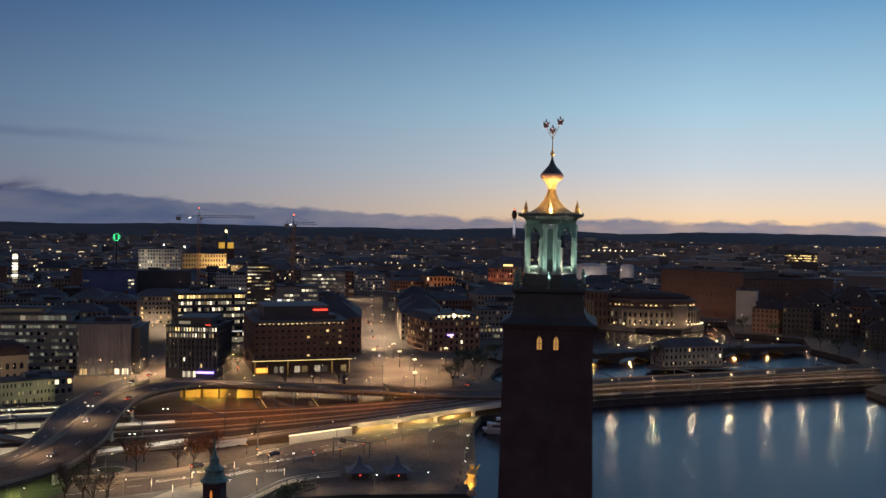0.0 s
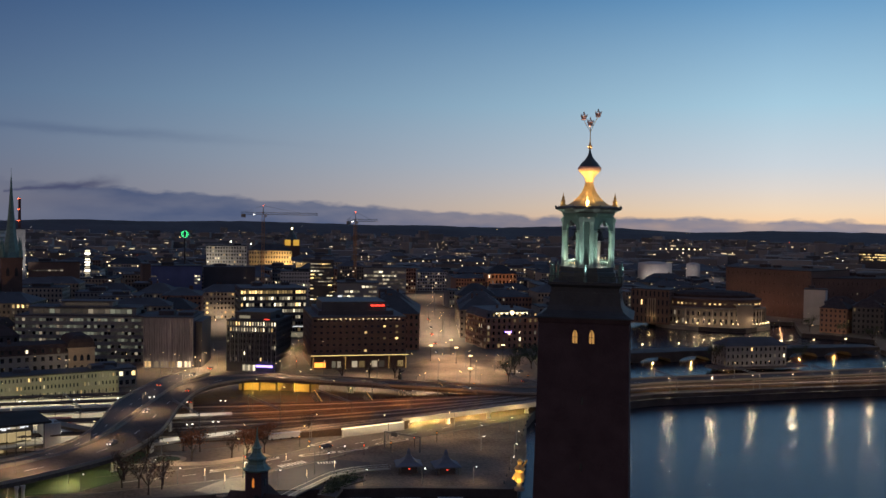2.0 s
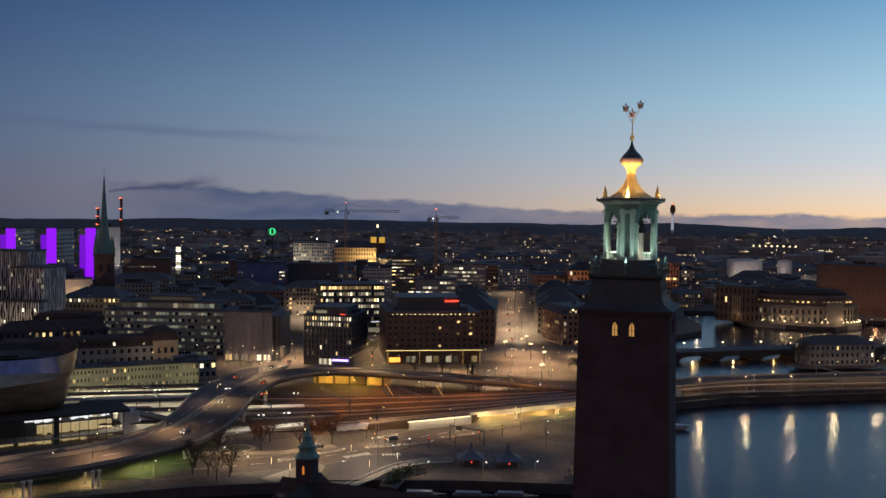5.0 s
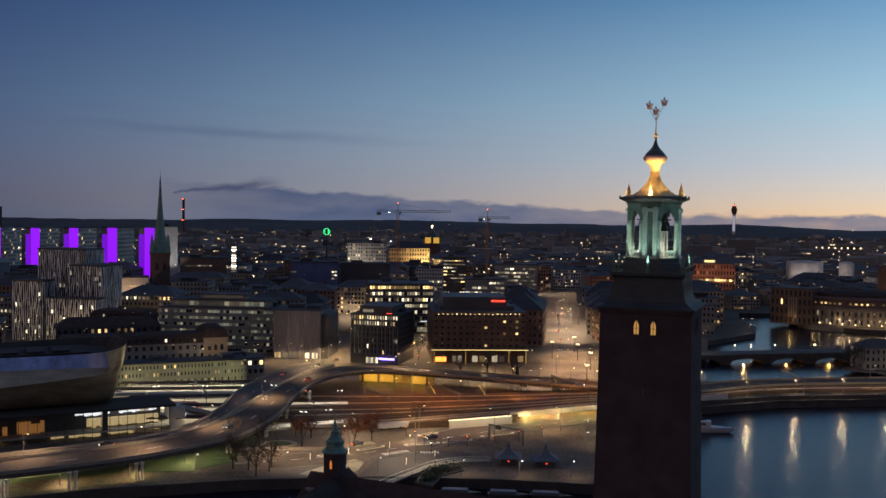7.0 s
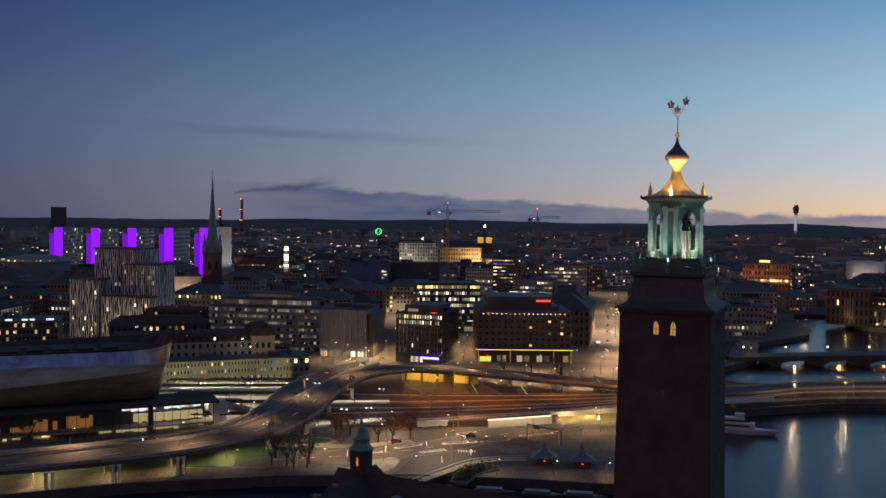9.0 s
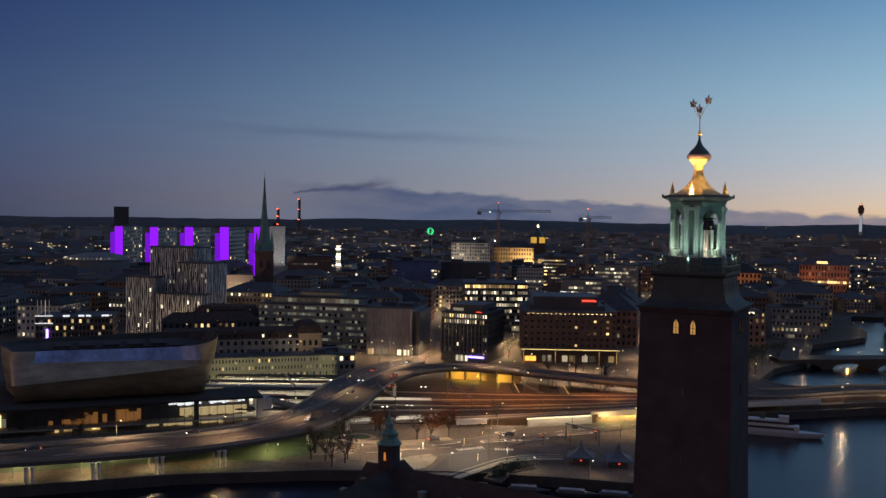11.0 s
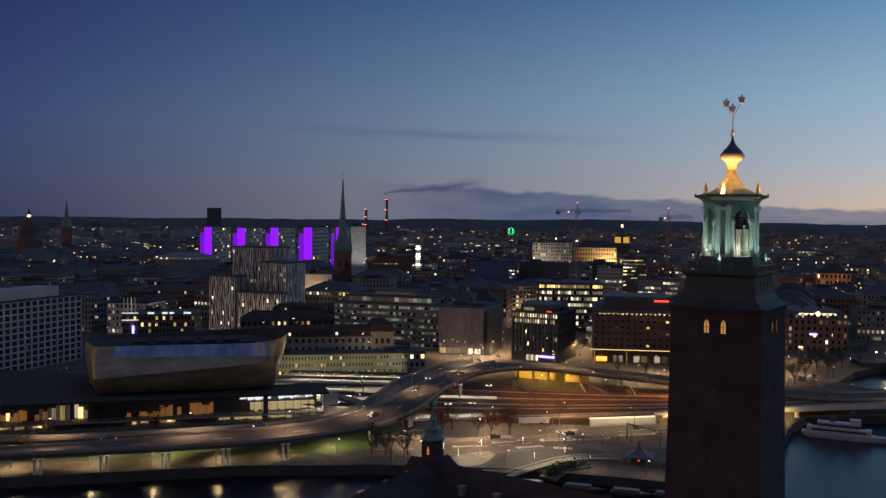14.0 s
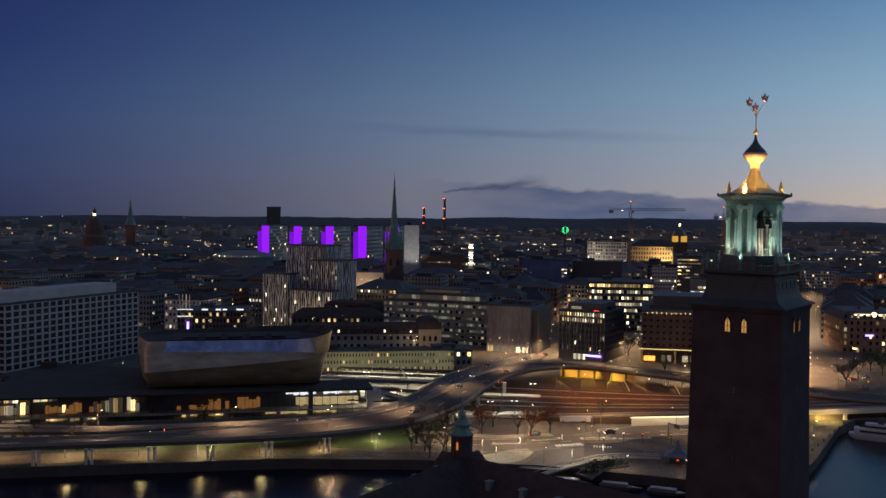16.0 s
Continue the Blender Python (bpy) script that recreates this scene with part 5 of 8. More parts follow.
# lit arcade on the lower level between the two carriageways
arc = tagged(part("arcade_wall", wallstrip([Vector((-276, -22, G)), Vector((-246, 2, G)), Vector((-222, 24, G)), Vector((-204, 48, G))], 5.0, 0.6), "concrete"), "low arcade wall below the far carriageway", "wall", kind="structure")
for k in range(26):
    f = k / 26
    pts = ((-276, -22), (-246, 2), (-222, 24), (-204, 48))
    i = min(2, int(f * 3))
    a, b = pts[i], pts[i + 1]
    u = f * 3 - i
    x, y = a[0] + (b[0] - a[0]) * u, a[1] + (b[1] - a[1]) * u
    ang = math.atan2(b[1] - a[1], b[0] - a[0])
    if k % 7 == 5:
        continue
    mt = ("win_white", "win_warm", "win_dim")[(k * 5 + k // 3) % 3]
    piece("window", pane(2.6, 2.2, mt), arc, (x + 0.4 * math.sin(ang), y - 0.4 * math.cos(ang), G + 2.6), ang)

# slab hotel with a grid of deep windows
slabh = block("slab_hotel", -376, 58, 104, 92, 22, 35, 11, 20, "slab_panel", "flat", 0.06, 0.4, "grey slab hotel with a grid of deep square windows", "hotel", (0.74, 0.74), windows="all", special=lambda k, i: None if rng.random() < 0.08 else "glass_matte")
part("plant_storey", boxes((0, 80, 5, 20, 35, 40.5)), "slab_panel", slabh)
block("hotel_lowrise", -352, 40, 20, 60, 40, 6, 2, 16, "dark_wall", "flat", 0.1, 0.4, "dark low building behind the congress hall", "building", roofmat="track_bed")

# patterned pale hotel of three volumes, wavy upright fins before dark glass
pat = thing("patterned_hotel", -385.6, 295, G, 9, "pale hotel of stepped volumes with wavy upright fins", "hotel")
for x0, x1, y0, y1, h in ((-22, 0, 0, 23, 47), (-61, -26, 24, 44, 56), (-58, -37, -6, 5, 37), (-32, 2, -9, -1, 27)):
    part("volume", boxes((x0, x1, y0, y1, 0, h)), "glass", pat)
    part("roof", boxes((x0 - 0.6, x1 + 0.6, y0 - 0.6, y1 + 0.6, h, h + 0.9)), "roof", pat)
    n = max(5, int((x1 - x0) / 1.5))
    m = max(4, int((y1 - y0) / 1.5))
    for i in range(n + m + 1):
        bm = bmesh.new()
        prev = None
        for j in range(int(h / 3.4) + 2):
            z = min(h, j * 3.4)
            o = 0.3 * math.sin(j * 1.1 + i * i * 1.7) + 0.2 * math.sin(j * 2.3 + i * i * 0.6)
            w = 0.26 + 0.12 * math.sin(j * 1.7 + i * i * 2.3)
            if i <= n:
                u = x0 + (x1 - x0) * i / n + o * (0 < i < n)
                ring = [(u - w, y0 - 0.35, z), (u + w, y0 - 0.35, z), (u + w, y0 + 0.05, z), (u - w, y0 + 0.05, z)]
            else:
                u = y0 + (y1 - y0) * (i - n) / m + o * (i < n + m)
                ring = [(x1 + 0.35, u - w, z), (x1 + 0.35, u + w, z), (x1 - 0.05, u + w, z), (x1 - 0.05, u - w, z)]
            ring = [bm.verts.new(p) for p in ring]
            if prev:
                for e in range(4):
                    bm.faces.new((prev[e], prev[(e + 1) % 4], ring[(e + 1) % 4], ring[e]))
            prev = ring
        part("fin", bm, "fin_white", pat)
    for k in range(int((x1 - x0) * h / 50)):
        piece("window", pane(0.9, 2.2, rng.choice(("win_dim", "win_white"))), pat, (x0 + (x1 - x0) * (rng.randrange(n) + 0.5) / n, y0 + 0.0, 2 + 3.4 * rng.randrange(1, int(h / 3.4))), 0)

block("terminal_house", -346, 215, 44, 54, 17, 19, 4, 16, "dark_wall", "hip", 0.0, 0.2, "dark house with a long hipped roof behind the station", "house", (0.4, 0.5), roofmat="roof_tile", special=lambda k, i: "win_warm" if k == 3 and 3 < i < 13 and i % 4 else None)

# brick church with a tall copper spire
church = thing("church", -412, 386, G, 42, "brick church tower with a slender green copper spire", "church")
bm = boxes((-6.5, 6.5, -6.5, 6.5, 0, 52), (-7, 7, -7, 7, 51, 52.5))
part("tower", bm, "brick_brown", church)
bm = bmesh.new()
lathe(bm, [(7.2, 52.5), (5.6, 56), (3.6, 66), (2.0, 82), (1.0, 96), (0.4, 106), (0.12, 108), (0.08, 113)], 8, math.pi / 8)
part("spire", bm, "copper", church, "slender green copper spire")
for sx in (-5.6, 5.6):
    for sy in (-5.6, 5.6):
        bm = bmesh.new()
        lathe(bm, [(1.3, 52.5), (1.2, 57), (0.9, 58), (0.1, 66)], 8, 0, sx, sy)
        part("pinnacle", bm, "copper", church)
bm = boxes((-9, 9, 6, 46, 0, 18))
part("nave", bm, "plaster", church)
bm = gable_roof(-23, 23, 10, 18, 28)
bm.transform(Matrix.Translation((0, 26, 0)) @ Matrix.Rotation(math.pi / 2, 4, "Z"))
part("nave_roof", bm, "copper_dark", church)
for s in (-1, 1):
    ob = part("belfry_opening", arch_panel(2.0, 6, 0.1), "iron", church)
    ob.location = (s * 2.6, -6.55, 40)

# five slab towers lit violet on their narrow ends
for k, (x, y, h) in enumerate(((-813, 606, 63), (-758, 606, 63), (-704, 604, 64), (-647, 596, 65), (-592, 585, 66))):
    t = thing("slab_tower", x, y, G, 18, "tall office slab with its narrow end lit violet", "tower block", "violet lit tower blocks")
    w, d = 15, 46
    bm = bmesh.new()
    facade(bm, t, d, h, 15, 12, pose(w, 0, 0, 0, 0, 90), 0, 0.07 + 0.1 * (k < 3), 0.2, (0.75, 0.5))
    part("wall", bm, "white_wall", t)
    part("body", boxes((0.05, w - 0.39, 0, d, 0, h)), "grey_wall", t)
    # glowing sheets stand for the violet light on the narrow end
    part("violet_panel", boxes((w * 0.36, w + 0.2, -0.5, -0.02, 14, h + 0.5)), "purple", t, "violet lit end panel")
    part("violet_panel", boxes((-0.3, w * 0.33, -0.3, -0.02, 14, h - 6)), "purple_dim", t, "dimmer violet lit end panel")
    part("roof", boxes((-0.3, w + 0.3, -0.3, d + 0.3, h, h + 1.4)), "roof", t)

# stone bank with a bright roof band across the square
bank_house = block("stone_block", -90, 417, 30, 36, 40, 20, 5, 10, "plaster_red", "mansard", 0.3, 0.1, "reddish stone block with a lit roof band beside the square", "building", (0.42, 0.55))
part("roof_band", boxes((7, 29, 1.0, 1.4, 22.0, 23.2)), "strip", bank_house, "bright yellow roof band")
part("blue_sign", boxes((13, 17.5, -0.5, -0.2, 10.3, 11.2)), "violet_sign", bank_house)
bm = bmesh.new()
lathe(bm, [(1.3, 0), (1.3, 0.5)], 16)
ob = part("roof_clock", bm, "bulb", bank_house)
ob.matrix_basis = pose(18, 0.9, 23, 90, 0, 0)

# parliament, palace and the small island house
parl = thing("parliament", 63, 634, G, 6, "curved sandstone parliament with a lit upper storey", "parliament")
bm = bmesh.new()
lathe(bm, [(42.6, 0), (42.6, 1.2), (42, 1.4), (42, 13.6), (42.8, 14.0), (42.8, 14.8), (38, 15.2)], 48, 0, 0, 0, 1.0, 0.6)
part("lower_wall", bm, "plaster", parl)
bm = bmesh.new()
lathe(bm, [(38, 15), (38, 20.6), (39.2, 21), (39.2, 21.8), (30, 23.6)], 48, 0, 0, 0, 1.0, 0.58)
part("upper_hall", bm, "palace", parl, "set-back upper storey under a low roof")
bm = bmesh.new()
lathe(bm, [(34, 22.6), (34, 24.8), (26, 27.0), (6, 28.4)], 40, 0, 0, 0, 1.0, 0.56)
part("roof", bm, "roof_tile", parl)
for i in range(30):
    a = math.pi + math.pi * (i + 0.5) / 30
    face = math.atan2(-0.6 * math.cos(a), -math.sin(a)) * -1
    for z, hh in ((4.4, 3.6), (10.4, 3.2)):
        piece("window", pane(1.3, hh, "win_dim" if rng.random() < 0.14 else "glass"), parl, (42.02 * math.cos(a), 25.22 * math.sin(a), z), face)
    part("pilaster", boxes((-0.4, 0.4, -0.5, 0.1, 1.4, 13.6)), "plaster", parl).matrix_basis = pose(42.1 * math.cos(a + 0.052), 25.3 * math.sin(a + 0.052), 0, 0, 0, math.degrees(face))
    if i % 6 != 5:
        piece("window", pane(1.7, 1.1, "win_warm"), parl, (38.2 * math.cos(a), 22.2 * math.sin(a), 18.0), face)
    if i % 2 or i > 16:
        bm = bmesh.new()
        lathe(bm, [(0.3, 2.4), (0.5, 2.8), (0.3, 3.2)], 8)
        part("foot_lamp", bm, "bulb", parl).location = (44.6 * math.cos(a), 27.6 * math.sin(a), 0)
part("terrace", lathe(bmesh.new(), [(46, -3), (46, 0.3)], 40, 0, 0, 0, 1.0, 0.64), "concrete", parl)
part("portal", boxes((15, 27, -26, -18, 0, 17), (14.4, 27.6, -26.6, -18, 17, 18)), "plaster", parl, "gabled stone portal")
for x, y in ((-34, -26), (-12, -33), (10, -34), (36, -24)):
    lamp_light("facade_lamp", 0, 0, 0, 150, (1.0, 0.7, 0.3), 0.6).location = (63 + x, 634 + y, G + 2.6)
block("royal_palace", 82, 752, -37, 85, 70, 42, 5, 18, "palace", "flat", 0.0, 0.2, "huge ochre palace with a low dark roof", "palace", (0.1, 0.3), roofmat="roof_tile", windows="none")
block("palace_wing", 151, 702, 20, 90, 50, 36, 4, 20, "palace", "flat", 0.0, 0.2, "dim ochre palace wing", "palace", (0.1, 0.3), roofmat="roof_tile", windows="none")
isl = patch("ground_island", [(44, 388), (56, 382), (92, 400), (104, 412), (96, 424), (60, 408), (46, 398)], 2.2, "paving", "small paved island in the channel", "island")
block("island_house", 56, 393, 27, 40, 16, 12, 3, 13, "grey_wall", "hip", 0.1, 0.1, "small plastered house on an island in the channel", "house", (0.4, 0.5), z=2.2)
place(street_lamp(3.2, 0.4, WARM, 160, "bulb", "low lamp beside the island house", "island lamps", True), [(60, 389, 2.2, 0), (70, 394.5, 2.2, 0), (80, 400, 2.2, 0), (92, 406, 2.2, 0)])

# ---- stone bridge across the channel ----
bridge = thing("arch_bridge", -42, 380, 0, 30, "low stone bridge with lit arches over the channel", "bridge")
bm = bmesh.new()
L = 236
top = 5.3
N = 120
prof = []
for i in range(N + 1):
    x = L * i / N
    u = (x % 27.0) / 27.0
    z = 0.3 + 2.9 * math.sqrt(max(0, 1 - ((u - 0.5) / 0.40) ** 2)) if abs(u - 0.5) < 0.40 else -1.5
    prof.append((x, z))
for y0, y1 in ((0, 15),):
    a = [[bm.verts.new((x, y, z)) for x, z in prof] for y in (y0, y1)]
    b = [[bm.verts.new((x, y, top + 1.2 * math.sin(math.pi * x / L))) for x, z in prof] for y in (y0, y1)]
    for i in range(N):
        bm.faces.new((a[0][i], a[0][i + 1], b[0][i + 1], b[0][i]))
        bm.faces.new((a[1][i + 1], a[1][i], b[1][i], b[1][i + 1]))
        bm.faces.new((a[0][i + 1], a[0][i], a[1][i], a[1][i + 1]))
        bm.faces.new((b[0][i], b[0][i + 1], b[1][i + 1], b[1][i]))
part("span", bm, "dark_stone", bridge)
for k in range(8):
    o = lamp_light("arch_lamp", 13.5 + 27 * k, 4, 1.4, 1500, (1.0, 0.55, 0.16), 0.3)
    o.parent = bridge
for k in range(9):
    bm = bmesh.new()
    lathe(bm, [(0.12, 0), (0.08, 4.5), (0.45, 4.6), (0.5, 5.2), (0.1, 5.6)], 8)
    ob = part("bridge_lamp", bm, "pole", bridge)
    ob.location = (8 + 25 * k, 0.5, 6.3)
    bm = bmesh.new()
    lathe(bm, [(0.3, 4.6), (0.5, 5.0), (0.3, 5.4)], 8)
    ob2 = part("lamp_globe", bm, "bulb", bridge)
    ob2.location = (8 + 25 * k, 0.0, 6.3)

# causeway and channel lamps, mirrored in the water
place(street_lamp(7.0, 0.8, WARM, 1900, "bulb", "causeway lamp with a bright globe head", "causeway lamps", True), [(2, 264, 4.9, 240), (22, 280, 4.9, 240), (42, 291, 4.9, 240), (62, 302, 4.9, 240), (82, 313, 4.9, 240), (102, 324, 4.9, 240), (122, 335, 4.9, 240), (142, 345, 4.9, 240), (162, 355, 4.9, 240)])
place(street_lamp(6.0, 0.8, WARM, 620, "bulb", "quay lamp with a bright globe head", "channel quay lamps", True), [(-40, 470, 0), (-14, 540, 0), (-16, 584, 0), (34, 617, 240), (48, 608, 240), (62, 600, 240), (55, 604, 240), (70, 602, 240), (80, 606, 240), (92, 610, 240), (114, 618, 240), (137, 628, 240), (104, 614, 240), (124, 622, 240), (150, 634, 240), (178, 642, 240), (205, 650, 240), (-46, 366, 0), (-34, 400, 0), (-47, 330, 0)])


# ---- the city beyond ----
def inside(x, y, poly):
    c = False
    for (x0, y0), (x1, y1) in zip(poly, poly[1:] + poly[:1]):
        if (y0 > y) != (y1 > y) and x < (x1 - x0) * (y - y0) / (y1 - y0) + x0:
            c = not c
    return c


KEEP = [(-195, 492, 34), (-288, 672, 30), (-215, 645, 40), (-420, 372, 34), (-545, 585, 30), (-446, 655, 34), (-522, 604, 40), (-700, 480, 50), (-350, 280, 62), (-150, 420, 36), (-162, 465, 36), (-100, 488, 32), (-108, 535, 32), (-390, 570, 40), (-362, 625, 40), (-470, 960, 50), (-490, 890, 50), (-135, 780, 30), (-62, 830, 46), (40, 1095, 60), (-500, 612, 30), (-388, 165, 40), (-212, 290, 60), (-145, 330, 62), (-245, 300, 55), (-290, 260, 80), (-250, 420, 52), (-390, 100, 75), (-300, 200, 70), (-412, 300, 52), (-412, 400, 45), (-70, 425, 48), (70, 590, 80), (120, 690, 80), (-240, 90, 110), (-100, 300, 70), (-130, 200, 120), (75, 405, 50), (-715, 640, 90), (-760, 610, 70)]
STREETS = [((-226, 276), (-330, 700), 9), ((-175, 296), (-310, 860), 7), ((-110, 360), (-225, 860), 9)]


def near_street(x, y, pad):
    for (x0, y0), (x1, y1), w in STREETS:
        dx, dy = x1 - x0, y1 - y0
        t = max(0, min(1, ((x - x0) * dx + (y - y0) * dy) / (dx * dx + dy * dy)))
        if math.hypot(x - x0 - dx * t, y - y0 - dy * t) < w + pad:
            return True
    return False


city = random.Random(21)
LABELS = (("plaster", "plastered city house under a dark metal roof"), ("stone", "sandstone city block under a dark metal roof"), ("plaster_red", "reddish city block under a dark metal roof"), ("grey_wall", "grey concrete city block with a flat roof"), ("dark_wall", "dark glass-fronted office block"), ("white_wall", "pale rendered city block"))
A = radians(22)
ca, sa = math.cos(A), math.sin(A)
HOUSES = []
BLOCKS, ROOFS = bmesh.new(), bmesh.new()
TMP = bpy.data.meshes.new("scratch")
for j in range(0, 26):
    for i in range(-28, 16):
        u, v = i * 47 + (j % 2) * 9, 330 + j * 42
        if v > 1000 and (i + j) % 2:
            continue
        x, y = u * ca - v * sa * 0.35, v * 1.0 + u * sa * 0.6
        w, d = city.uniform(26, 43), city.uniform(24, 36)
        h = city.uniform(17, 27) if v < 700 else city.uniform(16, 30)
        if x > -60 and y > 600:
            h = h * 0.62
        mt, lb = LABELS[city.choices(range(6), (5, 3, 2, 4, 2, 2))[0]]
        if x > 100:
            mt, lb = (("plaster_red", "reddish old town house under a dark roof"), ("dark_wall", "dark old town house under a dark roof"))[city.random() < 0.6]
        cxx, cyy = x + w * 0.4, y + d * 0.6
        az = math.degrees(math.atan2(-(cxx - 30), cyy + 178))
        if az > 66 or az < -22:
            continue
        if any(math.hypot(cxx - a, cyy - b) < r for a, b, r in KEEP) or near_street(cxx, cyy, 20):
            continue
        pts = [(x, y), (x + w * ca, y + w * sa), (x + w * ca - d * sa, y + w * sa + d * ca), (x - d * sa, y + d * ca)]
        if any(not inside(a, b, COAST) or inside(a, b, BASIN) for a, b in pts):
            continue
        if x > 0 and y < 760:
            continue
        if cyy < 300 and cxx > -330:
            continue
        HOUSES.append((math.hypot(cxx - 30, cyy + 178), x, y, w, d, h, mt, lb))
HOUSES.sort()
WINS = bmesh.new()
for rank, (dist, x, y, w, d, h, mt, lb) in enumerate(HOUSES):
    fl, by = max(4, int(h / 3.6)), max(6, int(w / 2.7))
    turn = math.degrees(A) + city.uniform(-4, 4)
    flat_roof = mt in ("grey_wall", "dark_wall") or city.random() < 0.25
    rh = city.uniform(4, 7)
    if rank < 270:
        t = thing("city_house", x, y, G, turn, lb, "city block", "city houses")
        bm = bmesh.new()
        facade(bm, t, w, h, fl, by, Matrix.Identity(4), windows="none", win=(0.5, 0.5))
        facade(bm, t, d, h, fl, max(3, int(d / 3.4)), pose(w, 0, 0, 0, 0, 90), windows="none")
        bm.faces.new([bm.verts.new(p) for p in ((0, d, 0), (0, 0, 0), (0, 0, h), (0, d, h))])
        bmesh.ops.remove_doubles(bm, verts=bm.verts, dist=0.001)
        part("wall", bm, mt, t)
        part("glazing", boxes((0.1, w - 0.39, 0.39, d, 0, h - 0.05)), "glass", t)
    else:
        t = None
        m = pose(x, y, G, 0, 0, turn)
        box(BLOCKS, 0, w, 0.3, d, -0.4, h, m)
    if flat_roof:
        bm = boxes((-0.1, w + 0.1, -0.1, d + 0.1, h, h + 0.5), (w * 0.3, w * 0.7, d * 0.3, d * 0.7, h + 0.5, h + city.uniform(2, 4)))
    else:
        bm = gable_roof(-0.4, w + 0.4, d / 2 + 0.4, h, h + rh, d * 0.35)
        bmesh.ops.translate(bm, vec=(0, d / 2, 0), verts=bm.verts)
    if t:
        part("roof", bm, "roof", t)
        if not flat_roof:
            for k in range(2):
                cx = city.uniform(0.25, 0.7) * w
                part("chimney", boxes((cx, cx + 1.4, d * 0.5, d * 0.5 + 1.0, h + rh * 0.5, h + rh + 1.3)), "brick_brown", t)
    else:
        bm.transform(m)
        bm.to_mesh(TMP)
        ROOFS.from_mesh(TMP)
        bm.free()
    fh, bw = h / fl, w / by
    office_row = city.random() < 0.45
    row = city.randrange(fl)
    spots = []
    if office_row:
        spots = [(row, i2) for i2 in range(by) if city.random() < 0.8]
    if x > 60:
        spots = []
    if t is None or rank >= 130:
        for k in range(int(by * fl * city.choice((0.08, 0.14, 0.22, 0.32))) if x < 60 else 3):
            spots.append((city.randrange(fl), city.randrange(by)))
    for k in range(city.choice((4, 6, 9, 12, 16)) if x < 60 else 3):
        spots.append((city.randrange(fl), city.randrange(by)))
    kind = city.choices(("win_warm", "win_white", "win_dim"), (4, 4, 3))[0]
    if t and rank < 55:
        for i2 in range(1, by - 1, 3):
            if city.random() < 0.45:
                piece("shop_window", pane(bw * 1.5, 2.0, city.choice(("win_warm", "win_white", "win_dim"))), t, ((i2 + 0.5) * bw, 0.01, 1.9), 0)
    for fr, i2 in dict.fromkeys(spots):
        if city.random() < 0.3:
            kind = city.choices(("win_warm", "win_white", "win_dim"), (4, 3, 5))[0]
        if t and rank < 130:
            if office_row or city.random() < 0.7:
                piece("window", pane(bw * 0.5, fh * 0.5, kind), t, ((i2 + 0.5) * bw, 0.36, (fr + 0.5) * fh), 0)
            else:
                nd = max(3, int(d / 3.4))
                piece("window", pane(d / nd * 0.6, fh * 0.55, kind), t, (w - 0.36, (i2 % nd + 0.5) * d / nd, (fr + 0.5) * fh), math.pi / 2)
        else:
            if t:
                m = pose(x, y, G, 0, 0, turn)
                if city.random() < 0.25:
                    m = m @ pose(w, 0, 0, 0, 0, 90)
                    i2 = i2 % max(1, int(d / bw))
            box(WINS, (i2 + 0.27) * bw, (i2 + 0.73) * bw, 0.1, 0.28, (fr + 0.28) * fh, (fr + 0.68) * fh, m)
tagged(part("far_blocks", BLOCKS, material("far_block_walls", (0.17, 0.145, 0.125), 0.9, vary=0.3, scale=0.05, per="island", bump=0)), "distant city blocks in rows of stone and plaster", "city blocks", kind="stuff")
tagged(part("far_roofs", ROOFS, "roof"), "dark metal roofs of distant city blocks", "roofs", kind="stuff")

# far town, too far off to tell its houses apart
bm = bmesh.new()
town = random.Random(5)
for k in range(2600):
    dist = 1150 + 3300 * town.random() ** 1.3
    az = radians(town.uniform(-22, 66))
    x, y = 30 - dist * math.sin(az), -178 + dist * math.cos(az)
    if not inside(x, y, COAST) or (-60 < x < 130 and y < 1150):
        continue
    w, d, h = town.uniform(18, 60), town.uniform(14, 34), town.uniform(8, 24) * (1 if town.random() < 0.96 else 1.7)
    m = pose(x, y, G - 0.2, 0, 0, math.degrees(az) + town.uniform(-30, 30))
    box(bm, -w / 2, w / 2, -d / 2, d / 2, 0, h, m)
    for q in range(town.choice((0, 0, 0, 1, 2))):
        a = town.uniform(-w / 2, w / 4)
        z = town.uniform(0.3, 0.85) * h
        box(WINS, a, a + town.uniform(2, w * 0.35), -d / 2 - 0.3, -d / 2 - 0.05, z, z + town.uniform(0.9, 1.7), m)
tagged(part("far_town", bm, material("far_house_walls", (0.17, 0.16, 0.15), 0.85, vary=0.3, scale=0.01, per="island", bump=0)), "distant low town spreading to the wooded horizon", "distant town", kind="stuff")


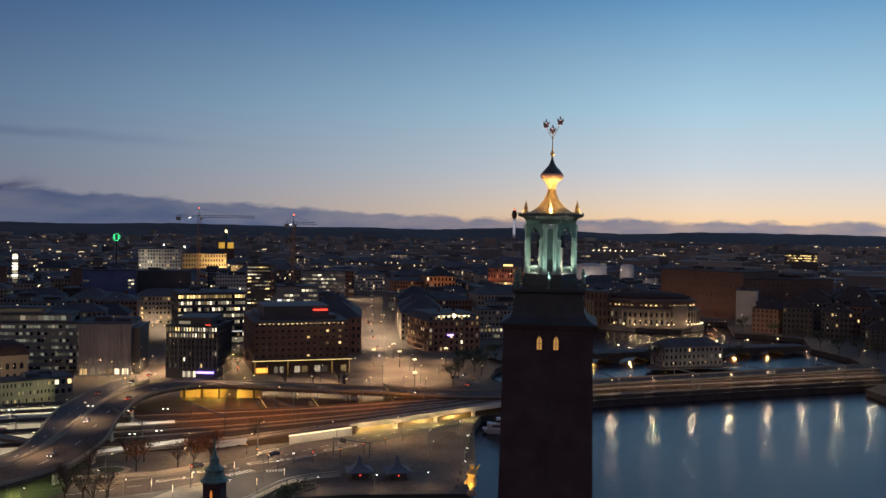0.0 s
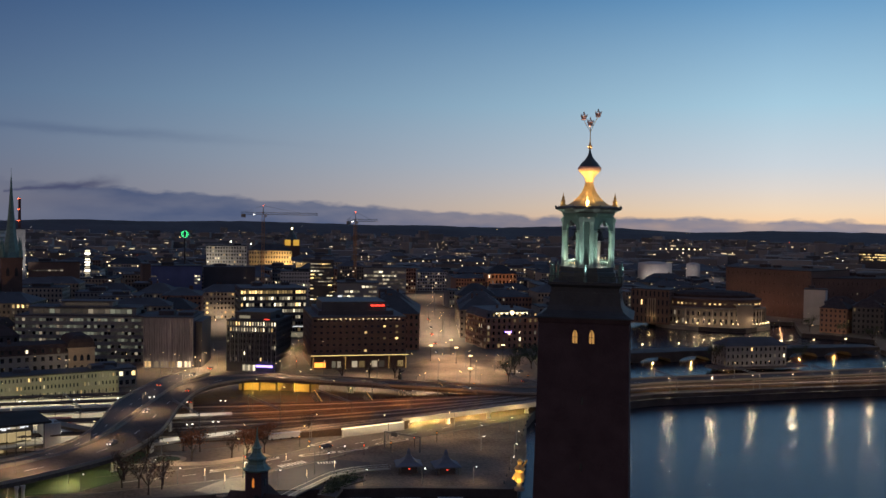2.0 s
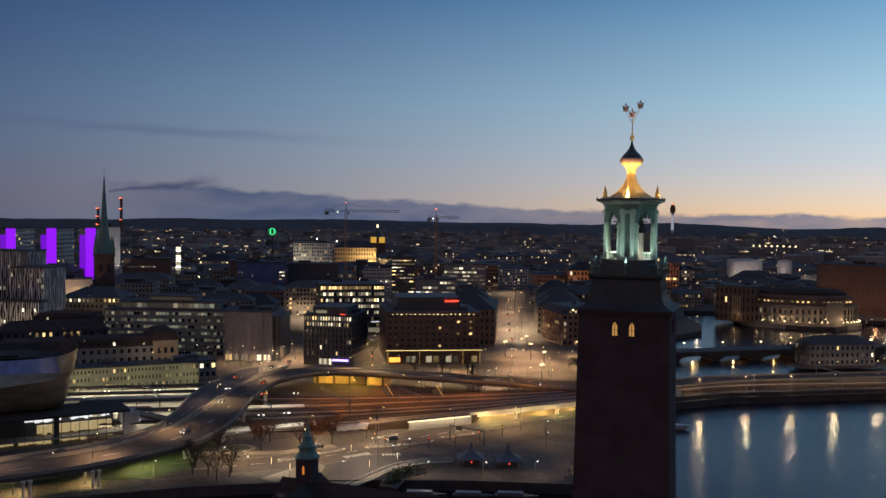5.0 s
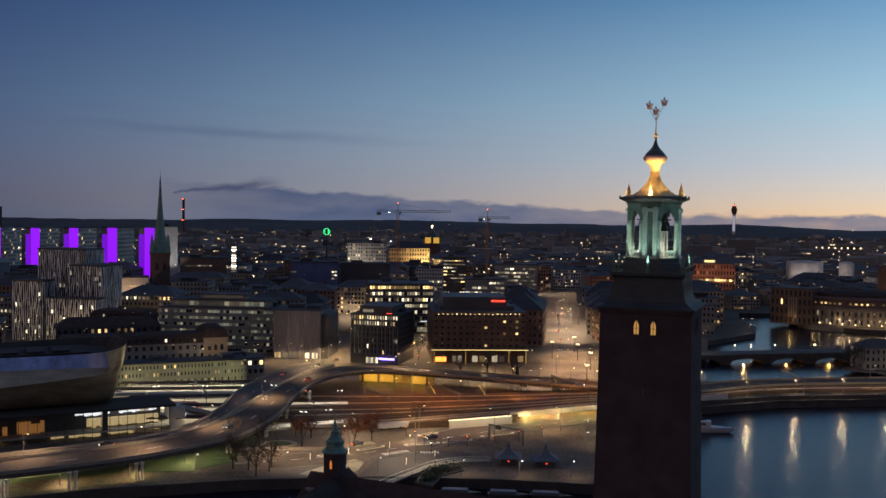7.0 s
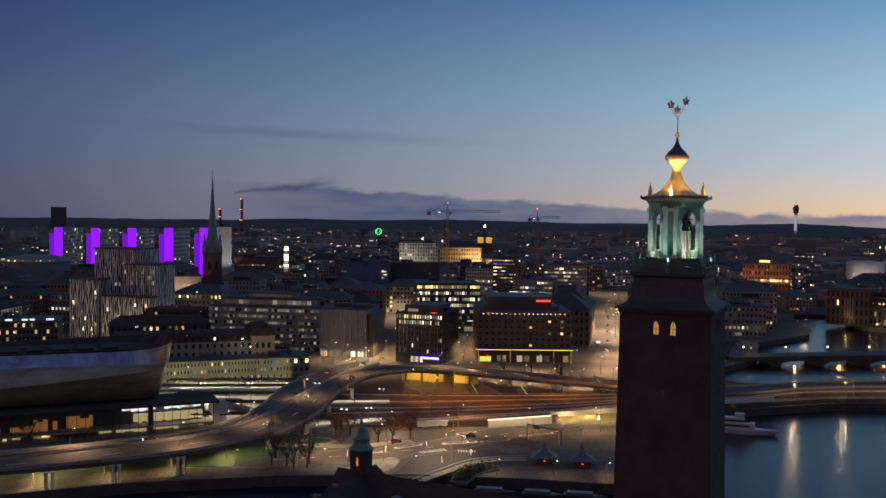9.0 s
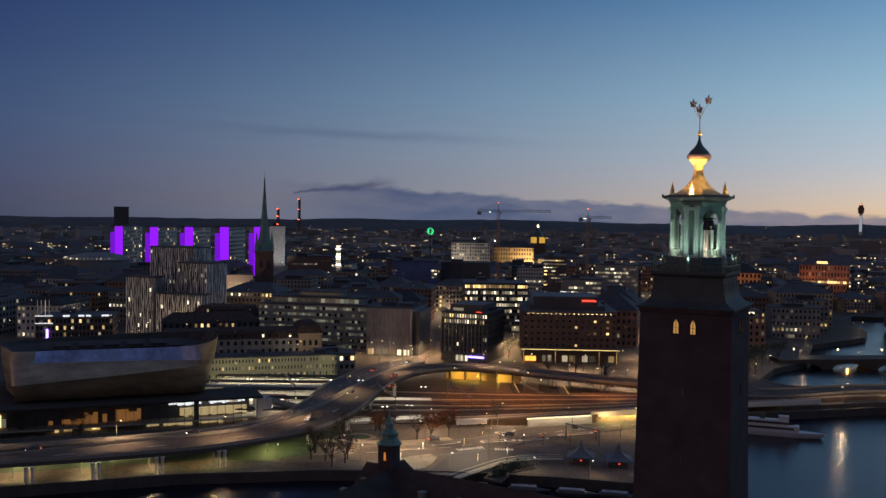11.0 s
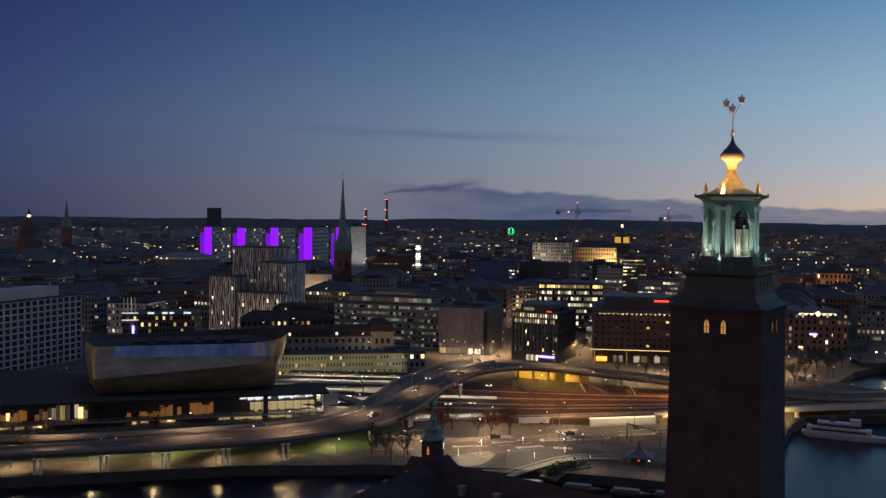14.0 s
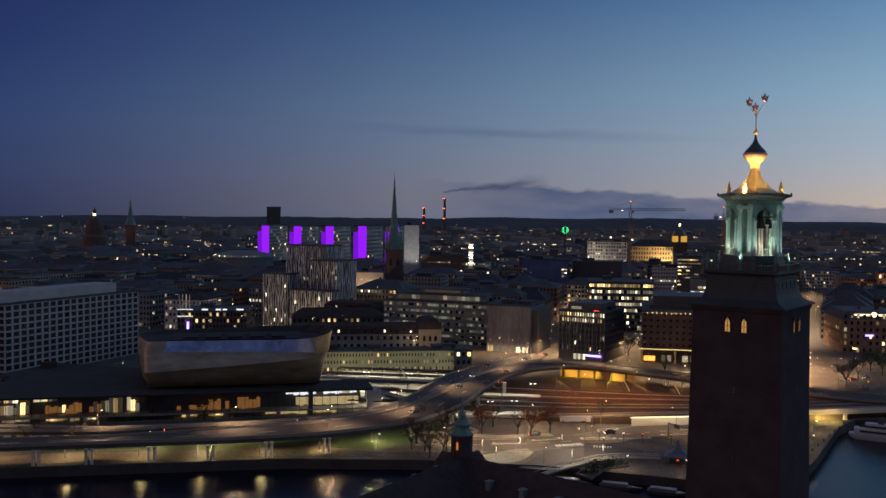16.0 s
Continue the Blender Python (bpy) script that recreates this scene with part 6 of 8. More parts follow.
def far_lights(name, count, mat, lo, hi, az0, az1, seed, zmax=22, size=1.0):
    bm = bmesh.new()
    r = random.Random(seed)
    for k in range(count):
        dist = lo + (hi - lo) * r.random() ** 1.2
        az = radians(r.uniform(az0, az1))
        x, y = 30 - dist * math.sin(az), -178 + dist * math.cos(az)
        if not inside(x, y, COAST) or inside(x, y, BASIN):
            continue
        if noise.noise(Vector((x * 0.0042, y * 0.0042, 7))) + 0.2 < r.random() * 0.75:
            continue
        s = dist / 1680 * size * r.uniform(0.25, 0.7)
        z = G + r.uniform(3, zmax) if dist < 4150 else G + 2 + (dist - 4150) * 0.085 + r.uniform(0, 5)
        vs = [bm.verts.new((x + a * s, y + b * s, z + c * s * 0.8)) for a, b, c in ((1, 0, 0), (-1, 0, 0), (0, 1, 0), (0, -1, 0), (0, 0, 1), (0, 0, -1))]
        for f in ((0, 2, 4), (2, 1, 4), (1, 3, 4), (3, 0, 4), (2, 0, 5), (1, 2, 5), (3, 1, 5), (0, 3, 5)):
            bm.faces.new([vs[i] for i in f])
    tagged(part(name, bm, mat), "tiny distant lamps scattered over the town", "city lights", kind="stuff")


M["spark_warm"] = glow_mat("distant_warm_lamps", (1.0, 0.62, 0.24), 2.7, per="island")
M["spark_white"] = glow_mat("distant_white_lamps", (1.0, 0.9, 0.72), 2.7, per="island")
M["spark_bright"] = glow_mat("bright_street_lamps", (1.0, 0.74, 0.4), 5.0, per="island")
M["spark_red"] = glow_mat("distant_red_lamps", (1.0, 0.12, 0.05), 2.0, per="island")
far_lights("distant_warm_lamps", 3400, "spark_warm", 450, 4680, -20, 64, 1)
far_lights("distant_white_lamps", 1500, "spark_white", 500, 4680, -20, 64, 2)
far_lights("street_glints", 3000, "spark_bright", 430, 2000, -16, 62, 4, 34, 0.95)
far_lights("distant_red_lamps", 120, "spark_red", 450, 4300, -20, 64, 3)

M["far_window"] = glow_mat("distant_lit_windows", (1.0, 0.76, 0.44), 1.0, per="island")
tagged(part("far_windows", WINS, "far_window"), "lit windows of distant houses", "windows", kind="stuff")

# wooded ridge along the horizon
bm = bmesh.new()
prev = None
for k in range(181):
    az = radians(-30 + k * 0.6)
    rowv = []
    for dist, z in ((4150, 3), (4450, 34), (4700, 55), (4820, 59)):
        x, y = 30 - dist * math.sin(az), -178 + dist * math.cos(az)
        zz = z + (noise.noise(Vector((x * 0.002, y * 0.002, 1))) * 16 + noise.noise(Vector((x * 0.02, y * 0.02, 4))) * 4) * (z > 10)
        rowv.append(bm.verts.new((x, y, zz)))
    if prev:
        for i in range(3):
            bm.faces.new((prev[i], prev[i + 1], rowv[i + 1], rowv[i]))
    prev = rowv
bmesh.ops.recalc_face_normals(bm, faces=bm.faces)
tagged(part("wooded_ridge", bm, "forest"), "dark wooded ridge along the horizon", "hills", kind="structure")

# ---- landmarks beyond the square ----
def lit_box(name, x, y, rz, w, d, h, wall, label, category, strips, z=G):
    """A plain far building with bands of lit windows; strips: (x0, x1, z0, z1, material)."""
    t = thing(name, x, y, z, rz, label, category)
    part("wall", boxes((0, w, 0, d, -0.3, h)), wall, t)
    part("roof", boxes((-0.4, w + 0.4, -0.4, d + 0.4, h, h + 0.7), (w * 0.2, w * 0.45, d * 0.3, d * 0.6, h + 0.7, h + 3)), "roof", t)
    for x0, x1, z0, z1, mt in strips:
        k = max(1, int((x1 - x0) / 2.4))
        s = (x1 - x0) / k
        for i in range(k):
            part("window", boxes((x0 + i * s, x0 + i * s + s * 0.8, -0.25, 0, z0, z1)), mt, t)
    return t


M["tarp"] = material("blue_tarpaulin", (0.07, 0.09, 0.19), 0.8, vary=0.3, scale=0.08)
lit_box("sheeted_building", -404, 557, 30, 42, 26, 39, "tarp", "building site wrapped in blue sheeting", "building site", [(36, 41, 30, 31.2, "win_white"), (36, 41, 27, 28.2, "win_white"), (36, 41, 24, 25.2, "win_dim"), (-0.2, 5, 30, 31, "win_dim")])
lit_box("dark_office", -384, 614, 27, 46, 26, 36, "dark_wall", "dark unlit office box behind the street", "office", [(36, 38, 26, 27, "win_dim")])
gold = block("gilded_hall", -489, 950, 25, 54, 30, 40, 7, 16, "stone", "hip", 0.04, 0.2, "large building flooded with golden light", "building", (0.45, 0.5))
white2 = block("floodlit_block", -513, 880, 25, 48, 26, 47, 11, 15, "white_wall", "flat", 0.35, 0.7, "pale floodlit block with small lit windows", "building", (0.5, 0.5))
for o in range(3):
    lamp_light("facade_lamp", -478 + o * 18, 938 + o * 8.4, 22, 70000, (1.0, 0.68, 0.26), 1.0)
flood("facade_floodlight", (-500, 862, 22), (-488, 890, 48), 20000, (1.0, 0.86, 0.66), 120)
part("roof_lamp", boxes((2, 3.6, 0, 1.6, 47.6, 49)), "bulb_white", gold)
part("roof_lamp", boxes((28, 29.6, 0, 1.6, 51.6, 53)), "bulb_white", white2)
warm = block("opera_block", -149, 768, 18, 30, 30, 29, 5, 8, "ochre", "hip", 0.15, 0.1, "ochre block glowing in warm light", "building", (0.4, 0.55))
warm2 = block("long_ochre_house", -91, 816, 6, 46, 24, 37, 6, 16, "plaster_red", "hip", 0.15, 0.1, "long reddish house with lit windows", "building", (0.4, 0.55))
for k in range(16):
    part("shopfront", boxes((0.4 + k * 2.87, 2.9 + k * 2.87, -1.2, -0.2, 19.4, 21.4)), "win_warm", warm2, "glowing yellow shopfront")
part("roof_sign", boxes((16, 26, 0.5, 0.9, 38.4, 40.6)), "gold_strip", warm2, "yellow lit roof sign")
lamp_light("facade_lamp", -132, 752, 8, 12000, (1.0, 0.5, 0.25), 1.0)
for x in (-84, -68, -52):
    lamp_light("facade_lamp", x, 808, 27, 1900, (1.0, 0.36, 0.2), 1.0)
for x, y, r in ((14, 1096, 22), (63, 1096, 9)):
    t = thing("round_hall", x + 4, y + 10, G, 0, "pale round hall lit from below", "hall", "round halls")
    bm = bmesh.new()
    lathe(bm, [(r, 0), (r, 29), (r - 1, 30.5), (r * 0.4, 32)], 28)
    smooth(part("drum", bm, "white_wall", t))
    lamp_light("facade_lamp", x - 2, y - 32, 10, 15000, (1.0, 0.86, 0.86), 1.5)
t = thing("street_row", 0, 0, 0, 0, "row of amber lamps on a distant road", "street lamps")
for k in range(8):
    bm = bmesh.new()
    lathe(bm, [(0.3, 3), (0.2, 28)], 6)
    ob = part("pole", bm, "pole", t)
    ob.location = (34 + 12.5 * k, 2019, 0)
    bm = bmesh.new()
    lathe(bm, [(0.6, 28), (1.6, 29), (0.6, 30.4)], 8)
    ob = part("lamp_globe", bm, "bulb", t)
    ob.location = (34 + 12.5 * k, 2019, 0)

# theatre corner with neon lines
th = block("theatre_house", -396, 172, 42, 40, 30, 22, 6, 20, "palace", "flat", 0.3, 0.1, "theatre house with white neon lines on its corner", "theatre")
for k in range(4):
    part("neon_tube", boxes((1 + k * 2.0, 1.25 + k * 2.0, -0.7, -0.4, 24 - k * 0.5, 32)), "win_white", th)
for z in (19, 23):
    part("neon_band", boxes((0, 9, -0.9, -0.5, z, z + 0.45)), "white_glow", th)
for x0, x1 in ((14, 17.5), (22, 25), (26, 28.5), (34, 38)):
    part("roof_sign", boxes((x0, x1, -0.3, 0.0, 22.6, 23.6)), "white_glow", th, "white lit roof sign")
part("neon_sign", boxes((5.5, 6.7, -0.9, -0.5, 4, 16)), "violet_sign", th)

# vertical light sign, ring sign on a mast
t = thing("light_column", -499, 610, G, 25, "tall column of white light bands", "light column")
part("mast", boxes((-0.4, 0.4, 0.3, 1.0, 0, 52)), "pole", t)
for k in range(14):
    part("light_band", boxes((-2.2, 2.2, -0.3, 0.2, 14 + k * 2.6, 15.6 + k * 2.6)), "win_white" if k % 3 else "bulb_white", t)
t = thing("ring_sign", -506, 812, G, 30, "round green lit sign turning on a tall mast", "sign")
bm = bmesh.new()
lathe(bm, [(1.4, 0), (0.8, 30), (0.6, 58)], 8)
part("mast", bm, "iron", t)
bm = bmesh.new()
R, r0 = 3.7, 0.32
for i in range(28):
    a, b = 2 * math.pi * i / 28, 2 * math.pi * (i + 1) / 28
    tube(bm, (R * math.cos(a), 0, 62 + R * math.sin(a)), (R * math.cos(b), 0, 62 + R * math.sin(b)), r0)
part("ring", bm, "bulb_green", t, "glowing green ring")
part("sign_bar", boxes((-2.4, -1.6, -0.3, 0.3, 59.4, 64.6), (1.6, 2.4, -0.3, 0.3, 59.4, 64.6)), "bulb_green", t)


def crane(x, y, h, jib, back, rz):
    t = thing("tower_crane", x, y, G, rz, "tall lattice tower crane with a long jib", "crane", "tower cranes")
    bm = bmesh.new()
    s = 1.1
    for a, b in ((-s, -s), (s, -s), (s, s), (-s, s)):
        tube(bm, (a, b, 0), (a, b, h), 0.22, n=4)
    for k in range(int(h / 3)):
        z = k * 3
        for (a, b), (c, d) in (((-s, -s), (s, -s)), ((s, -s), (s, s)), ((s, s), (-s, s)), ((-s, s), (-s, -s))):
            tube(bm, (a, b, z), (c, d, z + 3), 0.13, n=3)
    part("mast", bm, "ochre", t, "yellow painted lattice mast")
    bm = bmesh.new()
    for dy, dz in ((-0.8, 0), (0.8, 0), (0, 1.8)):
        tube(bm, (-back, dy, h + dz), (jib, dy, h + dz), 0.2, n=4)
    for k in range(int((jib + back) / 2.5)):
        x0 = -back + k * 2.5
        tube(bm, (x0, -0.8, h), (x0 + 1.25, 0, h + 1.8), 0.1, n=3)
        tube(bm, (x0 + 1.25, 0, h + 1.8), (x0 + 2.5, 0.8, h), 0.1, n=3)
    part("jib", bm, "pole", t)
    bm = bmesh.new()
    tube(bm, (0, 0, h), (0, 0, h + 8), 0.5, 0.2, 4)
    tube(bm, (0, 0, h + 8), (jib * 0.7, 0, h + 1.8), 0.1, n=3)
    tube(bm, (0, 0, h + 8), (-back * 0.9, 0, h + 1.8), 0.1, n=3)
    part("apex", bm, "pole", t)
    part("counterweight", boxes((-back, -back + 4, -1, 1, h - 3, h)), "concrete", t)
    part("cab", boxes((1.3, 3.2, -1, 1, h - 2.4, h)), "boat_white", t)
    part("cab_lamp", boxes((-back * 0.45, -back * 0.45 + 1.8, -0.5, 0.5, h - 0.5, h + 0.1)), "bulb_white", t)
    part("warning_lamp", boxes((-0.35, 0.35, -0.35, 0.35, h + 8, h + 8.7)), "bulb_red", t)
    return t


crane(-339, 643, 85, 50, 20, 22)
crane(-252, 650, 80, 34, 12, 70)
for x, y, h in ((-1950, 2482, 133), (-1988, 2414, 98)):
    t = thing("chimney_stack", x, y, G, 0, "tall thin power station chimney with red lamps", "chimney", "chimneys")
    bm = bmesh.new()
    lathe(bm, [(5.5, 0), (4.2, h * 0.7), (4.2, h)], 12)
    part("shaft", bm, material("chimney_brick", (0.12, 0.06, 0.055), 0.9), t)
    for z in (h * 0.45, h * 0.72, h - 2):
        part("warning_lamp", boxes((-4.6, 4.6, -5.2, -4.2, z, z + 1.6)), "bulb_red", t)
t = thing("radio_tower", -298, 4158, G, 0, "distant radio tower with a dark head and floodlit shaft", "radio tower")
part("shaft", boxes((-6, 6, -6, 6, 0, 112)), "white_wall", t)
part("head", boxes((-10, 10, -10, 10, 112, 122), (-11.5, 11.5, -11.5, 11.5, 122, 138), (-8, 8, -8, 8, 138, 148), (-1.5, 1.5, -1.5, 1.5, 148, 158)), "brick_brown", t)
part("warning_lamp", boxes((-3, 3, -9, -8, 148, 151)), "bulb_red", t)
# floodlight on the shaft is put into a glowing sheet before it
part("lit_shaft", boxes((-5.5, 5.5, -6.6, -6.02, 36, 104)), glow_mat("floodlit_shaft", (0.8, 0.84, 1.0), 0.35), t)
t = thing("office_tower", -1568, 1306, G, 46, "far dark office tower above the roofs", "tower block")
part("wall", boxes((0, 31, 0, 26, 0, 90)), "dark_wall", t)
part("roof", boxes((-0.5, 31.5, -0.5, 26.5, 90, 91.5)), "roof", t)
t = thing("domed_church", -1203, 635, G, 55, "far domed church faintly lit red", "church")
bm = bmesh.new()
lathe(bm, [(17, 0), (17, 40), (13, 44), (13, 52), (11.5, 60), (7, 68), (2.5, 71), (2.5, 78), (0.4, 84)], 16)
part("dome", bm, "brick_brown", t)
part("lantern", boxes((-2, 2, -2.9, -2.6, 72, 75)), "bulb", t)
lamp_light("facade_lamp", -1192, 615, 16, 9000, (1.0, 0.4, 0.2), 1.0)
t = thing("spired_church", -1175, 677, G, 53, "far brick church with a tall copper spire", "church")
part("tower", boxes((-7, 7, -7, 7, 0, 58)), "brick_brown", t)
bm = bmesh.new()
lathe(bm, [(8.5, 58), (4, 70), (1.5, 86), (0.2, 98)], 8)
part("spire", bm, "copper", t)
lamp_light("facade_lamp", -1160, 662, 20, 9000, (1.0, 0.42, 0.2), 1.0)
t = thing("gold_church", -531, 1205, G, 24, "far church with a golden lit belfry", "church")
part("tower", boxes((-12, 12, -10, 10, 0, 48)), "brick_brown", t)
part("belfry", boxes((-11, -2, -10.5, -10, 40, 49), (2, 11, -10.5, -10, 40, 49)), "amber_glow", t)
bm = bmesh.new()
lathe(bm, [(10, 48), (6, 56), (3, 60), (2.5, 68), (0.4, 76)], 10)
part("spire", bm, "copper_dark", t)
part("spire_lamp", boxes((-1.2, 1.2, -3.4, -2.8, 64, 68)), "bulb", t)

# street lamps deeper in the city, added at random spots to warm the blocks
deep = []
dr = random.Random(9)
for k in range(260):
    v = dr.uniform(430, 1150)
    u = dr.uniform(-0.95, 0.32)
    x, y = 30 + (v + 178) * u, v
    if inside(x, y, BASIN) or not inside(x, y, COAST) or x > -90:
        continue
    if any(math.hypot(x - hx - hw * 0.35, y - hy - hd * 0.6) < 25 for _, hx, hy, hw, hd, *_ in HOUSES):
        continue
    deep.append((x, y, dr.uniform(0, 360)))
# lamps added to brighten the patterned hotel and the blocks near it
place(street_lamp(12.0, 1.2, (1.0, 0.72, 0.42), 3000, label="street lamp added to brighten the hotel blocks", group="block lamps", spread=True), [(-420, 252, 0), (-392, 270, 0), (-366, 240, 0), (-262, 226, 0), (-232, 262, 0), (-262, 140, 0), (-372, 320, 0), (-440, 240, 0)])
for st, en, w in STREETS:
    for k in range(5):
        f = 0.5 + k * 0.11
        deep.append((st[0] + (en[0] - st[0]) * f, st[1] + (en[1] - st[1]) * f, 200))
# made-up masts that fill the middle of the city with warm light
place(street_lamp(16.0, 1.6, (1.0, 0.74, 0.48), 33000, label="tall lamp mast added to light the city blocks", group="city masts"), deep[:44])
place(street_lamp(12.0, 1.6, (1.0, 0.64, 0.34), 15000, label="tall street lamp between the city blocks", group="avenue lamps"), deep[-15:])

# rows of houses along the street behind the square
for x, y, w in ((-165, 392, 36), (-176, 437, 36), (-118, 472, 32), (-128, 514, 32), (-138, 556, 32)):
    block("street_house", x, y, 13, w, 36, rng.uniform(18, 24), 5, 11, rng.choice(("plaster", "plaster_red", "stone")), "hip", 0.14, 0.3, "plastered street house with a hipped metal roof", "house", (0.45, 0.5), group="street houses")

# ---- lit blocks behind the brick hotel and along the streets ----
def lit_floors(x0, x1, z0, step, n, height, mats, seed):
    """Strips of lit windows for lit_box, some of them dark."""
    r = random.Random(seed)
    out = []
    for k in range(n):
        a = x0
        while a < x1 - 1:
            b = min(x1, a + r.uniform(2.4, 9))
            if r.random() < 0.72:
                out.append((a, b, z0 + k * step, z0 + k * step + height, r.choice(mats)))
            a = b
    return out


lit_box("parking_deck", -211, 479, 19, 30, 24, 35, "grey_wall", "open parking deck with bright white bands of light", "parking deck", lit_floors(0.5, 29.5, 24.6, 3.6, 3, 1.5, ("win_white", "win_white", "white_glow", "win_dim"), 3))
lit_box("scaffolded_block", -299, 660, 21, 22, 18, 43, "dark_wall", "scaffolded block with a lamp on every floor", "building site", lit_floors(0.5, 21.5, 6, 3.3, 11, 1.0, ("win_warm", "win_white", "win_dim"), 4))
lit_box("glass_office", -237, 628, 17, 38, 22, 39, "grey_wall", "grey office with greenish lit window bands", "office", lit_floors(0.5, 37.5, 21, 3.4, 5, 1.5, ("win_dim", "win_dim", "win_white"), 5))
hall2 = lit_box("terrace_hall", -428, 360, 41, 21, 18, 35, "white_wall", "pale long hall washed by warm light", "hall", lit_floors(0.5, 20.5, 25, 3.6, 2, 0.8, ("win_warm", "win_dim"), 6))
flood("facade_floodlight", (-414, 352, 26), (-419, 366, 33), 9000, (1.0, 0.62, 0.36), 130)
# separate slab stands in for the bright long side of the fifth slab tower
lit_box("pale_slab_tower", -553, 569, 39, 15, 20, 68, "fin_white", "pale windowless slab standing in for the fifth tower's bright side", "tower block", [])
# added floodlight without a known source, keeps this slab bright
flood("facade_floodlight", (-520, 545, 20), (-546, 574, 58), 52000, (1.0, 0.93, 0.88), 60)
lit_box("brown_depot", -460, 640, 35, 34, 24, 36, "palace", "plain brown windowless depot above the roofs", "depot", [])
lit_box("market_hall", -541, 582, 36, 44, 24, 38, "palace", "brown hall with a bright white band along its foot", "hall", [(14, 42, 21, 22.6, "win_white"), (4, 30, 30, 31.2, "win_dim")])
lit_box("hillside_terraces", 346, 1486, -14, 52, 20, 42, "dark_wall", "distant terraced building with amber bands of light", "building", lit_floors(0.5, 51, 28, 4.2, 3, 1.6, ("win_warm", "gold_strip", "win_warm"), 8))
arena = thing("arena", -700, 486, G, 0, "low round arena ringed by a string of white lamps", "arena")
bm = bmesh.new()
lathe(bm, [(30, 0), (30, 32), (31, 32.6), (31, 34), (26, 37), (14, 39.4), (3, 40)], 40)
part("roof_shell", bm, "grey_wall", arena)
for k in range(26):
    a = math.pi * (0.92 + 1.0 * k / 25)
    bm = boxes((-0.5, 0.5, -0.4, 0.4, 34.6, 35.5))
    bm.transform(pose(30.9 * math.cos(a), 30.9 * math.sin(a), 0))
    part("rim_lamp", bm, "win_white", arena)

# ---- dark old town beyond the channel ----
old = random.Random(31)
for x, y, w, d, h in ((141, 600, 20, 24, 19), (163, 592, 22, 22, 21), (187, 572, 22, 26, 20), (150, 632, 24, 20, 20), (178, 626, 28, 24, 23), (212, 604, 24, 26, 22), (212, 556, 24, 22, 19), (240, 560, 26, 24, 21), (200, 506, 20, 22, 14), (224, 516, 24, 24, 18), (252, 514, 24, 24, 20), (240, 472, 22, 22, 15), (268, 474, 26, 24, 19), (280, 546, 26, 26, 22), (246, 604, 26, 28, 23), (282, 596, 28, 26, 22), (216, 648, 28, 26, 24), (252, 652, 30, 26, 24), (190, 668, 24, 26, 25), (226, 694, 30, 26, 25), (310, 560, 26, 26, 20), (300, 500, 26, 26, 20)):
    block("old_town_house", x, y, old.uniform(-26, -8), w, d, h, 5, max(6, int(w / 3)), old.choice(("plaster_red", "dark_wall", "dark_wall", "brick_brown")), "hip", 0.05, 0.1, "dark old town house with a steep roof and few lit windows", "house", (0.4, 0.5), group="old town houses", roofmat="roof_tile")
lit_box("gabled_house", 138, 660, -16, 17, 14, 29, "white_wall", "pale house rising above the dark old town roofs", "house", [])
bank = block("bank_building", -3, 622, -18, 32, 30, 28, 4, 9, "palace", "flat", 0.1, 0.1, "brown stone bank building behind the parliament", "bank", (0.4, 0.6))
for k in range(4):
    part("column", boxes((14.2 + k * 1.9, 15.0 + k * 1.9, -0.7, -0.02, 6, 21)), "stone", bank)
lamp_light("facade_lamp", 12, 612, 8, 420, (1.0, 0.7, 0.3), 0.6)
quayh = block("quay_house", 160, 322, -19, 34, 22, 31, 7, 9, "dark_wall", "flat", 0.08, 0.2, "dark quayside building with a violet sign", "building", (0.5, 0.5))
part("violet_sign", boxes((1, 7, -0.6, -0.2, 13.4, 14.4)), "violet_sign", quayh, "glowing violet sign")
# unseen lights added to wash the palace front in dim orange
for x, y in ((92, 744), (114, 728), (136, 712)):
    lamp_light("facade_lamp", x - 11, y - 15, 14, 2400, (1.0, 0.5, 0.24), 1.0)
place(street_lamp(6.0, 0.8, WARM, 700, "bulb", "quay lamp with a bright globe head beside the old town", "old town quay lamps", True), [(133, 589, 0), (154, 584, 0), (174, 562, 0), (171, 520, 0), (172, 490, 0), (184, 452, 0), (106, 592, 0), (93, 606, 0), (97, 640, 0)])

# ---- along the water: lower road lamps, promenade lamps ----
place(street_lamp(4.2, 0.5, (1.0, 0.78, 0.4), 3000, "bulb", "low lamp lighting the road under the viaduct", "underpass lamps"), [(-205, 12, 0), (-190, 24, 0), (-178, 40, 0), (-166, 56, 0), (-160, 76, 0), (-222, -4, 0), (-240, -20, 0), (-196, 34, 0), (-212, 22, 0)])
place(street_lamp(5.0, 0.6, (1.0, 0.72, 0.44), 800, "bulb_white", "slim promenade lamp with a pale globe", "promenade lamps"), [(-41, 110, 0), (-56, 104, 0), (-73, 98, 0), (-31.5, 126, 0), (-33, 144, 0), (-35, 164, 0), (-41, 188, 0), (-46, 152, 0), (-50, 170, 0), (-141, 92, 0), (-128, 84, 0), (-112, 96, 0), (-98, 90, 0), (-152, 70, 0)])
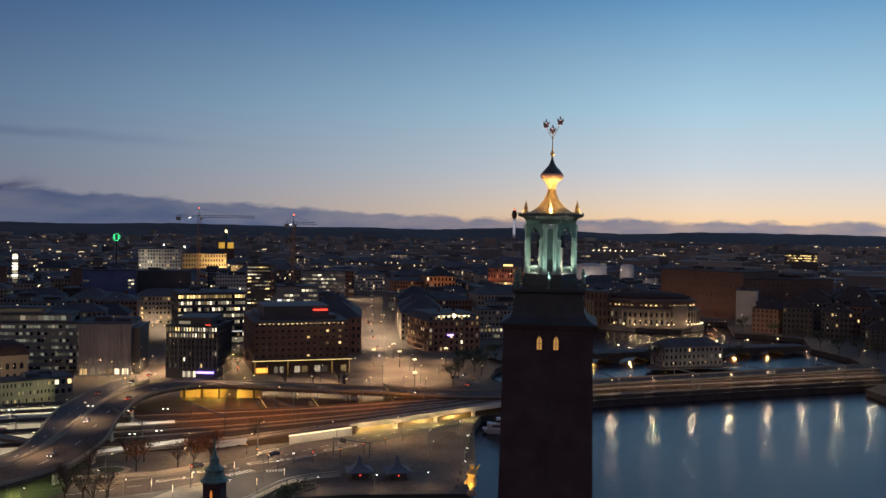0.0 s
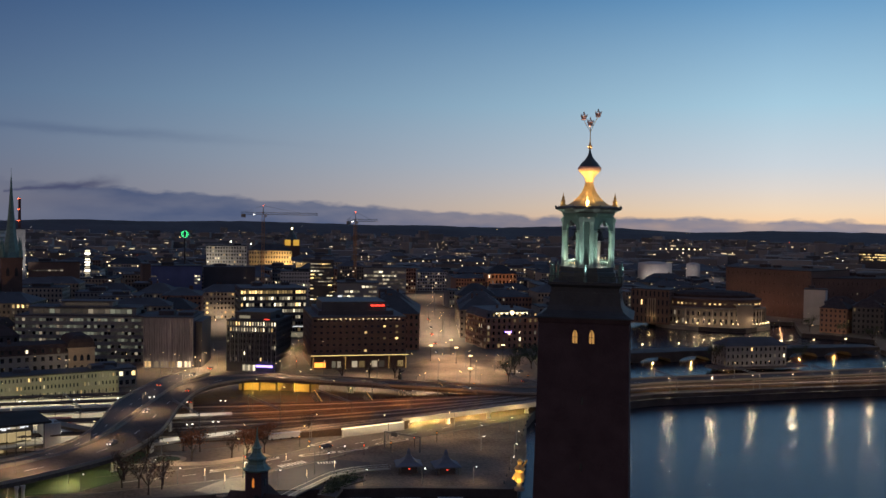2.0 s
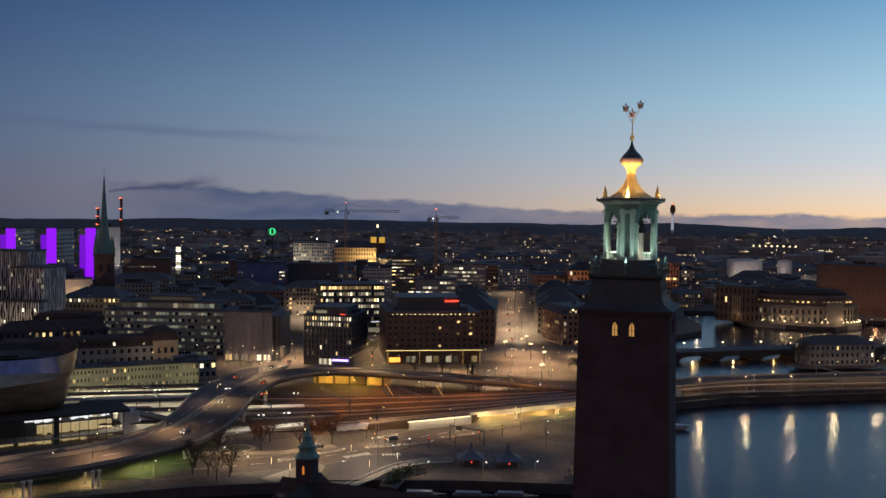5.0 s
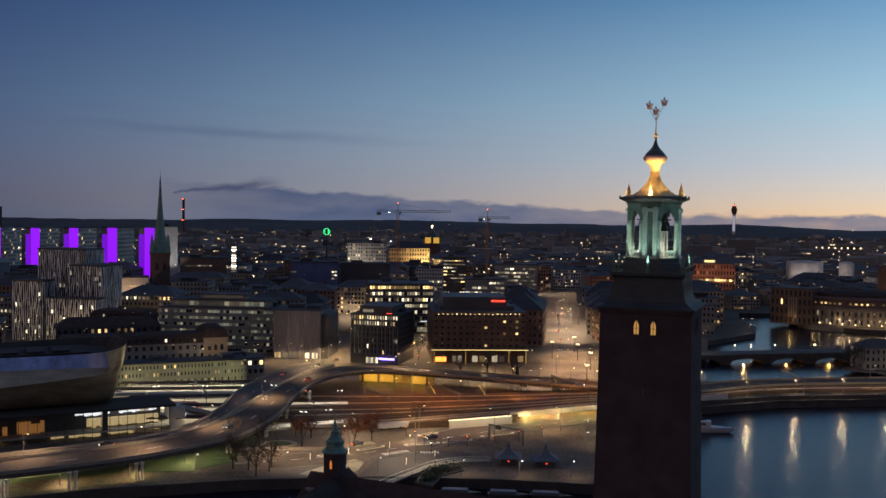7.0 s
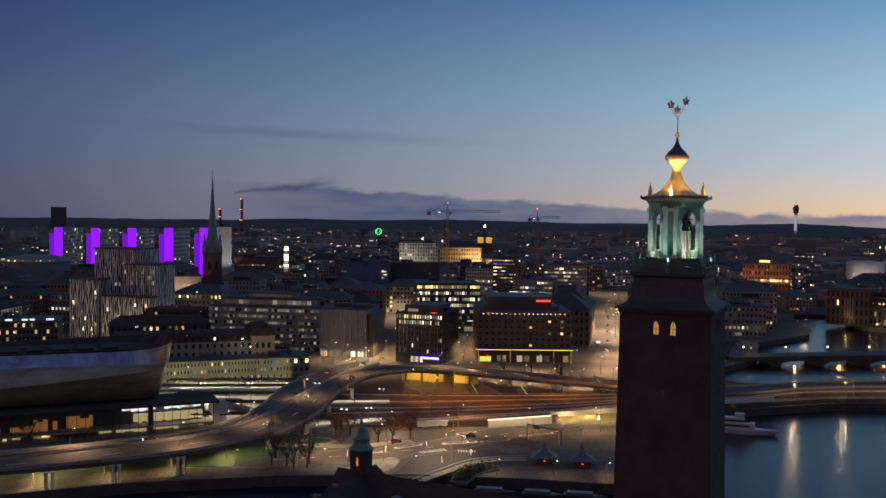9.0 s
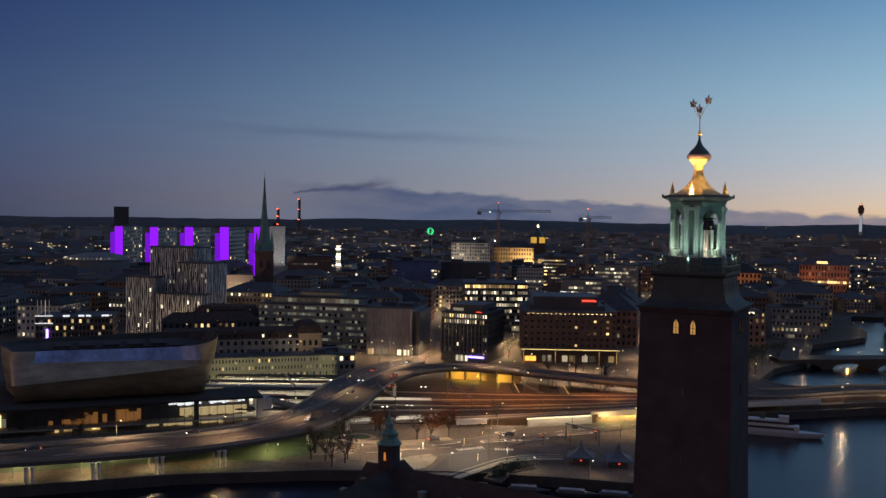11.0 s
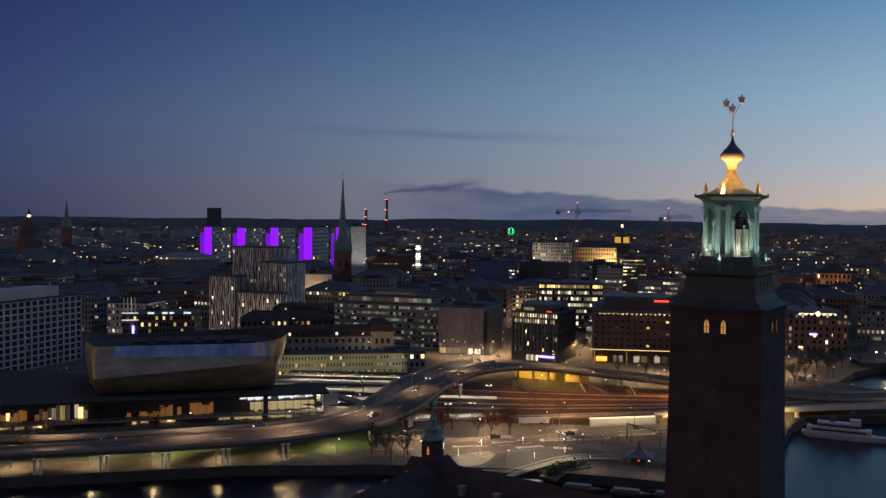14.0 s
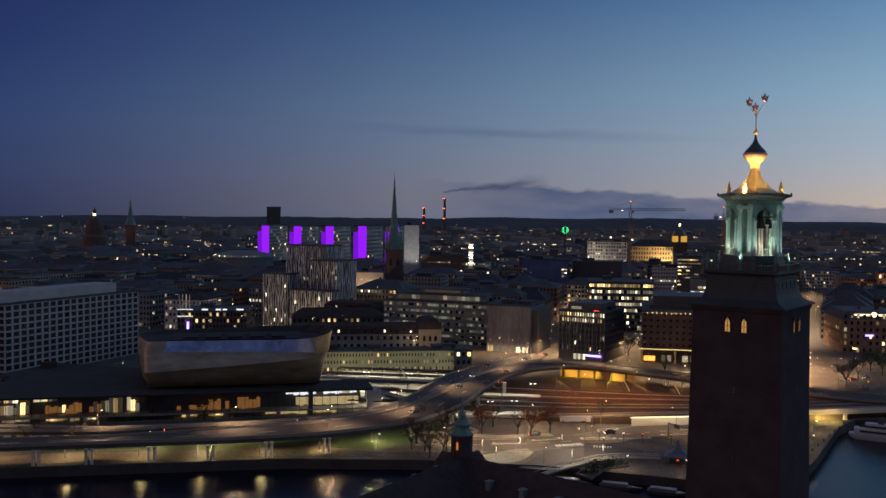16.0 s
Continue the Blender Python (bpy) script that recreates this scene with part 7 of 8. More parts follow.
place(street_lamp(7.5, 1.0, (1.0, 0.64, 0.36), 8200, "bulb", "road lamp on the viaduct parapet", "viaduct lamps"), [(-168, 62, 9.2, 40), (-168, 100, 9.2, 10), (-178, 150, 9.2, 10), (-192, 40, 9.2, 40), (-222, 8, 9.2, 40), (-250, -18, 9.2, 40), (-190, 205, 9.2, 0), (-160, 246, 9.0, 270), (-204, 240, 5.4, 0)])
# amber hall below the viaduct bend
amb = tagged(part("underpass_wall", wallstrip([Vector((-178, 238, G)), Vector((-160, 242, G)), Vector((-140, 243.5, G))], 4.6, 0.6), "stone"), "underpass wall flooded with amber light", "wall", kind="structure")
for x, y in ((-170, 235), (-160, 237.5), (-150, 238.5)):
    lamp_light("underpass_lamp", x, y, 5.6, 2300, (1.0, 0.6, 0.08), 0.3)
for k in range(5):
    part("wall_pier", boxes((-175.4 + k * 8, -174.6 + k * 8, 235.4 + k * 1.1, 236.4 + k * 1.1, G, G + 4.7)), "dark_stone", amb)
for x, y in ((-72, 196), (-60, 208), (-48, 220), (-78, 190)):
    lamp_light("underpass_lamp", x, y, 4.4, 5200, (1.0, 0.7, 0.24), 0.3)
# more unseen lights, added to spread the yellow ground glow before the beam
for x, y in ((-76, 181), (-64, 190), (-52, 201), (-40, 214)):
    lamp_light("underpass_lamp", x, y, 4.6, 1500, (1.0, 0.72, 0.3), 0.3)


# lit stairs from the tracks to the viaduct
def stairs(x, y, rz):
    t = thing("platform_stair", x, y, 3.2, rz, "covered stair between tracks and viaduct glowing yellow", "stairs", "platform stairs")
    for s in (-1.0, 1.0):
        bm = bmesh.new()
        tube(bm, (0, s, 0.6), (6.6, s, 4.6), 0.06)
        tube(bm, (0, s, 1.8), (6.6, s, 5.8), 0.05)
        for k in range(6):
            tube(bm, (k * 1.3, s, 0.6 + k * 0.8), (k * 1.3, s, 1.8 + k * 0.8), 0.05)
        part("railing", bm, "iron", t)
    for k in range(12):
        part("step", boxes((k * 0.56, k * 0.56 + 0.6, -1.0, 1.0, k * 0.35, k * 0.35 + 0.4)), "concrete", t)
    part("light_strip", tube(bmesh.new(), (0, -1.15, 1.9), (6.6, -1.15, 5.9), 0.09), "stair_glow", t)
    o = lamp_light("stair_lamp", 4, -2, 6, 90, (1.0, 0.6, 0.16), 0.3)
    o.parent = t
    return t


st = stairs(-128, 211, 140)
copy_thing(st, pose(-105, 214, 3.2, 0, 0, 140))
copy_thing(st, pose(-78, 246, 3.2, 0, 0, 150))

# sign gantry over the quay road
t = thing("sign_gantry", -80.5, 147.7, G, -18.5, "grey steel portal carrying road signs", "gantry")
for x in (0, 15):
    bm = bmesh.new()
    lathe(bm, [(0.35, 0), (0.25, 5.6)], 8, 0, x)
    part("post", bm, "pole", t)
part("beam", boxes((-0.2, 15.2, -0.25, 0.25, 5.2, 5.8)), "pole", t)
part("sign_panel", boxes((3, 5.5, -0.4, -0.26, 4.4, 5.9)), "dark_wall", t)

# catenary portals over the tracks
def portal(span):
    t = thing("catenary_portal", 0, 0, 0, 0, "steel portal carrying overhead wires", "catenary", "catenary portals")
    for y in (-span / 2, span / 2):
        bm = bmesh.new()
        lathe(bm, [(0.22, 0), (0.14, 8.2)], 6, 0, 0, y)
        part("post", bm, "pole", t)
    bm = bmesh.new()
    tube(bm, (0, -span / 2, 7.6), (0, span / 2, 7.6), 0.16)
    tube(bm, (0, -span / 2, 6.9), (0, span / 2, 6.9), 0.12)
    for k in range(int(span / 2)):
        y = -span / 2 + k * 2
        tube(bm, (0, y, 6.9), (0, y + 1, 7.6), 0.07, n=3)
        tube(bm, (0, y + 1, 7.6), (0, y + 2, 6.9), 0.07, n=3)
    part("beam", bm, "pole", t)
    return t


place(portal(34), [(-140, 178, G, 45), (-165, 160, G, 45), (-118, 200, G, 45), (-96, 212, 5.0, 45), (-70, 226, 5.2, 42), (-40, 248, 5.4, 42), (-215, 160, G, 45), (-240, 130, G, 45)], G)
place(portal(22), [(20, 292, 4.9, 28), (60, 314, 4.9, 28), (100, 334, 4.9, 28), (140, 356, 4.9, 28)], G)


# trains standing at the platforms
def train(x, y, n, colour):
    t = thing("train", x, y, G + 0.2, 29, "train standing at a platform with lit windows", "train", "trains")
    for k in range(n):
        bm = boxes((k * 24 + 0.3, k * 24 + 23.7, -1.45, 1.45, 0.6, 3.4), (k * 24 + 0.5, k * 24 + 23.5, -1.2, 1.2, 3.4, 3.9), (k * 24 + 2, k * 24 + 6, -1.1, 1.1, 0.0, 0.6), (k * 24 + 18, k * 24 + 22, -1.1, 1.1, 0.0, 0.6))
        ob = part("carriage", bm, colour, t)
        part("window_band", boxes((k * 24 + 1.5, k * 24 + 22.5, -1.52, -1.44, 1.7, 2.7)), "win_white", ob)
    return t


train(-258, 141, 3, "train")
train(-246, 121, 2, material("red_train_paint", (0.4, 0.1, 0.06), 0.4))
train(-230, 104, 2, "train")


# ---- plaza things ----
def kiosk(x, y, rz):
    t = thing("kiosk", x, y, G, rz, "small kiosk with a pale swept tent roof", "kiosk", "kiosks")
    bm = bmesh.new()
    square(bm, [(2.6, 0), (2.6, 2.6)])
    part("body", bm, "dark_wall", t)
    bm = bmesh.new()
    square(bm, [(4.4, 2.4), (4.3, 2.7), (2.6, 3.4), (1.3, 4.4), (0.6, 5.6), (0.5, 6.6), (0.1, 7.6)])
    part("roof", bm, "kiosk_roof", t)
    part("hatch", boxes((-0.3, 0.3, -2.7, -2.6, 1.3, 1.6)), "red_sign", t, "red lit serving hatch")
    for sx in (-3.8, 3.8):
        for sy in (-3.8, 3.8):
            part("post", boxes((sx - 0.08, sx + 0.08, sy - 0.08, sy + 0.08, 0, 2.6)), "pole", t)
    return t


kiosk(-64, 118, 20)
kiosk(-52, 120, 24)

# gilded statue on its column beside the hall
t = thing("gilded_statue", -26, 106, G, 10, "gilded standing statue on a tall stone column", "statue")
bm = bmesh.new()
lathe(bm, [(1.6, 0), (1.6, 0.8), (0.9, 1.2), (0.75, 2.2), (1.1, 2.6)], 12)
part("column", bm, "stone", t)
bm = bmesh.new()
lathe(bm, [(1.3, 2.6), (1.6, 4.0), (1.2, 5.6), (1.7, 6.6), (0.9, 7.6), (0.6, 8.0), (0.9, 8.8), (0.4, 9.4)], 10)
tube(bm, (0.5, 0, 6.6), (2.2, -0.6, 9.4), 0.5, 0.2)
tube(bm, (-0.5, 0, 5.6), (-2.2, -0.4, 3.4), 0.6, 0.4)
part("figure", bm, "gilt", t)
flood("statue_floodlight", (-28, 100, 3.4), (-26, 106, 8.5), 4200, (1.0, 0.7, 0.22), 60)
# dark bronze group on the square
t = thing("bronze_statue", -111, 283, G, 0, "dark bronze figure on a low plinth", "statue")
bm = bmesh.new()
box(bm, -1.2, 1.2, -1.2, 1.2, 0, 1.2)
lathe(bm, [(0.9, 1.2), (1.0, 2.6), (0.7, 4.0), (0.9, 5.0), (0.4, 5.6), (0.45, 6.4), (0.1, 6.8)], 8)
tube(bm, (0, 0, 4.8), (2.2, 0, 5.8), 0.4, 0.2)
tube(bm, (0, 0, 3.0), (-1.8, 0.3, 2.0), 0.4, 0.3)
part("figure", bm, "iron", t)


# square lanterns, brighter, with several globes
def square_lamp():
    t = thing("candelabra_lamp", 0, 0, 0, 0, "tall candelabra lamp with a cluster of amber globes", "street lamp", "candelabra lamps")
    bm = bmesh.new()
    lathe(bm, [(0.35, 0), (0.2, 0.8), (0.12, 9)], 8)
    part("pole", bm, "iron", t)
    for k in range(4):
        a = k * math.pi / 2
        bm = bmesh.new()
        lathe(bm, [(0.12, 8.8), (0.24, 9.1), (0.2, 9.5)], 8, 0, 0.8 * math.cos(a), 0.8 * math.sin(a))
        part("lamp_globe", bm, "bulb", t)
    o = down_light("lamp_light", 0, 0, 8.6, 15000, ORANGE, 164)
    o.parent = t
    return t


place(square_lamp(), [(-74, 278, 0), (-82, 322, 0), (-106, 385, 0), (-112, 356, 0), (-96, 352, 0), (-72, 372, 0)])


# traffic lights: small amber, red and white points near the crossing
def signal(x, y, mat):
    t = thing("traffic_light", x, y, G, 0, "traffic light post with a glowing lens", "traffic light", "traffic lights")
    bm = bmesh.new()
    lathe(bm, [(0.1, 0), (0.08, 3.2)], 6)
    part("post", bm, "iron", t)
    part("housing", boxes((-0.25, 0.25, -0.2, 0.2, 3.0, 4.1)), "iron", t)
    part("lens", boxes((-0.17, 0.17, -0.3, -0.2, 3.4, 3.75)), mat, t)


for k, (x, y) in enumerate(((-98, 128), (-90, 131), (-84, 134), (-76, 140), (-104, 134), (-92, 120), (-70, 150), (-110, 140), (-64, 160), (-130, 256), (-90, 262), (-70, 268), (-60, 262), (-200, 300), (-176, 308), (-48, 300))):
    signal(x, y, ("bulb_orange", "bulb_white", "bulb_red", "bulb_orange")[k % 4])

# crossing stripes, lane lines and kerbs on the quay road
rd = bpy.data.objects["road_quay"]
for k in range(8):
    a = Vector((-107.4 + k * 0.75, 113.2 + k * 1.05, G + 0.07))
    L, R = lay([a, a + Vector((2.6, -1.9, 0))], 0.55)
    part("crossing_stripe", slab(L, R, 0.02), "paint", rd)
for k in range(7):
    a = Vector((-96.2 + k * 0.85, 121.0 + k * 0.4, G + 0.07))
    L, R = lay([a, a + Vector((1.2, -2.4, 0))], 0.5)
    part("crossing_stripe", slab(L, R, 0.02), "paint", rd)
QL = [(-152, 76), (-128, 96), (-108, 118), (-94, 146), (-70, 180), (-46, 208)]
line = spline([(x, y, G + 0.04) for x, y in QL], 4)
for k in range(0, len(line) - 1, 2):
    L, R = lay([line[k], line[k + 1]], 0.22)
    part("lane_mark", slab(L, R, 0.02), "paint", rd)
for nm, pts in (("kerb_quay", [(-150, 66), (-118, 92), (-98, 118), (-84, 150), (-60, 182), (-42, 206)]), ("kerb_yard", [(-156, 84), (-130, 104), (-112, 126), (-98, 160)])):
    tagged(part(nm, wallstrip(spline([(x, y, G) for x, y in pts], 5), 0.16, 0.3), "concrete"), "pale stone kerb beside the road", "kerb", kind="structure")
# curved pedestrian ramp with railing
rp = spline([(x, y, z) for x, y, z in ((-92, 62, 3.3), (-90, 79, 3.6), (-87.5, 90.5, 3.8), (-84.6, 103, 3.8), (-78.7, 112, 3.6), (-70.8, 119, 3.2))], 3)
L, R = lay(rp, 2.4)
ramp = tagged(part("pedestrian_ramp", slab(L, R, 0.4), "concrete"), "curved pale pedestrian ramp with a railing", "ramp", kind="structure")
for line in (L, R):
    part("railing", wallstrip(line, 0.1, 0.1, 1.0), "concrete_pale", ramp)
    for p in line[::2]:
        part("baluster", boxes((p.x - 0.05, p.x + 0.05, p.y - 0.05, p.y + 0.05, p.z, p.z + 1.05)), "pole", ramp)
lamp_light("ramp_lamp", -90, 90, 6, 420, PALE, 0.3)
lamp_light("ramp_lamp", -84, 108, 6.4, 420, PALE, 0.3)


# ---- cars ----
def car(rear):
    t = thing("car", 0, 0, 0, 0, "small dark car on the road with lit lamps", "car", "cars")
    bm = boxes((-2.1, 2.1, -0.88, 0.88, 0.35, 0.95))
    vs = [bm.verts.new(p) for p in ((-1.6, -0.78, 0.95), (1.1, -0.78, 0.95), (1.1, 0.78, 0.95), (-1.6, 0.78, 0.95), (-1.2, -0.66, 1.48), (0.4, -0.66, 1.48), (0.4, 0.66, 1.48), (-1.2, 0.66, 1.48))]
    for f in ((4, 5, 6, 7), (0, 1, 5, 4), (1, 2, 6, 5), (2, 3, 7, 6), (3, 0, 4, 7)):
        bm.faces.new([vs[i] for i in f])
    part("body", bm, "car_paint", t)
    for sx in (-1.3, 1.3):
        for sy in (-0.8, 0.8):
            bm = bmesh.new()
            tube(bm, (sx, sy - 0.1, 0.33), (sx, sy + 0.1, 0.33), 0.33, n=12)
            part("wheel", bm, "rubber", t)
    for sy in (-0.62, 0.62):
        part("headlight", boxes((2.1, 2.2, sy - 0.15, sy + 0.15, 0.55, 0.75)), "bulb_white", t)
        part("tail_light", boxes((-2.2, -2.1, sy - 0.15, sy + 0.15, 0.6, 0.8)), "bulb_red", t)
    return t


place(car(0), [(-169, 172, 9.45, 105), (-176, 150, 9.45, 285), (-182, 195, 9.45, 105), (-160, 100, 9.45, 268), (-180, 62, 9.45, 230), (-206, 20, 9.45, 225), (-214, 262, 4.2, 280), (-120, 120, 3.06, 48), (-100, 140, 3.06, 230), (-100, 258, 3.06, 0), (-70, 245, 7.7, 0), (-206, 214, 7.4, 105), (-218, 290, 3.05, 100), (-196, 380, 3.06, 290), (-60, 320, 3.05, 60)], G)
place(car(0), [(-200, 340, 3.06, 285), (-204, 356, 3.06, 105), (-212, 398, 3.06, 285), (-224, 430, 3.06, 105), (-240, 500, 3.06, 285), (-222, 320, 3.05, 106), (-230, 340, 3.05, 286), (-238, 372, 3.05, 106), (-246, 398, 3.05, 286), (-116, 390, 3.06, 285), (-126, 430, 3.06, 105), (-140, 480, 3.06, 105), (-150, 520, 3.06, 285), (-166, 580, 3.06, 105), (-50, 300, 3.05, 80), (-56, 330, 3.05, 250)], G)
park = car(0)
place(park, [(-123 + k * 3.0, 160 + k * 2.6, 3.1, 130) for k in range(5)], G)


# ---- trees ----
def tree(seed, mat, label, dense=420, h=8.5, crown=3.4):
    r = random.Random(seed)
    t = thing("tree", 0, 0, 0, 0, label, "tree", "trees")
    bm = bmesh.new()
    tube(bm, (0, 0, 0), (0.1, 0.05, h * 0.35), 0.28, 0.2)
    tips = []
    for k in range(9):
        a = r.uniform(0, 6.28)
        e = Vector((crown * 0.7 * math.cos(a), crown * 0.7 * math.sin(a), h * r.uniform(0.6, 0.95)))
        tube(bm, (0.1, 0.05, h * r.uniform(0.25, 0.36)), e, 0.12, 0.04, 5)
        tips.append(e)
        for q in range(4):
            f = e + Vector((r.uniform(-1, 1), r.uniform(-1, 1), r.uniform(-0.4, 1))) * crown * 0.4
            tube(bm, e.lerp(Vector((0, 0, h * 0.4)), r.uniform(0, 0.5)), f, 0.05, 0.02, 4)
            tips.append(f)
    part("trunk", bm, "bark", t)
    bm = bmesh.new()
    for k in range(dense):
        c = r.choice(tips) + Vector((r.gauss(0, 1), r.gauss(0, 1), r.gauss(0, 0.8))) * crown * 0.22
        d1 = Vector((r.uniform(-1, 1), r.uniform(-1, 1), r.uniform(-0.3, 1))).normalized()
        d2 = d1.cross(Vector((r.uniform(-1, 1), r.uniform(-1, 1), r.uniform(-1, 1)))).normalized()
        s = r.uniform(0.12, 0.3)
        vs = [bm.verts.new(c + d1 * s * 1.6), bm.verts.new(c + d2 * s * 0.6), bm.verts.new(c - d1 * s), bm.verts.new(c - d2 * s * 0.6)]
        bm.faces.new(vs)
    part("crown", bm, mat, t)
    return t


place(tree(1, "twigs", "bare dark street tree with fine twigs", 260), [(-137, 77, 15), (-132, 82.5, 70), (-146, 83.5, 130), (-140, 122.6, 200), (-114, 160, 250), (-150, 104, 0), (-154, 112, 40), (-160, 104, 80), (-146, 122, 120), (-240, -6, 10), (-250, -16, 60), (-228, 4, 200), (-126, 118, 20), (-131, 72, 50), (-130, 78, 10), (-146, 84, 100), (-142, 76, 200), (-178, 332, 0), (-140, 278, 30), (-128, 286, 50), (-116, 292, 90), (-262, -28, 33), (-275, -40, 70), (-236, 18, 70), (-232, 60, 20), (-248, 48, 90)])
place(tree(2, "autumn", "street tree with sparse rust-brown leaves", 1900, 9.5, 3.8), [(-120.6, 118.3, 0), (-118.2, 127.7, 60), (-137.1, 110.8, 30)])
place(tree(3, "leaf", "dense dark tree beside the channel", 1300, 11, 5.0), [(-58, 322, 0), (-47, 334, 50), (-52, 346, 90), (-60, 356, 20), (-50, 370, 70), (-44, 388, 10), (50, 396, 0), (100, 414, 30), (-180, 318, 0), (-58, 300, 40), (152, 566, 0), (166, 538, 40), (172, 510, 80), (176, 478, 10), (186, 468, 60), (194, 456, 120), (134, 600, 33)])


# ---- boats ----
def ferry(x, y, rz, s=1.0):
    t = thing("ferry", x, y, 0, rz, "white passenger ferry moored at the quay", "boat", "boats")
    bm = bmesh.new()
    rings = []
    for z, k in ((-0.4, 0.82), (0.8, 0.95), (2.0, 1.0)):
        pts = [(-17, -2.6), (8, -3.2), (14, -1.8), (19, 0), (14, 1.8), (8, 3.2), (-17, 2.6)]
        rings.append([bm.verts.new((px * k * s, py * k * s, z)) for px, py in pts])
    for a, b in zip(rings, rings[1:]):
        for i in range(7):
            bm.faces.new((a[i], a[(i + 1) % 7], b[(i + 1) % 7], b[i]))
    bm.faces.new(rings[0][::-1])
    bm.faces.new(rings[-1])
    part("hull", bm, "boat_white", t)
    part("cabin", boxes((-15 * s, 9 * s, -2.4 * s, 2.4 * s, 2.0, 4.2), (-11 * s, 5 * s, -2.0 * s, 2.0 * s, 4.2, 6.2), (1 * s, 5 * s, -1.4 * s, 1.4 * s, 6.2, 7.8)), "boat_white", t)
    for z in (2.8, 4.8):
        part("window_band", boxes((-13 * s, 7 * s, -2.46 * s, -2.38 * s, z, z + 0.8)), "glass", t)
    part("funnel", boxes((-6, -4, -0.8, 0.8, 6.2, 8.4)), "dark_wall", t)
    return t


def motor_boat(x, y, rz):
    t = thing("motor_boat", x, y, 0, rz, "low covered motor boat moored at the plaza", "boat", "boats")
    bm = bmesh.new()
    rings = []
    for z, k in ((-0.3, 0.8), (0.5, 0.95), (1.1, 1.0)):
        rings.append([bm.verts.new((px * k, py * k, z)) for px, py in ((-6, -1.5), (3, -1.7), (7, 0), (3, 1.7), (-6, 1.5))])
    for a, b in zip(rings, rings[1:]):
        for i in range(5):
            bm.faces.new((a[i], a[(i + 1) % 5], b[(i + 1) % 5], b[i]))
    bm.faces.new(rings[0][::-1])
    bm.faces.new(rings[-1])
    part("hull", bm, "dark_wall", t)
    part("cover", boxes((-5.2, 2.6, -1.3, 1.3, 1.1, 1.9)), "kiosk_roof", t)
    for k in range(3):
        part("stripe", boxes((-5.0, 2.4, -1.1 + k * 0.9, -0.8 + k * 0.9, 1.9, 1.96)), "boat_white", t)


ferry(-17, 208, 8, 0.95)
for k, (x, y, rz) in enumerate(((-84, 86, 20), (-70, 91, 18), (-56, 95, 16), (-44, 99, 14))):
    motor_boat(x, y - 3, rz)
t = thing("rowing_boat", 62, 372, 0, 20, "small dark boat in the channel", "boat", "boats")
bm = bmesh.new()
lathe(bm, [(2.0, -0.2), (3.2, 0.9), (2.8, 0.95)], 12, 0, 0, 0, 1.6, 0.5)
part("hull", bm, "dark_wall", t)
# mooring piles along the quay
for k in range(14):
    t = thing("bollard", -31.6 - 0.42 * k, 112 + 8.4 * k, G, 0, "short iron bollard on the quay edge", "bollard", "bollards")
    bm = bmesh.new()
    lathe(bm, [(0.3, 0), (0.22, 0.6), (0.34, 0.8), (0.1, 0.95)], 8)
    part("post", bm, "iron", t)


# ---- corner of the quay road ----
patch("pavement_corner", [(-120, 79), (-109.5, 76), (-105, 86), (-105.4, 92), (-107.9, 100), (-112, 102.5), (-116, 96)], G + 0.09, "paving_pale", "pale paved corner beside the junction")


patch("pavement_ring", [(-146 + 6.5 * math.cos(k * math.pi / 8), 111 + 5.2 * math.sin(k * math.pi / 8)) for k in range(16)], G + 0.07, "paving_pale", "pale round path between the trees")
patch("ground_ring_bed", [(-146 + 4.4 * math.cos(k * math.pi / 8), 111 + 3.4 * math.sin(k * math.pi / 8)) for k in range(16)], G + 0.12, "grass", "round planting bed between the trees", "lawn")
patch("pavement_verge", [(-156, 96), (-128, 108), (-114, 124), (-118, 127), (-131, 112), (-156, 101)], G + 0.06, "paving_pale", "pale footpath beside the lawn")
patch("ground_lawn", [(-168, 60), (-152, 68), (-147, 84), (-152, 96), (-166, 84)], G + 0.1, "grass", "green lawn under added fill light below the elevated road", "lawn")
# unseen greenish fill lights added to brighten the lawn
for x, y in ((-160, 74), (-156, 88)):
    lamp_light("lawn_lamp", x, y, 7.2, 480, (0.9, 1.0, 0.5), 0.3)
patch("ground_hedge_bed", [(-83, 84), (-85, 96), (-82, 104), (-77, 106), (-74, 103), (-78, 95), (-77, 83)], G + 0.4, "dark_stone", "raised stone planting bed beside the ramp", "planting bed")


def hedge(seed, pts, count, h):
    """Clumped leaves along a line."""
    r = random.Random(seed)
    t = thing("hedge", pts[0][0], pts[0][1], G + 0.38, 0, "low dark hedge in the raised planting bed", "hedge", "hedges")
    bm = bmesh.new()
    line = spline([(x - pts[0][0], y - pts[0][1], 0) for x, y in pts], 1.0)
    for k in range(count):
        c = r.choice(line) + Vector((r.gauss(0, 0.9), r.gauss(0, 0.9), abs(r.gauss(0, 0.5)) * h))
        d1 = Vector((r.uniform(-1, 1), r.uniform(-1, 1), r.uniform(-0.3, 1))).normalized()
        d2 = d1.cross(Vector((r.uniform(-1, 1), r.uniform(-1, 1), r.uniform(-1, 1)))).normalized()
        q = r.uniform(0.2, 0.42)
        bm.faces.new([bm.verts.new(c + v) for v in (d1 * q, d2 * q * 0.6, -d1 * q, -d2 * q * 0.6)])
    part("leaves", bm, "leaf", t)
    for p in line[::4]:
        part("stem", tube(bmesh.new(), (p.x, p.y, 0), (p.x + 0.1, p.y, h * 0.7), 0.06, 0.03), "bark", t)


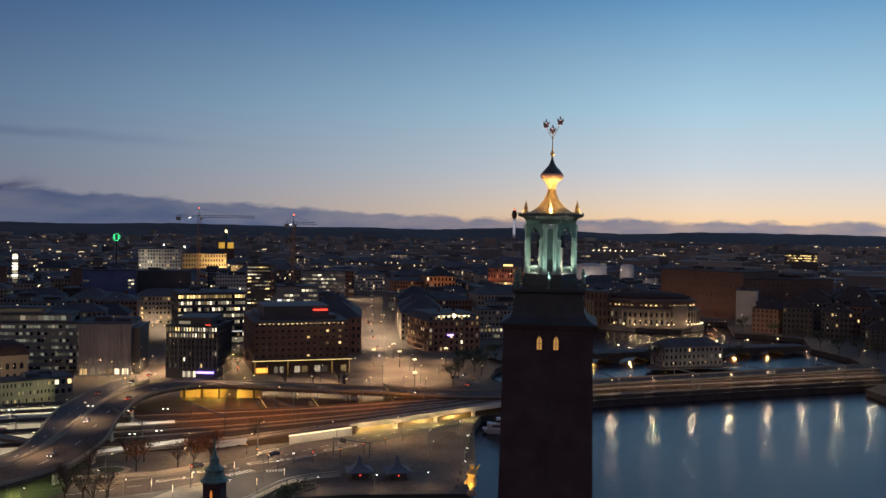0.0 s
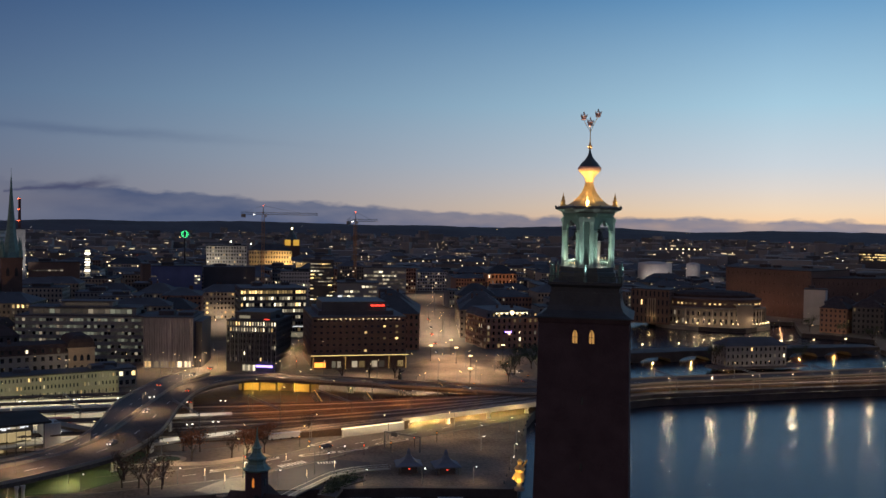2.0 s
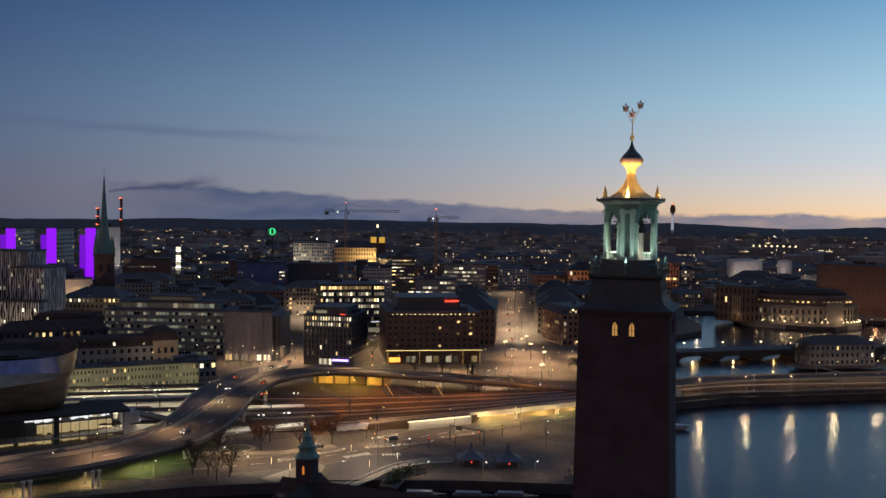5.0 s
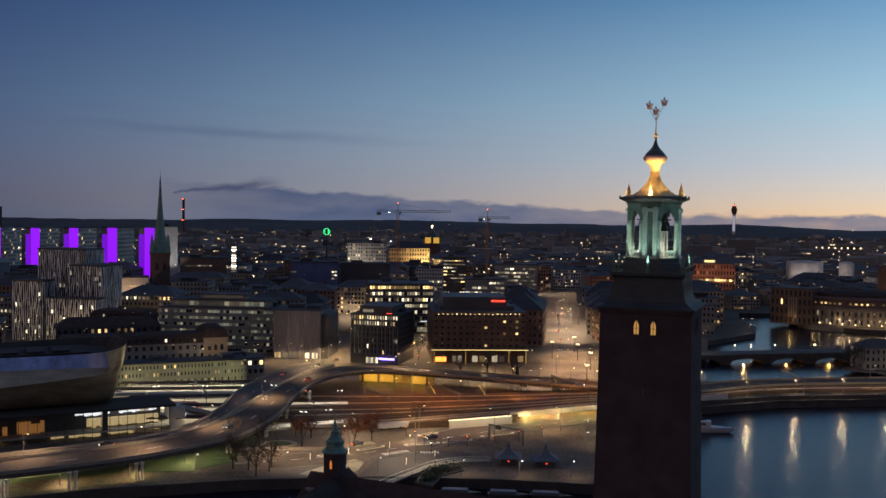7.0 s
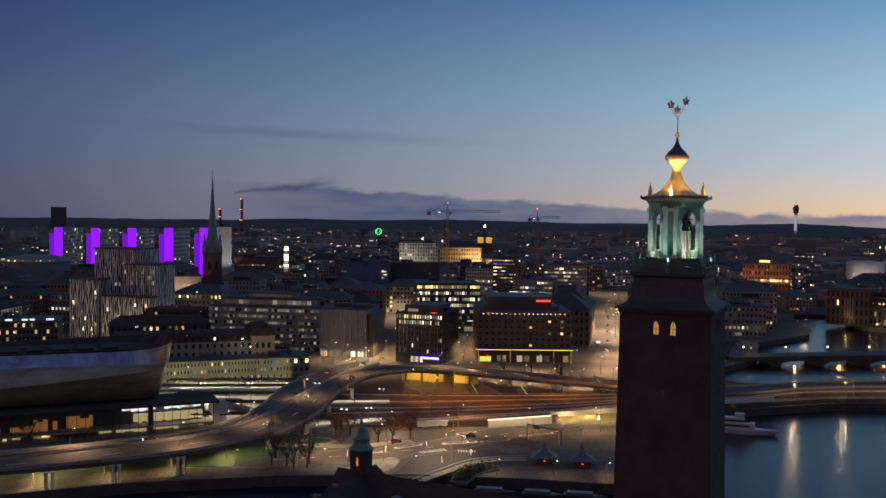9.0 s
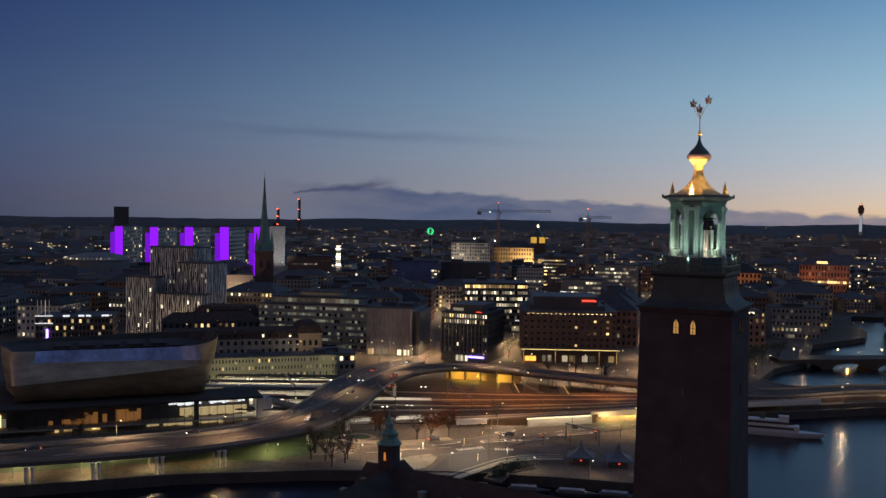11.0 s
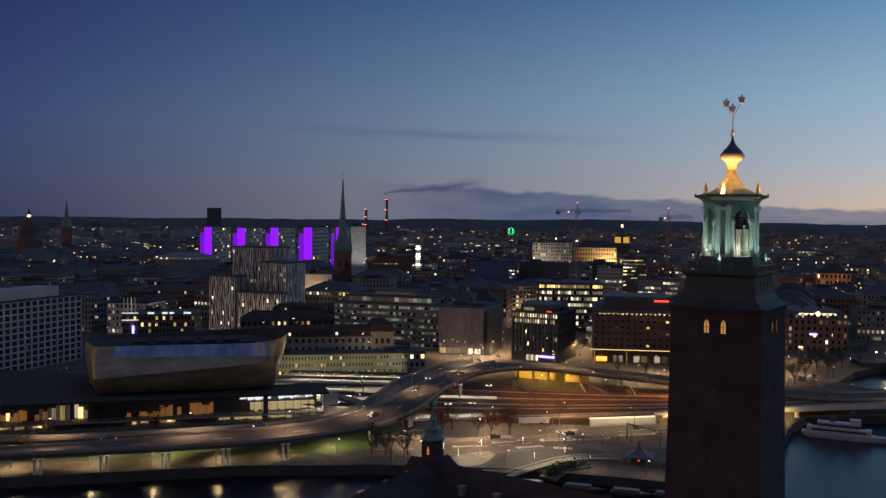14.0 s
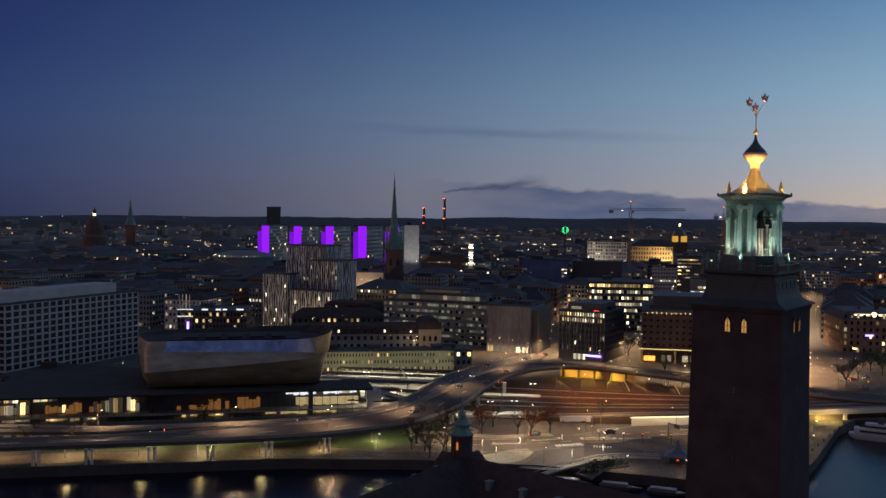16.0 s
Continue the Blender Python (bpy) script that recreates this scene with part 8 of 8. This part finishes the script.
hedge(3, [(-81, 86), (-82.5, 96), (-80, 103), (-76.5, 104)], 900, 1.6)
hedge(4, [(-79.5, 87), (-80, 95), (-78, 101)], 700, 1.3)


def traffic_island(x, y, rz, ln, w):
    t = thing("traffic_island", x, y, G, rz, "low traffic island with a pale stone kerb", "traffic island", "traffic islands")
    bm = bmesh.new()
    pts = [(ln / 2 * (1 if k < 8 else -1) * 0.8 + w / 2 * math.cos((k - 4 if k < 8 else k - 3) * math.pi / 7 - (0 if k < 8 else 0)), w / 2 * math.sin((k - 3.5) * math.pi / 7)) for k in range(8)]
    pts += [(-px, -py) for px, py in pts]
    lo, hi = [bm.verts.new((px, py, 0)) for px, py in pts], [bm.verts.new((px, py, 0.16)) for px, py in pts]
    for i in range(16):
        bm.faces.new((lo[i], lo[(i + 1) % 16], hi[(i + 1) % 16], hi[i]))
    bm.faces.new(hi)
    bmesh.ops.recalc_face_normals(bm, faces=bm.faces)
    part("kerb", bm, "concrete_pale", t)
    part("paved_top", boxes((-ln * 0.38, ln * 0.38, -w * 0.32, w * 0.32, 0.15, 0.19)), "paving", t)
    part("bollard", lathe(bmesh.new(), [(0.12, 0.16), (0.1, 1.0), (0.02, 1.1)], 8, 0, ln * 0.36), "pole", t)


for x, y, rz, ln, w in ((-114, 118, 58, 12, 2.2), (-100, 131, 40, 14, 2.4), (-90, 140, 48, 13, 2.0), (-122, 104, 40, 10, 1.8), (-80, 156, 50, 16, 2.0), (-104, 146, 60, 9, 2.4)):
    traffic_island(x, y, rz, ln, w)


def light_post():
    t = thing("light_post", 0, 0, 0, 0, "slim light post with a glowing upper half", "street lamp", "light posts")
    bm = bmesh.new()
    lathe(bm, [(0.12, 0), (0.09, 0.4), (0.08, 2.4)], 8)
    part("pole", bm, "pole", t)
    bm = bmesh.new()
    lathe(bm, [(0.05, 2.4), (0.055, 2.5), (0.055, 4.4), (0.03, 4.5)], 8)
    part("light_tube", bm, "strip", t)
    o = lamp_light("post_light", 0, -0.4, 4.0, 1100, PALE, 0.3)
    o.parent = t
    return t


place(light_post(), [(-112.2, 83.4, 0), (-112.8, 98.9, 0), (-90.5, 95.1, 0), (-85.9, 107.8, 0), (-104, 112, 0), (-121, 88, 0)])
annex = block("station_annex", -243, 219, 45, 20, 14, 8.5, 2, 7, "grey_wall", "flat", 0.25, 0.6, "small dark annex at the end of the station", "building", (0.6, 0.5), roofmat="dark_wall")


def van(x, y, rz):
    t = thing("van", x, y, G + 0.08, rz, "pale van parked beside the tracks", "van", "parked vans")
    bm = boxes((-2.6, 1.4, -1.0, 1.0, 0.4, 2.3))
    vs = [bm.verts.new(p) for p in ((1.4, -1.0, 0.4), (2.6, -1.0, 0.4), (2.6, 1.0, 0.4), (1.4, 1.0, 0.4), (1.4, -0.95, 2.3), (1.9, -0.9, 1.3), (2.6, -0.95, 1.1), (2.6, 0.95, 1.1), (1.9, 0.9, 1.3), (1.4, 0.95, 2.3))]
    for f in ((0, 1, 6, 5, 4), (3, 9, 8, 7, 2), (4, 5, 8, 9), (5, 6, 7, 8), (1, 2, 7, 6), (0, 3, 2, 1)):
        bm.faces.new([vs[i] for i in f])
    part("body", bm, "boat_white", t)
    part("windscreen", boxes((1.7, 1.76, -0.8, 0.8, 1.35, 1.9)), "glass", t)
    for sx in (-1.7, 1.6):
        for sy in (-0.95, 0.95):
            bm = bmesh.new()
            tube(bm, (sx, sy - 0.12, 0.36), (sx, sy + 0.12, 0.36), 0.36, n=12)
            part("wheel", bm, "rubber", t)


van(-122, 147, 40)
van(-119, 150, 40)
van(-116, 152.5, 40)
